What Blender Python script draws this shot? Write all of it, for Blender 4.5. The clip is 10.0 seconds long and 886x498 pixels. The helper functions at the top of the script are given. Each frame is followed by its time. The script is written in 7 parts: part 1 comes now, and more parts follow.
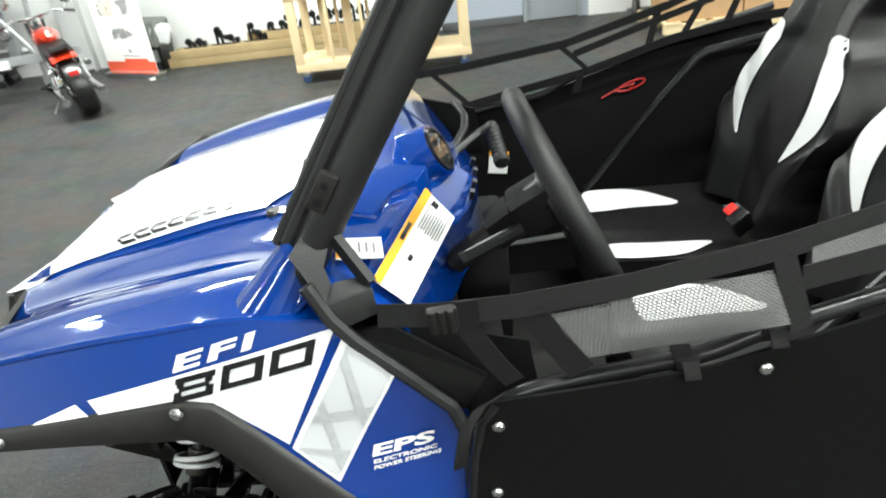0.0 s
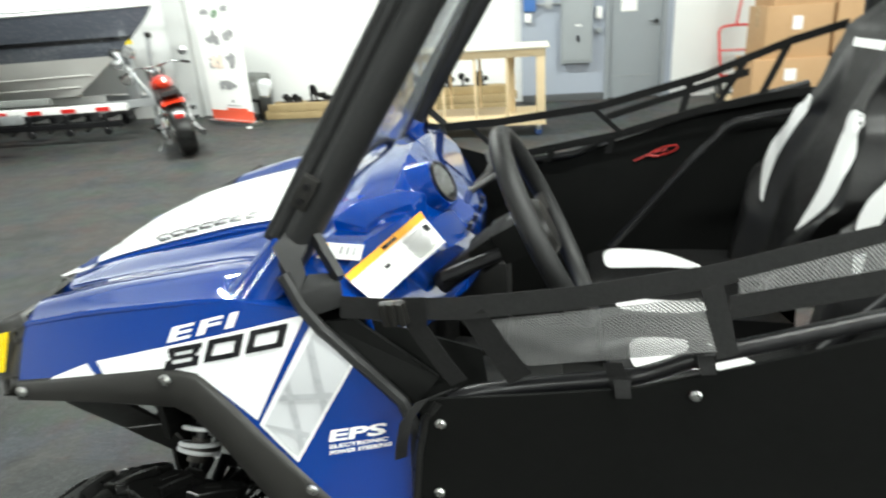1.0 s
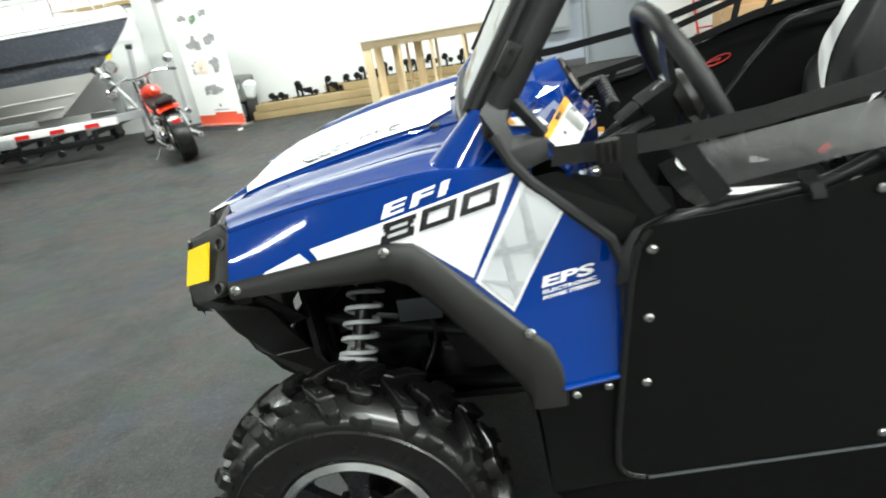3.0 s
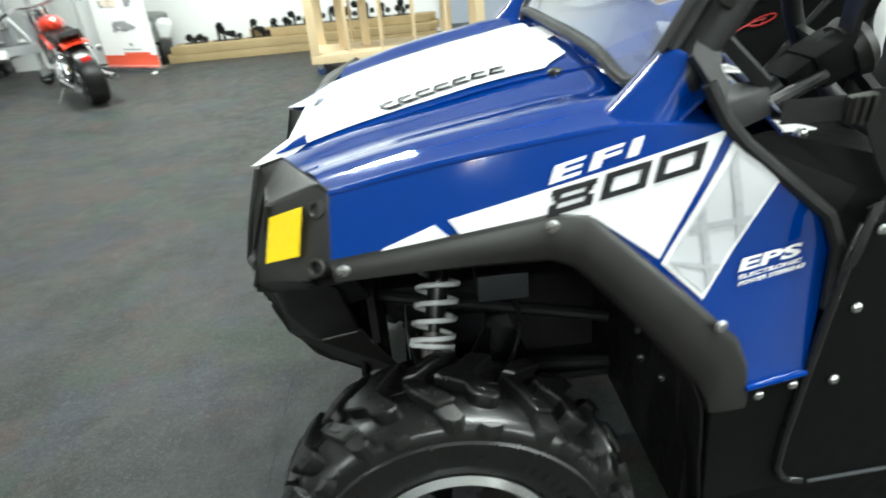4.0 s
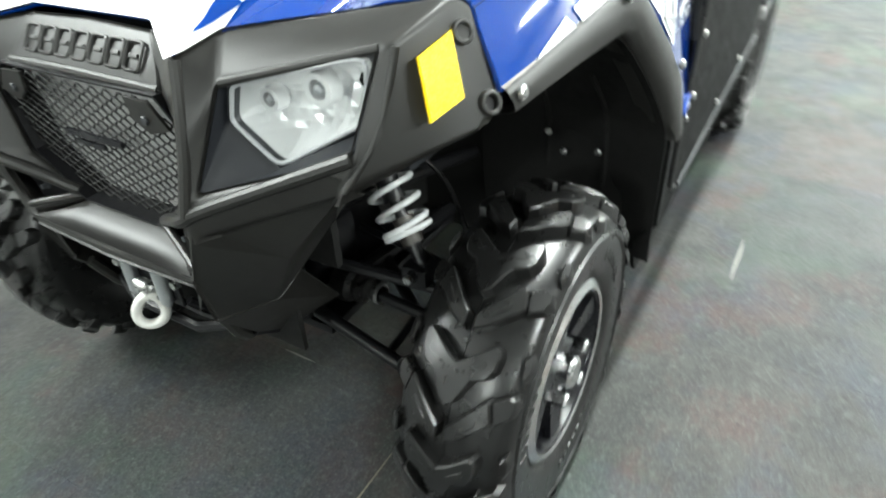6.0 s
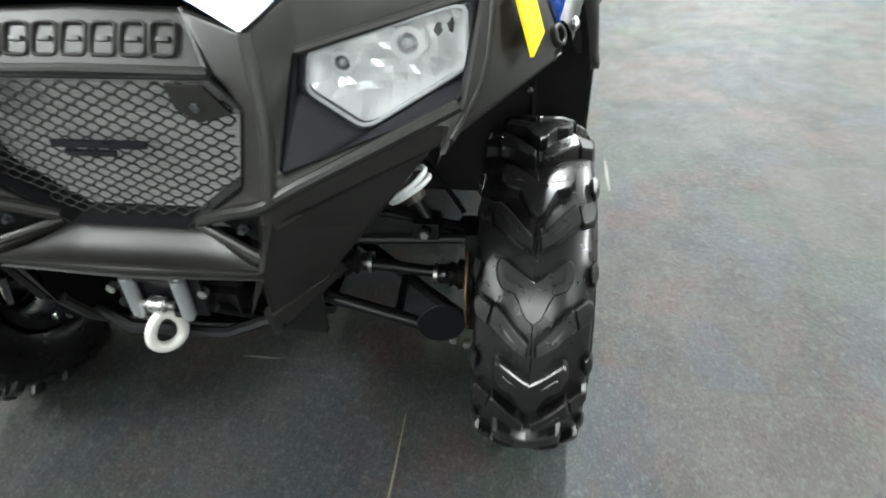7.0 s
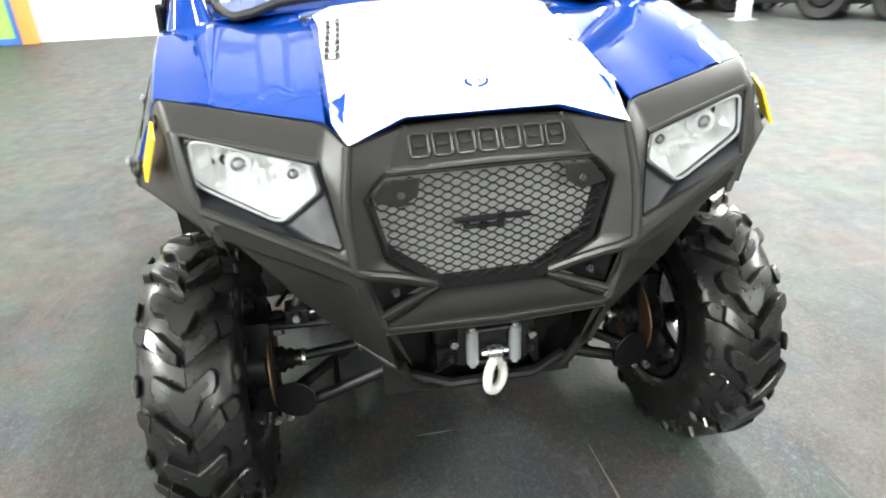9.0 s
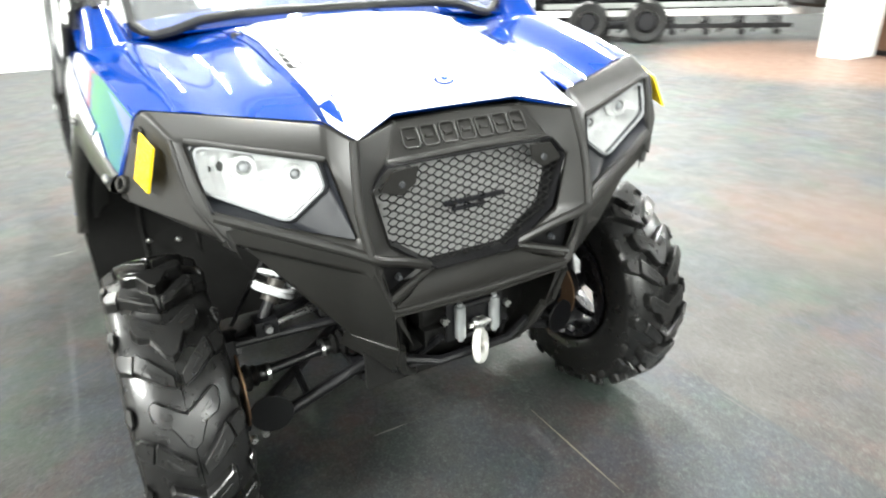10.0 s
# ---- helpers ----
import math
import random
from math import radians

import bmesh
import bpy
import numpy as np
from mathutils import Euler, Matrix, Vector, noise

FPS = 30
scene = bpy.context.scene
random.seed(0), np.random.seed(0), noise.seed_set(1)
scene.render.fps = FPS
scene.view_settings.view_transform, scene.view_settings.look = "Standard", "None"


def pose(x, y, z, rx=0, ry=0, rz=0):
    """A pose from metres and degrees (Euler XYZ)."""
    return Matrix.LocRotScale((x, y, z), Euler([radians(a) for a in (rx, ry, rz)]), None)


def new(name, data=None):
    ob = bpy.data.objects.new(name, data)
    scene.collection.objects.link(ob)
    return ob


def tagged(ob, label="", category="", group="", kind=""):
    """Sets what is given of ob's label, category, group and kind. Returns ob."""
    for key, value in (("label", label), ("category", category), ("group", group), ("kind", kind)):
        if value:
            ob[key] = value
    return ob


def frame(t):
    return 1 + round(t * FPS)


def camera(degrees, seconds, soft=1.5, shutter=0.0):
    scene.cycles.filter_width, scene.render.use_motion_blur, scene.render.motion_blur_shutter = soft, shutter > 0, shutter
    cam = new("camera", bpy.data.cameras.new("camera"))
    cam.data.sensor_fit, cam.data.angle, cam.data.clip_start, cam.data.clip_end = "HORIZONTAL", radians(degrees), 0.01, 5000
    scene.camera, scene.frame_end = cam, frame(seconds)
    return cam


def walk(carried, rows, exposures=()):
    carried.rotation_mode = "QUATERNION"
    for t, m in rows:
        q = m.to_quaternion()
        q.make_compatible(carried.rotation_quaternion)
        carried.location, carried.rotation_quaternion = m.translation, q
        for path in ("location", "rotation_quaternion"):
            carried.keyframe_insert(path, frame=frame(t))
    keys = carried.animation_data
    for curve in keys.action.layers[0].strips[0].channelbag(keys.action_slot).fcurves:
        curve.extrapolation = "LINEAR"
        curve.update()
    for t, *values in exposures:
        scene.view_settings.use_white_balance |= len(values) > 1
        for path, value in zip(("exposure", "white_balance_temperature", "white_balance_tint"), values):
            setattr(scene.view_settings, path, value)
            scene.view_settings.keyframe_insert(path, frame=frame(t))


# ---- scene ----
cam = camera(70.46, 10.0, soft=1.9, shutter=0.7)
PATH = [
    (0.0, 0.4051, -1.2639, 1.4482, 61.79, 6.08, -1.11),
    (0.5, 0.4758, -1.3369, 1.4435, 65.22, 5.87, 1.61),
    (1.0, 0.5563, -1.3689, 1.4009, 68.62, 3.70, 7.42),
    (1.5, 0.5077, -1.4411, 1.4003, 70.57, 4.31, 13.04),
    (2.0, 0.4277, -1.5849, 1.3860, 69.42, 5.46, 15.06),
    (2.2, 0.3972, -1.6357, 1.3667, 68.51, 6.50, 11.91),
    (3.3, 0.1199, -1.4875, 1.2692, 67.11, 7.88, 0.71),
    (3.5, 0.0463, -1.4129, 1.2722, 64.79, 6.42, -1.55),
    (4.0, -0.1700, -1.3658, 1.2573, 63.15, 4.75, -4.15),
    (4.5, -0.3926, -1.3505, 1.2561, 61.81, 3.26, -19.74),
    (5.0, -0.5810, -1.1620, 1.1763, 61.66, 0.84, -30.71),
    (5.5, -0.7425, -0.9677, 1.1351, 59.52, 2.39, -44.39),
    (5.7, -0.8281, -0.9432, 1.1149, 58.02, 2.30, -50.54),
    (6.8, -1.0722, -0.5852, 1.1020, 52.61, 2.30, -79.03),
    (7.0, -1.1173, -0.5354, 1.1045, 53.17, 2.03, -82.60),
    (7.5, -1.3613, -0.4177, 1.1291, 57.81, 2.42, -87.65),
    (8.0, -1.4772, -0.2223, 1.1434, 61.85, 3.73, -86.71),
    (8.5, -1.3770, 0.0420, 1.1370, 63.39, 2.96, -94.52),
    (9.0, -1.3968, 0.2420, 1.1616, 64.04, 2.22, -100.62),
    (9.5, -1.4959, 0.4326, 1.1784, 65.88, 1.45, -108.75),
    (10.0, -1.4114, 0.5755, 1.1373, 66.17, 1.94, -118.99),
]
walk(cam, [(t, pose(x, y, z, a, b, c)) for t, x, y, z, a, b, c in PATH],
     exposures=[(0.0, 0.22, 6430, 7), (0.8, 0.08, 6430, 7), (2.2, 0.0, 6430, 7), (3.4, 0.0, 6300, 6), (4.5, 0.02, 6200, 4), (5.0, 0.60, 6200, 4), (5.5, 0.97, 6280, 6), (5.7, 0.97, 6280, 6),
                (7.0, 0.76, 6250, 10), (8.0, 1.10, 6330, 11), (9.0, 1.30, 6480, 11), (10.0, 1.47, 6480, 11)])

# ---- light: a closed showroom under rows of bright ceiling tubes ----
world = bpy.data.worlds.new("world")
scene.world = world
world.use_nodes = True
world.node_tree.nodes["Background"].inputs[0].default_value = (0.9, 0.95, 1.0, 1)
world.node_tree.nodes["Background"].inputs[1].default_value = 0.0

CEIL = 4.6
# The lamp at x -10.5 is an added fill that lifts the bumper's front.
LAMPS = [(-7.0, 4.5, 190), (-2.6, 4.4, 400), (3.0, 4.6, 150), (7.5, 4.5, 130), (-10.5, -1.2, 330), (1.6, -1.0, 210), (6.5, -0.9, 240),
         (-7.0, -6.0, 120), (-1.0, -6.5, 340), (4.5, -5.5, 380), (8.2, -3.6, 330), (8.5, -9.5, 200)]


def ceiling_lamp(x, y, watts):
    data = bpy.data.lights.new("ceiling_tube_light", "AREA")
    data.shape, data.size, data.size_y = "RECTANGLE", 2.4, 0.11
    data.energy, data.color = watts * 1.12, (0.97, 1.0, 0.95)
    ob = new("ceiling_tube_light", data)
    ob.matrix_world = pose(x, y, CEIL - 0.13)
    return ob


for lx, ly, lw in LAMPS:
    ceiling_lamp(lx, ly, lw)


# ---- materials ----
def material(name, color, rough=0.5, metal=0.0, vary=0.12, scale=6.0, fine=0.0, fine_scale=300.0, coat=0.0, other=None, rough_vary=0.08, spec=0.5):
    m = bpy.data.materials.new(name)
    m.use_nodes = True
    nt = m.node_tree
    b = nt.nodes["Principled BSDF"]
    tc = nt.nodes.new("ShaderNodeTexCoord")
    n1 = nt.nodes.new("ShaderNodeTexNoise")
    n1.inputs["Scale"].default_value, n1.inputs["Detail"].default_value, n1.inputs["Roughness"].default_value = scale, 8, 0.65
    nt.links.new(tc.outputs["Object"], n1.inputs["Vector"])
    ramp = nt.nodes.new("ShaderNodeMix")
    ramp.data_type = "RGBA"
    c = Vector(color)
    lo, hi = (c * (1 - vary), c * (1 + vary)) if other is None else (c, Vector(other))
    ramp.inputs["A"].default_value, ramp.inputs["B"].default_value = (*lo, 1), (*hi, 1)
    nt.links.new(n1.outputs["Fac"], ramp.inputs["Factor"])
    nt.links.new(ramp.outputs["Result"], b.inputs["Base Color"])
    mr = nt.nodes.new("ShaderNodeMapRange")
    mr.inputs["From Min"].default_value, mr.inputs["From Max"].default_value = 0.3, 0.7
    mr.inputs["To Min"].default_value, mr.inputs["To Max"].default_value = max(0.02, rough - rough_vary), min(1, rough + rough_vary)
    n2 = nt.nodes.new("ShaderNodeTexNoise")
    n2.inputs["Scale"].default_value, n2.inputs["Detail"].default_value = scale * 5, 5
    nt.links.new(tc.outputs["Object"], n2.inputs["Vector"])
    nt.links.new(n2.outputs["Fac"], mr.inputs["Value"])
    nt.links.new(mr.outputs["Result"], b.inputs["Roughness"])
    b.inputs["Metallic"].default_value = metal
    b.inputs["Coat Weight"].default_value, b.inputs["Coat Roughness"].default_value = coat, 0.04
    b.inputs["Specular IOR Level"].default_value = spec
    if fine:
        n3 = nt.nodes.new("ShaderNodeTexNoise")
        n3.inputs["Scale"].default_value, n3.inputs["Detail"].default_value = fine_scale, 3
        bp = nt.nodes.new("ShaderNodeBump")
        bp.inputs["Strength"].default_value, bp.inputs["Distance"].default_value = fine, 0.002
        nt.links.new(tc.outputs["Object"], n3.inputs["Vector"])
        nt.links.new(n3.outputs["Fac"], bp.inputs["Height"])
        nt.links.new(bp.outputs["Normal"], b.inputs["Normal"])
    return m


def glass(name, color=(1, 1, 1), rough=0.0, thin=True):
    m = bpy.data.materials.new(name)
    m.use_nodes = True
    nt = m.node_tree
    nt.nodes.clear()
    out = nt.nodes.new("ShaderNodeOutputMaterial")
    mix, fr, lw = nt.nodes.new("ShaderNodeMixShader"), nt.nodes.new("ShaderNodeMath"), nt.nodes.new("ShaderNodeLayerWeight")
    tr, gl = nt.nodes.new("ShaderNodeBsdfTransparent"), nt.nodes.new("ShaderNodeBsdfGlossy")
    lw.inputs["Blend"].default_value = 0.5
    fr.operation, fr.inputs[1].default_value = "POWER", 4.0
    gain = nt.nodes.new("ShaderNodeMath")
    gain.operation, gain.inputs[1].default_value, gain.inputs[2].default_value = "MULTIPLY_ADD", 0.9, 0.03
    nt.links.new(lw.outputs["Facing"], fr.inputs[0])
    nt.links.new(fr.outputs[0], gain.inputs[0])
    tr.inputs[0].default_value = (*color, 1)
    gl.inputs["Roughness"].default_value = rough
    nt.links.new(gain.outputs[0], mix.inputs[0])
    nt.links.new(tr.outputs[0], mix.inputs[1])
    nt.links.new(gl.outputs[0], mix.inputs[2])
    nt.links.new(mix.outputs[0], out.inputs[0])
    return m


BLUE = material("blue_gloss_plastic", (0.0003, 0.034, 0.235), 0.06, vary=0.05, scale=3, coat=1.0, rough_vary=0.02, spec=0.6)
WHITE = material("white_gloss_vinyl", (0.86, 0.87, 0.88), 0.3, vary=0.02, scale=5)
GREY = material("light_grey_vinyl", (0.56, 0.57, 0.59), 0.4, vary=0.05, scale=14, spec=0.3)
DGREY = material("grey_vinyl_pattern", (0.42, 0.43, 0.45), 0.3, vary=0.05, scale=14)
INK = material("black_vinyl", (0.008, 0.008, 0.01), 0.3)
PLASTIC = material("black_moulded_plastic", (0.0160, 0.0155, 0.0140), 0.41, vary=0.2, scale=9, fine=0.12, fine_scale=500, rough_vary=0.03, spec=0.5)
SATIN = material("dark_grey_satin_plastic", (0.04, 0.043, 0.047), 0.4, vary=0.12, scale=8)
DARK = material("black_frame_paint", (0.007, 0.007, 0.008), 0.36, vary=0.25, scale=20, spec=0.35)
LINER = material("black_wheel_liner", (0.0125, 0.0125, 0.012), 0.6, vary=0.3, scale=10, spec=0.15)
PAD = material("black_foam_padding", (0.0125, 0.0128, 0.013), 0.5, spec=0.4, vary=0.2, scale=30, fine=0.3, fine_scale=500)
RUBBER = material("tyre_rubber", (0.0085, 0.0085, 0.0083), 0.29, vary=0.3, scale=12, fine=0.05, fine_scale=250, rough_vary=0.025, spec=0.62)
SHEET = material("black_powder_coat_sheet", (0.0060, 0.0063, 0.0060), 0.6, spec=0.08, vary=0.15, scale=8, fine=0.2, fine_scale=1200)
STRAP = material("black_nylon_webbing", (0.008, 0.008, 0.008), 0.7, spec=0.25, vary=0.2, scale=40, fine=0.5, fine_scale=700)
VINYL = material("black_seat_vinyl", (0.008, 0.008, 0.008), 0.42, spec=0.35, vary=0.2, scale=10, fine=0.4, fine_scale=350)
WVINYL = material("white_seat_vinyl", (0.78, 0.78, 0.77), 0.45, vary=0.04, scale=12, fine=0.3, fine_scale=350)
CHROME = material("chrome", (0.85, 0.85, 0.86), 0.10, metal=1.0, vary=0.03)
STEEL = material("zinc_plated_steel", (0.62, 0.62, 0.61), 0.3, metal=1.0, vary=0.1, scale=30)
ALLOY = material("machined_alloy", (0.78, 0.79, 0.80), 0.22, metal=1.0, vary=0.03, scale=30, rough_vary=0.015)
SILVER = material("silver_painted_spring", (0.66, 0.67, 0.68), 0.35, vary=0.06, scale=20)
AMBER = material("amber_reflector", (0.95, 0.66, 0.004), 0.25, vary=0.06, scale=90, fine=0.4, fine_scale=500)
LABEL = material("label_paper", (0.85, 0.85, 0.83), 0.45, vary=0.03, scale=30)
ORANGE = material("orange_label_band", (0.9, 0.38, 0.02), 0.45, vary=0.05, scale=30)
PRINT = material("grey_print", (0.25, 0.25, 0.25), 0.5)
EMBLEM = material("dull_red_print", (0.34, 0.012, 0.010), 0.5, vary=0.1)
RED = material("red_paint", (0.62, 0.02, 0.015), 0.35, vary=0.1)
RUST = material("bare_steel_disc", (0.2, 0.12, 0.07), 0.5, metal=0.7, vary=0.3, scale=20)
HOUSING = material("slate_grey_satin_housing", (0.013, 0.0145, 0.0185), 0.5, vary=0.12, scale=8, spec=0.4)
LENS = glass("clear_lens", (0.97, 0.98, 0.98))
SHIELD = glass("clear_windshield", (0.92, 0.94, 0.95), 0.03)
# White diffuse share paints in the bright room mirrored by the windscreen.
_nt = SHIELD.node_tree
_glare, _mix2 = _nt.nodes.new("ShaderNodeBsdfDiffuse"), _nt.nodes.new("ShaderNodeMixShader")
_glare.inputs["Color"].default_value, _mix2.inputs[0].default_value = (0.85, 0.87, 0.87, 1), 0.09
_out = next(n for n in _nt.nodes if n.type == "OUTPUT_MATERIAL")
_src = _out.inputs[0].links[0].from_socket
_nt.links.new(_src, _mix2.inputs[1])
_nt.links.new(_glare.outputs[0], _mix2.inputs[2])
_nt.links.new(_mix2.outputs[0], _out.inputs[0])
REFLECTOR = material("aluminised_reflector", (0.95, 0.95, 0.95), 0.2, metal=0.5, vary=0.04, scale=20, rough_vary=0.05)
LENSRIM = material("frosted_lens_rim", (0.34, 0.35, 0.36), 0.3, vary=0.05, scale=30)
WOOD = material("raw_pine", (0.66, 0.49, 0.27), 0.6, vary=0.2, scale=5, other=(0.80, 0.66, 0.43))
OLDWOOD = material("weathered_timber", (0.27, 0.19, 0.085), 0.65, other=(0.47, 0.36, 0.19), scale=5)
PLY = material("plywood_edge_white", (0.7, 0.66, 0.55), 0.6)
WALLM = material("white_painted_wall", (0.80, 0.81, 0.80), 0.6, vary=0.04, scale=1.2, fine=0.1, fine_scale=60)
GREYWALL = material("blue_grey_painted_wall", (0.34, 0.375, 0.44), 0.55, vary=0.05, scale=2)
DOORM = material("grey_painted_steel_door", (0.27, 0.295, 0.315), 0.45, vary=0.06, scale=3)
PANELM = material("grey_electrical_enclosure", (0.31, 0.335, 0.35), 0.45, vary=0.06, scale=3)
CEILM = material("grey_white_ceiling", (0.68, 0.69, 0.69), 0.8, vary=0.05, scale=2)
BOXCARD = material("brown_cardboard", (0.42, 0.25, 0.12), 0.7, vary=0.12, scale=4, other=(0.52, 0.33, 0.17))
GELCOAT = material("white_gelcoat", (0.75, 0.76, 0.76), 0.2, vary=0.03, coat=0.4)
NAVY = material("slate_hull_gelcoat", (0.10, 0.11, 0.135), 0.25, vary=0.08, coat=0.4)
BLACKHULL = material("black_hull_gelcoat", (0.015, 0.015, 0.017), 0.25, vary=0.08, coat=0.4)
BOTTOM = material("pale_hull_bottom", (0.66, 0.65, 0.62), 0.4, vary=0.12, scale=3)
GALV = material("galvanised_steel", (0.5, 0.52, 0.53), 0.42, metal=0.8, vary=0.15, scale=12)
TARP = material("grey_cover_cloth", (0.2, 0.21, 0.2), 0.8, vary=0.2, scale=4)
GREEN = material("green_painted_board", (0.3, 0.62, 0.12), 0.5, vary=0.08)
BLUEB = material("blue_painted_board", (0.05, 0.15, 0.42), 0.5, vary=0.08)
ORANGEB = material("orange_board", (0.75, 0.3, 0.08), 0.5, vary=0.08)
CASTER = material("blue_caster", (0.03, 0.07, 0.2), 0.4)


def floor_material():
    """Slate-look vinyl tile: mottled grey with faint green, blue and rust patches and fine grit; each tile a little different."""
    m = bpy.data.materials.new("slate_look_vinyl")
    m.use_nodes = True
    nt = m.node_tree
    b = nt.nodes["Principled BSDF"]
    geo = nt.nodes.new("ShaderNodeNewGeometry")
    info = nt.nodes.new("ShaderNodeObjectInfo")
    tot = nt.nodes.new("ShaderNodeMath")
    tot.operation = "ADD"
    nt.links.new(geo.outputs["Random Per Island"], tot.inputs[0])
    nt.links.new(info.outputs["Random"], tot.inputs[1])
    tile = nt.nodes.new("ShaderNodeMath")
    tile.operation = "FRACT"
    nt.links.new(tot.outputs[0], tile.inputs[0])

    def noise_mask(scale, lo, hi, offset, detail=6):
        mp = nt.nodes.new("ShaderNodeMapping")
        mp.inputs["Location"].default_value = (offset, offset * 1.7, 0)
        n = nt.nodes.new("ShaderNodeTexNoise")
        n.inputs["Scale"].default_value, n.inputs["Detail"].default_value, n.inputs["Roughness"].default_value = scale, detail, 0.7
        r = nt.nodes.new("ShaderNodeMapRange")
        r.inputs["From Min"].default_value, r.inputs["From Max"].default_value = lo, hi
        nt.links.new(geo.outputs["Position"], mp.inputs["Vector"])
        nt.links.new(mp.outputs["Vector"], n.inputs["Vector"])
        nt.links.new(n.outputs["Fac"], r.inputs["Value"])
        return r.outputs["Result"]

    def over(sock, color, mask, amount):
        k = nt.nodes.new("ShaderNodeMath")
        k.operation = "MULTIPLY"
        k.inputs[1].default_value = amount
        nt.links.new(mask, k.inputs[0])
        x = nt.nodes.new("ShaderNodeMix")
        x.data_type = "RGBA"
        x.inputs["B"].default_value = (*color, 1)
        nt.links.new(k.outputs[0], x.inputs["Factor"])
        if sock is None:
            x.inputs["A"].default_value = (0.0242, 0.0255, 0.0242, 1)
        else:
            nt.links.new(sock, x.inputs["A"])
        return x.outputs["Result"]

    def band_of_tiles(lo, hi):
        r = nt.nodes.new("ShaderNodeMapRange")
        r.inputs["From Min"].default_value, r.inputs["From Max"].default_value = lo, hi
        nt.links.new(tile.outputs[0], r.inputs["Value"])
        return r.outputs["Result"]
    s = over(None, (0.0497, 0.0504, 0.0466), noise_mask(3.0, 0.42, 0.60, 5.0), 1.0)
    s = over(s, (0.0655, 0.0376, 0.0332), noise_mask(2.6, 0.50, 0.60, 3.0), 0.62)
    s = over(s, (0.0332, 0.0549, 0.0383), noise_mask(2.0, 0.50, 0.60, 11.0), 0.62)
    s = over(s, (0.0332, 0.0407, 0.0603), noise_mask(2.3, 0.49, 0.62, 23.0), 0.55)
    s = over(s, (0.0609, 0.0496, 0.0445), band_of_tiles(0.75, 0.92), 0.4)
    s = over(s, (0.0308, 0.0376, 0.0407), band_of_tiles(0.28, 0.1), 0.4)
    s = over(s, (0.0934, 0.0979, 0.0934), noise_mask(48.0, 0.52, 0.72, 31.0), 0.6)
    s = over(s, (0.0166, 0.0172, 0.0172), noise_mask(60.0, 0.52, 0.70, 47.0), 0.65)
    s = over(s, (0.1030, 0.1075, 0.1030), noise_mask(150.0, 0.54, 0.68, 83.0, 3), 0.55)
    s = over(s, (0.0143, 0.0152, 0.0148), noise_mask(170.0, 0.54, 0.68, 97.0, 3), 0.6)
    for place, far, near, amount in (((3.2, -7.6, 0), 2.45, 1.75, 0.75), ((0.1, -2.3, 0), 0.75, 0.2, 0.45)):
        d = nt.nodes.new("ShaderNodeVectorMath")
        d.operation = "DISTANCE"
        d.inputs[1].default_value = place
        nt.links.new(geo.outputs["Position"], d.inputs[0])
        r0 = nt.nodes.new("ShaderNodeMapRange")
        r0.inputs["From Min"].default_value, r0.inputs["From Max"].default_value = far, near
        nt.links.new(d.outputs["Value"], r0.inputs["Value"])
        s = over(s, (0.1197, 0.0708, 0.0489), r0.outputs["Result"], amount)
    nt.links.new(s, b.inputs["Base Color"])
    r1 = nt.nodes.new("ShaderNodeMapRange")
    r1.inputs["To Min"].default_value, r1.inputs["To Max"].default_value = 0.44, 0.62
    nt.links.new(noise_mask(9.0, 0.3, 0.7, 61.0), r1.inputs["Value"])
    nt.links.new(r1.outputs["Result"], b.inputs["Roughness"])
    b.inputs["Specular IOR Level"].default_value = 0.2
    bp = nt.nodes.new("ShaderNodeBump")
    bp.inputs["Strength"].default_value, bp.inputs["Distance"].default_value = 0.4, 0.003
    nt.links.new(noise_mask(70.0, 0.2, 0.8, 71.0, 4), bp.inputs["Height"])
    nt.links.new(bp.outputs["Normal"], b.inputs["Normal"])
    return m


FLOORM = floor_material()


# ---- mesh helpers ----
def finish(name, bm, mat, parent=None, label="", sharp=35.0, smooth=True):
    bmesh.ops.recalc_face_normals(bm, faces=bm.faces)
    me = bpy.data.meshes.new(name)
    for f in bm.faces:
        f.smooth = smooth
    if smooth:
        lim = radians(sharp)
        for e in bm.edges:
            e.smooth = len(e.link_faces) == 2 and e.calc_face_angle(3.2) < lim
    bm.to_mesh(me)
    bm.free()
    me.materials.append(mat)
    ob = new(name, me)
    if parent is not None:
        ob.parent = parent
    if label:
        ob["label"] = label
    return ob


def part(name, bm, mat, parent, label="", sharp=35.0, smooth=True):
    return finish(name, bm, mat, parent, label, sharp, smooth)


def thing(name, label, category, group="", kind="", at=(0, 0, 0)):
    ob = new(name)
    ob.location = at
    ob.empty_display_size = 0.1
    return tagged(ob, label, category, group, kind)


def from_faces(verts, faces):
    bm = bmesh.new()
    vs = [bm.verts.new(v) for v in verts]
    for f in faces:
        bm.faces.new([vs[i] for i in f])
    return bm


def add(bm, other):
    me = bpy.data.meshes.new("tmp")
    other.to_mesh(me)
    other.free()
    bm.from_mesh(me)
    bpy.data.meshes.remove(me)
    return bm


def moved(bm, m):
    bm.transform(m)
    return bm


def box(sx, sy, sz, m=None, bevel=0.0, seg=2):
    bm = bmesh.new()
    bmesh.ops.create_cube(bm, size=1)
    bm.transform(Matrix.Diagonal((sx, sy, sz, 1)))
    if bevel:
        bmesh.ops.bevel(bm, geom=bm.edges[:], offset=bevel, segments=seg, affect="EDGES", profile=0.7)
    if m is not None:
        bm.transform(m)
    return bm


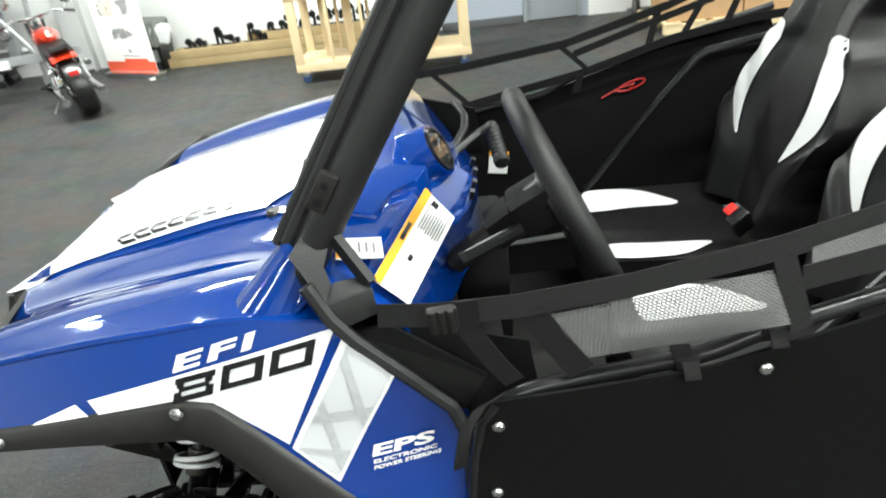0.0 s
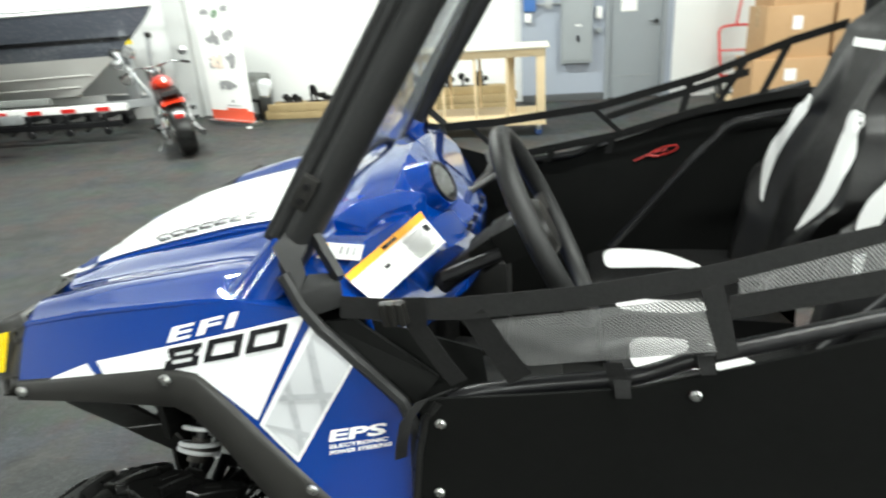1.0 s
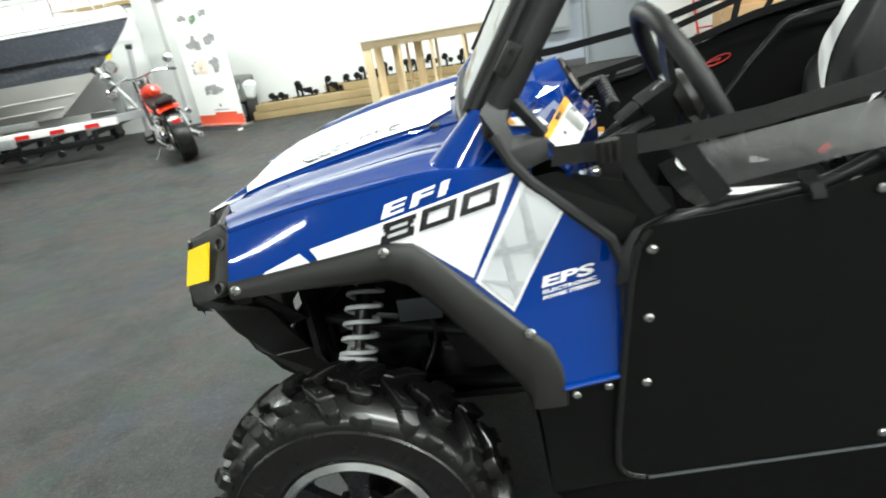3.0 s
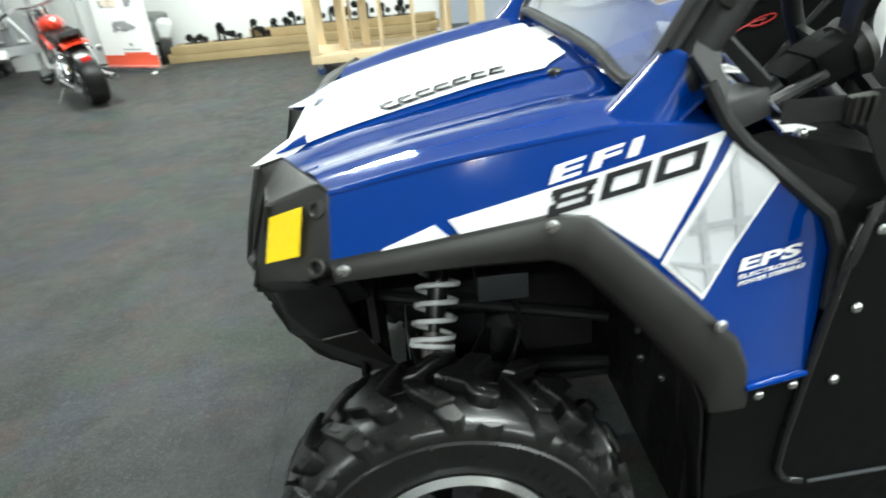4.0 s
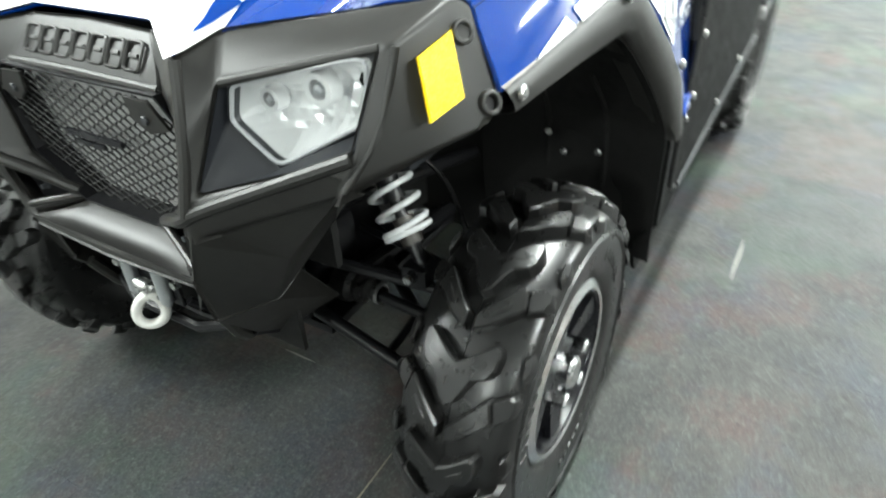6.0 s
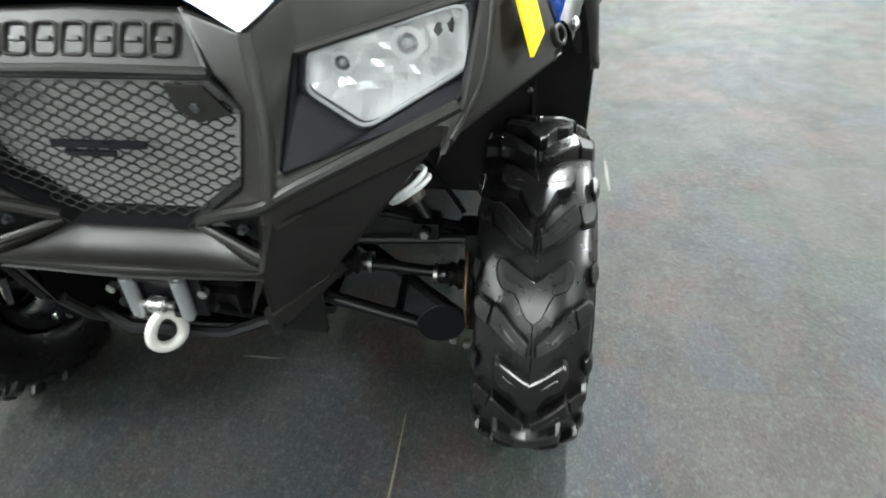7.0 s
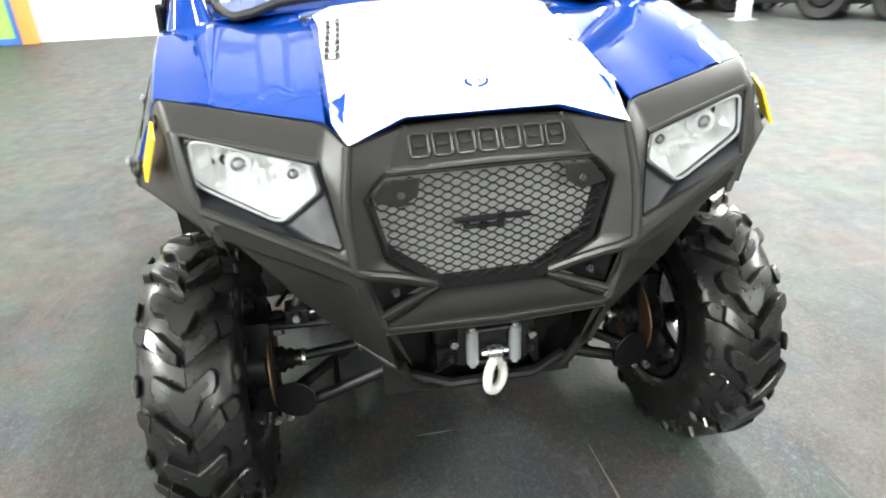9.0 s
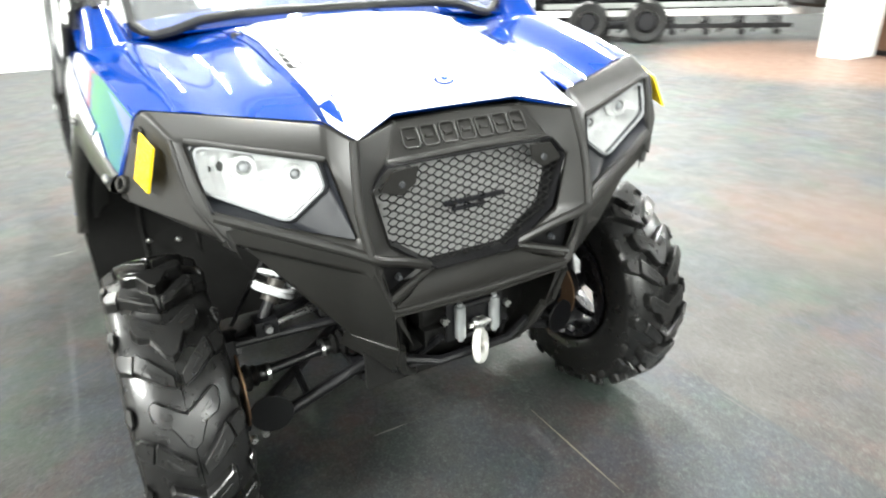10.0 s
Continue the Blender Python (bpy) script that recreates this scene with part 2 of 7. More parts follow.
def boxat(x0, y0, z0, x1, y1, z1, bevel=0.0):
    return box(abs(x1 - x0), abs(y1 - y0), abs(z1 - z0), pose((x0 + x1) / 2, (y0 + y1) / 2, (z0 + z1) / 2), bevel)


def rail(points, r, n=10, closed=False, smooth=0, flat=None):
    """A tube (or a flat band of half-size flat=(w, h)) swept along points."""
    pts = [Vector(p) for p in points]
    for _ in range(smooth):
        q = []
        rng = range(len(pts)) if closed else range(len(pts) - 1)
        if not closed:
            q.append(pts[0])
        for i in rng:
            a, b = pts[i], pts[(i + 1) % len(pts)]
            q += [a.lerp(b, 0.25), a.lerp(b, 0.75)]
        if not closed:
            q.append(pts[-1])
        pts = q
    bm = bmesh.new()
    k = len(pts)
    tang = []
    for i in range(k):
        a = pts[(i - 1) % k] if closed or i else pts[0]
        b = pts[(i + 1) % k] if closed or i < k - 1 else pts[-1]
        tang.append((b - a).normalized())
    up = Vector((0, 0, 1)) if abs(tang[0].z) < 0.9 else Vector((0, 1, 0))
    side = tang[0].cross(up).normalized()
    rings = []
    for i in range(k):
        side = (side - tang[i] * side.dot(tang[i])).normalized()
        nor = side.cross(tang[i]).normalized()
        if flat:
            w, h = flat
            ring = [pts[i] + side * (sx * w) + nor * (sy * h) for sx, sy in ((-1, -1), (1, -1), (1, 1), (-1, 1))]
        else:
            ring = [pts[i] + (side * math.cos(2 * math.pi * j / n) + nor * math.sin(2 * math.pi * j / n)) * r for j in range(n)]
        rings.append([bm.verts.new(v) for v in ring])
    m = len(rings[0])
    for i in range(k if closed else k - 1):
        a, b = rings[i], rings[(i + 1) % k]
        for j in range(m):
            bm.faces.new((a[j], a[(j + 1) % m], b[(j + 1) % m], b[j]))
    if not closed:
        bm.faces.new(rings[0])
        bm.faces.new(rings[-1][::-1])
    return bm


def hose(points, r0, r1, n=8):
    """A corrugated tube: its radius swings between r0 and r1 from ring to ring."""
    bm = rail(points, 1.0, n)
    for i, v in enumerate(bm.verts):
        c = Vector(points[i // n])
        v.co = c + (v.co - c) * (r1 if (i // n) % 2 else r0)
    return bm


def band(points, width, across, thick=0.0025):
    """A strap: a flat ribbon along points, its width along the direction 'across'."""
    a = Vector(across).normalized() * (width / 2)
    pts = [Vector(p) for p in points]
    bm = bmesh.new()
    rings = []
    for i, p in enumerate(pts):
        t = (pts[min(i + 1, len(pts) - 1)] - pts[max(i - 1, 0)]).normalized()
        nrm = t.cross(a).normalized() * (thick / 2)
        rings.append([bm.verts.new(v) for v in (p - a - nrm, p + a - nrm, p + a + nrm, p - a + nrm)])
    for r0, r1 in zip(rings, rings[1:]):
        for j in range(4):
            bm.faces.new((r0[j], r0[(j + 1) % 4], r1[(j + 1) % 4], r1[j]))
    bm.faces.new(rings[0])
    bm.faces.new(rings[-1][::-1])
    return bm


def lathe(profile, n=48, axis="y", closed=True):
    """Turns (radius, along) pairs round the axis."""
    bm = bmesh.new()
    rings = []
    for i in range(n):
        a = 2 * math.pi * i / n
        c, s = math.cos(a), math.sin(a)
        ring = []
        for r, h in profile:
            v = (r * c, h, r * s) if axis == "y" else (r * c, r * s, h)
            ring.append(bm.verts.new(v))
        rings.append(ring)
    m = len(profile)
    for i in range(n):
        a, b = rings[i], rings[(i + 1) % n]
        for j in range(m if closed else m - 1):
            bm.faces.new((a[j], a[(j + 1) % m], b[(j + 1) % m], b[j]))
    bmesh.ops.remove_doubles(bm, verts=bm.verts, dist=1e-5)
    return bm


def disc(r, h, m, n=16, bevel=0.0):
    bm = lathe([(0.0001, -h / 2), (r - bevel, -h / 2), (r, -h / 2 + bevel), (r, h / 2 - bevel), (r - bevel, h / 2), (0.0001, h / 2)] if bevel else
               [(0.0001, -h / 2), (r, -h / 2), (r, h / 2), (0.0001, h / 2)], n, closed=False)
    bm.transform(m)
    return bm


def grid(nu, nv, fn):
    bm = bmesh.new()
    vs = [[bm.verts.new(fn(i / nu, j / nv)) for j in range(nv + 1)] for i in range(nu + 1)]
    for i in range(nu):
        for j in range(nv):
            bm.faces.new((vs[i][j], vs[i + 1][j], vs[i + 1][j + 1], vs[i][j + 1]))
    return bm


def thicken(bm, d):
    bmesh.ops.recalc_face_normals(bm, faces=bm.faces)
    bmesh.ops.solidify(bm, geom=bm.faces[:], thickness=d)
    return bm


def flat_poly(poly, step=0.04):
    """A filled polygon in the plane (a, b), cut into cells so that it can follow a curved surface. Vertices (a, 0, b)."""
    bm = bmesh.new()
    bm.faces.new([bm.verts.new((a, 0, b)) for a, b in poly])
    for ax in (0, 2):
        lo, hi = min(v.co[ax] for v in bm.verts), max(v.co[ax] for v in bm.verts)
        k = math.floor(lo / step) + 1
        while k * step < hi - 1e-4:
            co, no = [0, 0, 0], [0, 0, 0]
            co[ax], no[ax] = k * step, 1
            bmesh.ops.bisect_plane(bm, geom=bm.verts[:] + bm.edges[:] + bm.faces[:], plane_co=co, plane_no=no, dist=1e-5)
            k += 1
    bmesh.ops.triangulate(bm, faces=[f for f in bm.faces if len(f.verts) > 4])
    return bm


def smooth_poly(pts, times=2):
    """Rounds the corners of a closed outline."""
    for _ in range(times):
        q = []
        for (a0, b0), (a1, b1) in zip(pts, pts[1:] + pts[:1]):
            q += [(a0 * 0.75 + a1 * 0.25, b0 * 0.75 + b1 * 0.25), (a0 * 0.25 + a1 * 0.75, b0 * 0.25 + b1 * 0.75)]
        pts = q
    return pts


def text_mesh(body, space=1.0):
    cu = bpy.data.curves.new("letters", "FONT")
    cu.body, cu.resolution_u, cu.offset, cu.space_character = body, 3, 0.035, space
    ob = new("letters", cu)
    dg = bpy.context.evaluated_depsgraph_get()
    me = bpy.data.meshes.new_from_object(ob.evaluated_get(dg))
    bm = bmesh.new()
    bm.from_mesh(me)
    bpy.data.objects.remove(ob)
    bpy.data.curves.remove(cu)
    bpy.data.meshes.remove(me)
    return bm


def mirrored(bm):
    """The same mesh on the other side of the vehicle."""
    c = bm.copy()
    c.transform(Matrix.Diagonal((1, -1, 1, 1)))
    bmesh.ops.reverse_faces(c, faces=c.faces[:])
    return c


def pair(name, bm, mat, parent, label="", sharp=35.0):
    """A part and its mirror image."""
    c = mirrored(bm)
    return part(name, bm, mat, parent, label, sharp), part(name, c, mat, parent, label, sharp)


# ---- the showroom ----
X0, X1, Y0, Y1 = -13.0, 10.0, -14.0, 8.0


def slab(name, x0, y0, z0, x1, y1, z1, mat, label, category):
    return tagged(finish(name, boxat(x0, y0, z0, x1, y1, z1), mat), label, category, kind="structure")


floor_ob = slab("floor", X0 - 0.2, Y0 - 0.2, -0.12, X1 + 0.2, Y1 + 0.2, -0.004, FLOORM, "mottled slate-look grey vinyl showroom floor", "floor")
slab("ceiling", X0, Y0, CEIL, X1, Y1, CEIL + 0.15, CEILM, "greyish white showroom ceiling", "ceiling")
slab("wall_north", X0 - 0.2, Y1, 0, X1 + 0.2, Y1 + 0.2, CEIL + 0.15, WALLM, "white painted showroom wall", "wall")
slab("wall_south", X0 - 0.2, Y0 - 0.2, 0, X1 + 0.2, Y0, CEIL + 0.15, WALLM, "white painted showroom wall", "wall")
slab("wall_west", X0 - 0.2, Y0, 0, X0, Y1, CEIL + 0.15, WALLM, "white painted showroom wall", "wall")
slab("wall_east", X1, Y0, 0, X1 + 0.2, Y1, CEIL + 0.15, WALLM, "white painted showroom wall", "wall")
FIX = material("lamp_housing", (0.75, 0.75, 0.74), 0.5)
# The added fill lamp at x -10.5 gets an unseen fixture as well.
for lx, ly, lw in LAMPS:
    lt = thing("ceiling_light", "white ceiling fixture with a long bright tube", "ceiling light", "ceiling lights", at=(lx, ly, CEIL - 0.1))
    part("housing", box(2.5, 0.2, 0.07, pose(0, 0, 0.065), 0.01), FIX, lt)
# tile joints: thin grooves' edges stand a hair proud as worn seams
SEAMM = material("worn_seam", (0.15, 0.135, 0.10), 0.6, vary=0.3, scale=20)

# ---- grey wall bay with door and electrical boxes ----
tagged(finish("wall_bay", boxat(0.42, 7.86, 0, 1.56, 8.0, CEIL), GREYWALL), "blue-grey painted wall bay", "wall", kind="structure")
tagged(finish("wall_bay", boxat(2.34, 7.86, 0, 2.44, 8.0, CEIL), GREYWALL), "blue-grey painted wall bay", "wall", kind="structure")
tagged(finish("wall_bay", boxat(1.56, 7.86, 2.08, 2.34, 8.0, CEIL), GREYWALL), "blue-grey painted wall above the door", "wall", kind="structure")
tagged(finish("trim", boxat(2.44, 7.80, 0, 2.96, 8.0, CEIL, 0.01), WALLM), "white painted pilaster beside the grey bay", "trim", kind="structure")
tagged(finish("baseboard", boxat(0.42, 7.845, 0, 1.56, 7.86, 0.10, 0.003), material("dark_baseboard", (0.08, 0.085, 0.09), 0.5)), "dark grey vinyl baseboard", "baseboard", kind="structure")
dr = tagged(finish("door_1", boxat(1.60, 7.88, 0.01, 2.30, 7.93, 2.04, 0.004), DOORM), "closed grey painted steel door with a paper notice", "door", kind="structure")
part("door_frame", add(add(boxat(1.55, 7.83, 0, 1.60, 7.95, 2.09, 0.004), boxat(2.30, 7.83, 0, 2.35, 7.95, 2.09, 0.004)), boxat(1.55, 7.83, 2.04, 2.35, 7.95, 2.09, 0.004)), DOORM, dr)
part("paper_notice", boxat(1.75, 7.872, 1.145, 1.96, 7.876, 1.40), LABEL, dr, "white paper notice")
part("kick_plate", boxat(1.68, 7.874, 0.30, 2.22, 7.878, 0.31), PANELM, dr)
part("door_handle", add(disc(0.03, 0.02, pose(2.22, 7.865, 1.0), 16, 0.004), rail([(2.22, 7.83, 1.0), (2.12, 7.83, 1.0)], 0.009, 8)), DARK, dr, "dark lever handle")
eb = thing("electrical_panel", "grey steel electrical panel on the grey wall", "electrical panel")
part("cabinet", boxat(0.955, 7.74, 0.52, 1.375, 7.86, 1.62, 0.008), PANELM, eb)
part("cabinet_door", boxat(0.985, 7.728, 0.56, 1.345, 7.74, 1.58, 0.004), PANELM, eb)
part("warning_sticker", boxat(1.14, 7.724, 1.0, 1.23, 7.729, 1.02), LABEL, eb)
part("latch", boxat(1.16, 7.715, 0.80, 1.20, 7.73, 0.88, 0.003), DARK, eb)
part("sticker", boxat(1.08, 7.724, 1.43, 1.16, 7.729, 1.55), INK, eb)
for z in (1.36, 1.08, 0.90):
    sb = thing("switch_box", "small grey switch box beside the electrical panel", "switch box", "wall switches")
    part("body", boxat(1.42, 7.80, z, 1.50, 7.86, z + (0.15 if z == 1.08 else 0.06), 0.004), LABEL if z == 1.08 else PANELM, sb)
pt = thing("wall_phone", "blue wall-mounted box with white base", "wall box")
part("body", boxat(0.46, 7.78, 1.22, 0.62, 7.86, 1.45, 0.01), BLUEB, pt)
part("lower_body", boxat(0.47, 7.79, 1.08, 0.56, 7.86, 1.20, 0.01), LABEL, pt)
cd = thing("conduit", "thin grey conduit on the wall", "conduit")
part("pipe", add(rail([(0.62, 7.83, 1.30), (0.96, 7.83, 1.30)], 0.012, 8), boxat(0.74, 7.80, 1.24, 0.84, 7.86, 1.36, 0.006)), GALV, cd)
part("pipe", rail([(1.16, 7.83, 1.62), (1.16, 7.83, CEIL)], 0.018, 8), GALV, cd)


# ---- pine frame on casters ----
def crate_frame():
    t = thing("timber_frame_cart", "open pine timber frame with plywood top on blue casters", "cart", at=(-0.225, 5.48, 0))
    L, D, Hh = 0.925, 0.74, 0.93
    for y in (0.02, D - 0.02):
        part("bottom_rail", boxat(-L, y - 0.02, 0.12, L, y + 0.02, 0.21, 0.003), WOOD, t)
        part("top_rail", boxat(-L, y - 0.02, Hh - 0.10, L, y + 0.02, Hh - 0.02, 0.003), WOOD, t)
        for x in (-L + 0.05, L - 0.05):
            part("corner_post", boxat(x - 0.045, y - 0.022, 0.21, x + 0.045, y + 0.022, Hh - 0.10, 0.003), WOOD, t)
        for x in (-0.52, -0.17, 0.18, 0.52):
            part("stud", boxat(x - 0.015, y - 0.018, 0.21, x + 0.015, y + 0.018, Hh - 0.10, 0.002), WOOD, t)
    for x in (-L + 0.02, L - 0.02, -0.3, 0.3):
        part("cross_rail", boxat(x - 0.02, 0.04, 0.12, x + 0.02, D - 0.04, 0.20, 0.003), WOOD, t)
        part("cross_rail", boxat(x - 0.02, 0.04, Hh - 0.10, x + 0.02, D - 0.04, Hh - 0.02, 0.003), WOOD, t)
    for x in (-0.6, -0.35, 0.55):
        part("inner_post", boxat(x - 0.045, 0.34, 0.20, x + 0.045, 0.38, Hh - 0.1, 0.003), WOOD, t)
    part("floor_board", boxat(-L, 0.04, 0.20, L, D - 0.04, 0.215), WOOD, t)
    part("plywood_top", boxat(-L - 0.04, -0.03, Hh - 0.02, L + 0.04, D + 0.03, Hh, 0.002), PLY, t, "pale plywood top")
    for x in (-L + 0.08, L - 0.08):
        for y in (0.07, D - 0.07):
            cw = part("caster", disc(0.045, 0.03, pose(x, y, 0.046, 0, 0, 20), 16, 0.005), CASTER, t, "blue caster wheel")
            part("caster_fork", boxat(x - 0.025, y - 0.024, 0.06, x + 0.025, y + 0.024, 0.12, 0.004), STEEL, cw)
    return t


crate_frame()


# ---- timber along the wall with clutter on it ----
rnd = random.Random(4)
for k, (y, z, x0, x1) in enumerate(((7.40, 0.0, -3.25, 0.25), (7.40, 0.105, -3.2, 0.2), (7.52, 0.0, -3.3, 0.3), (7.52, 0.105, -3.1, 0.3), (7.64, 0.0, -3.3, 0.2), (7.64, 0.105, -3.2, 0.35), (7.64, 0.21, -2.2, 0.3), (7.52, 0.21, -1.9, 0.2))):
    b = thing("timber_beam", "long yellowish timber beam lying by the wall", "timber beam", "timber stack", at=((x0 + x1) / 2, y, z))
    part("beam", box(x1 - x0, 0.115, 0.10, pose(0, 0, 0.05), 0.006), OLDWOOD, b)
for k in range(20):
    x = -2.95 + k * 0.15 + rnd.uniform(-0.06, 0.06)
    z = 0.31 if x > -1.85 else 0.205
    h = rnd.uniform(0.06, 0.22)
    r = thing("trailer_bracket", "dark metal trailer bracket with rollers on the timber", "bracket", "brackets on the timber", at=(x, 7.56, z))
    part("base_plate", box(0.16, 0.08, 0.012, pose(0, 0, 0.006), 0.002), DARK, r)
    part("upright", boxat(-0.015, -0.02, 0.012, 0.015, 0.02, h, 0.003), DARK, r)
    part("roller", disc(0.045, 0.07, pose(rnd.uniform(-0.05, 0.05), 0, h), 14, 0.01), DARK, r)
    part("roller", disc(0.035, 0.06, pose(0.06, 0, h * 0.6), 14, 0.01), RUBBER, r)
cl = thing("covered_load", "grey covered bundle beside the timber", "bundle", at=(-3.55, 7.55, 0))
part("cover", box(0.55, 0.5, 0.34, pose(0, 0, 0.47, 0, 4, 0), 0.07, 3), TARP, cl)
part("stand", add(add(boxat(-0.25, -0.22, 0, -0.21, 0.22, 0.32), boxat(0.21, -0.22, 0, 0.25, 0.22, 0.32)), boxat(-0.26, -0.22, 0.26, 0.26, 0.22, 0.31)), DARK, cl)
pk = thing("clear_parcel", "crumpled clear plastic parcel on the bundle", "parcel", at=(-3.30, 7.45, 0.33))
part("wrap", box(0.28, 0.25, 0.24, pose(0, 0, 0.12, 8, 14, 20), 0.08, 3), material("cloudy_plastic", (0.75, 0.77, 0.78), 0.3), pk)


# ---- roll-up banner ----
def banner():
    t = thing("rollup_banner", "white roll-up banner with red bands and small pictures", "banner", at=(-3.585, 7.045, 0))
    w = 0.47

    def at(bm):
        return moved(bm, pose(0, 0, 0, 0, 0, -29))
    part("base", at(boxat(-w - 0.02, -0.10, 0.0, w + 0.02, 0.10, 0.07, 0.015)), ALLOY, t, "silver banner base")
    part("foot", at(boxat(w - 0.02, -0.16, 0.0, w + 0.02, -0.10, 0.02, 0.004)), LABEL, t)
    part("sheet", at(boxat(-w, -0.012, 0.07, w, -0.008, 2.05)), LABEL, t, "white printed banner sheet")
    part("pole", at(rail([(0, 0.03, 0.05), (0, 0.03, 2.05)], 0.012, 8)), ALLOY, t)
    redm = material("red_print", (0.72, 0.10, 0.05), 0.45)
    part("red_band", at(boxat(-w, -0.016, 0.075, w, -0.0125, 0.20)), redm, t)
    part("red_band", at(boxat(-0.1, -0.016, 0.20, w * 0.75, -0.0125, 0.235)), redm, t)
    part("red_band", at(boxat(-w, -0.016, 1.93, w * 0.6, -0.0125, 2.03)), redm, t)
    pm = [material("print_dark", (0.12, 0.12, 0.13), 0.5, other=(0.5, 0.5, 0.5), scale=14), material("print_green", (0.1, 0.3, 0.1), 0.5, other=(0.2, 0.2, 0.2), scale=14), material("print_tan", (0.75, 0.55, 0.4), 0.5, other=(0.9, 0.85, 0.8), scale=10)]
    rp = random.Random(9)
    for x, z, a, b, m in ((-0.22, 1.50, 0.13, 0.05, 0), (-0.02, 1.47, 0.10, 0.07, 1), (0.18, 1.53, 0.13, 0.05, 0), (-0.15, 1.17, 0.20, 0.11, 0), (0.2, 1.17, 0.14, 0.11, 0), (-0.15, 0.86, 0.20, 0.11, 2), (0.2, 0.86, 0.15, 0.12, 0), (0.02, 0.55, 0.22, 0.08, 0), (0.06, 0.33, 0.03, 0.03, 0)):
        for q in range(12):
            pw, ph = a * rp.uniform(0.35, 0.9), b * rp.uniform(0.3, 0.9)
            px, pz = x + rp.uniform(-0.5, 0.5) * a, z + rp.uniform(-0.5, 0.5) * b
            part("printed_picture", at(box(pw, 0.004, ph, pose(px, -0.0145 - 0.0002 * q, pz, 0, rp.uniform(-25, 25), 0))), pm[m if q % 3 else 0] if q != 3 else LABEL, t)
    part("text_line", at(boxat(-0.10, -0.016, 0.265, 0.22, -0.0125, 0.275)), PRINT, t)
    return t


banner()


# ---- motorcycle, seen from behind ----
def motorcycle():
    t = thing("motorcycle", "red cruiser motorcycle with chrome parts and wide rear tyre", "motorcycle", at=(-3.16, 5.05, 0))
    m = pose(0, 0, 0, 0, 0, 125) @ pose(0, 0, 0, -8, 0, 0) @ Matrix.Scale(0.92, 4)

    def at(bm):
        return moved(bm, m)
    orange = material("red_orange_paint", (0.58, 0.035, 0.012), 0.2, coat=0.8, vary=0.05)

    def tyre(x, r, w, rim):
        a = part("tyre", at(moved(lathe([(r * 0.68, -w * .42), (r * 0.85, -w * .5), (r * .96, -w * .38), (r, 0), (r * .96, w * .38), (r * .85, w * .5), (r * .68, w * .42)], 36), pose(x, 0, r))), RUBBER, t, "black road tyre")
        part("rim", at(moved(lathe([(r * .6, -w * .4), (r * .69, -w * .4), (r * .69, w * .4), (r * .6, w * .4)], 32), pose(x, 0, r))), CHROME, a)
        part("hub", at(disc(r * 0.25, w, pose(x, 0, r), 18, 0.01)), CHROME, a)
        for k in range(8):
            part("spoke", at(rail([(x, 0, r), (x + r * .62 * math.cos(k * math.pi / 4), 0, r + r * .62 * math.sin(k * math.pi / 4))], 0.009, 6)), CHROME, a)
    tyre(0.20, 0.32, 0.21, 1)
    tyre(1.82, 0.33, 0.12, 1)

    def fender(xc, zc, r, w, a0, a1):
        return grid(14, 6, lambda u, v: (xc + r * math.cos(a0 + (a1 - a0) * u) * (1 - 0.05 * (2 * v - 1) ** 2), w * (2 * v - 1), zc + r * math.sin(a0 + (a1 - a0) * u) * (1 - 0.05 * (2 * v - 1) ** 2)))
    part("rear_fender", at(thicken(fender(0.20, 0.33, 0.37, 0.13, radians(25), radians(118)), 0.006)), orange, t, "red rear fender")
    part("front_fender", at(thicken(fender(1.82, 0.33, 0.37, 0.08, radians(25), radians(150)), 0.006)), orange, t, "red front fender")
    bm = lathe([(0.001, -0.28), (0.07, -0.25), (0.12, -0.12), (0.145, 0.05), (0.12, 0.2), (0.06, 0.27), (0.001, 0.28)], 20, "z", closed=False)
    part("fuel_tank", at(moved(bm, pose(0.98, 0, 0.80, 0, 98, 0) @ Matrix.Diagonal((0.85, 1.05, 1, 1)))), orange, t, "red teardrop fuel tank")
    part("seat", at(moved(box(0.55, 0.28, 0.10, None, 0.04, 3), pose(0.52, 0, 0.70, 0, -6, 0))), VINYL, t)
    part("passenger_seat", at(moved(box(0.26, 0.20, 0.06, None, 0.025, 3), pose(0.18, 0, 0.74, 0, 12, 0))), VINYL, t)
    part("engine", at(add(add(box(0.30, 0.24, 0.30, pose(0.95, 0, 0.38), 0.05), moved(lathe([(0.001, -0.14)] + [(0.085 if i % 2 else 0.07, -0.13 + i * 0.02) for i in range(14)] + [(0.001, 0.15)], 18, "z", closed=False), pose(0.84, 0, 0.58, 0, -24, 0))), moved(lathe([(0.001, -0.14)] + [(0.085 if i % 2 else 0.07, -0.13 + i * 0.02) for i in range(14)] + [(0.001, 0.15)], 18, "z", closed=False), pose(1.06, 0, 0.58, 0, 24, 0)))), CHROME, t, "chrome v-twin engine")
    for s in (-1, 1):
        part("exhaust", at(rail([(1.0, s * 0.13, 0.40), (0.8, s * 0.19, 0.24), (0.4, s * 0.20, 0.23), (-0.10, s * 0.20, 0.26)], 0.042, 12, smooth=1)), CHROME, t, "chrome exhaust pipe")
        part("fork", at(rail([(1.82, s * 0.09, 0.33), (1.48, s * 0.09, 0.98)], 0.026, 10)), CHROME, t)
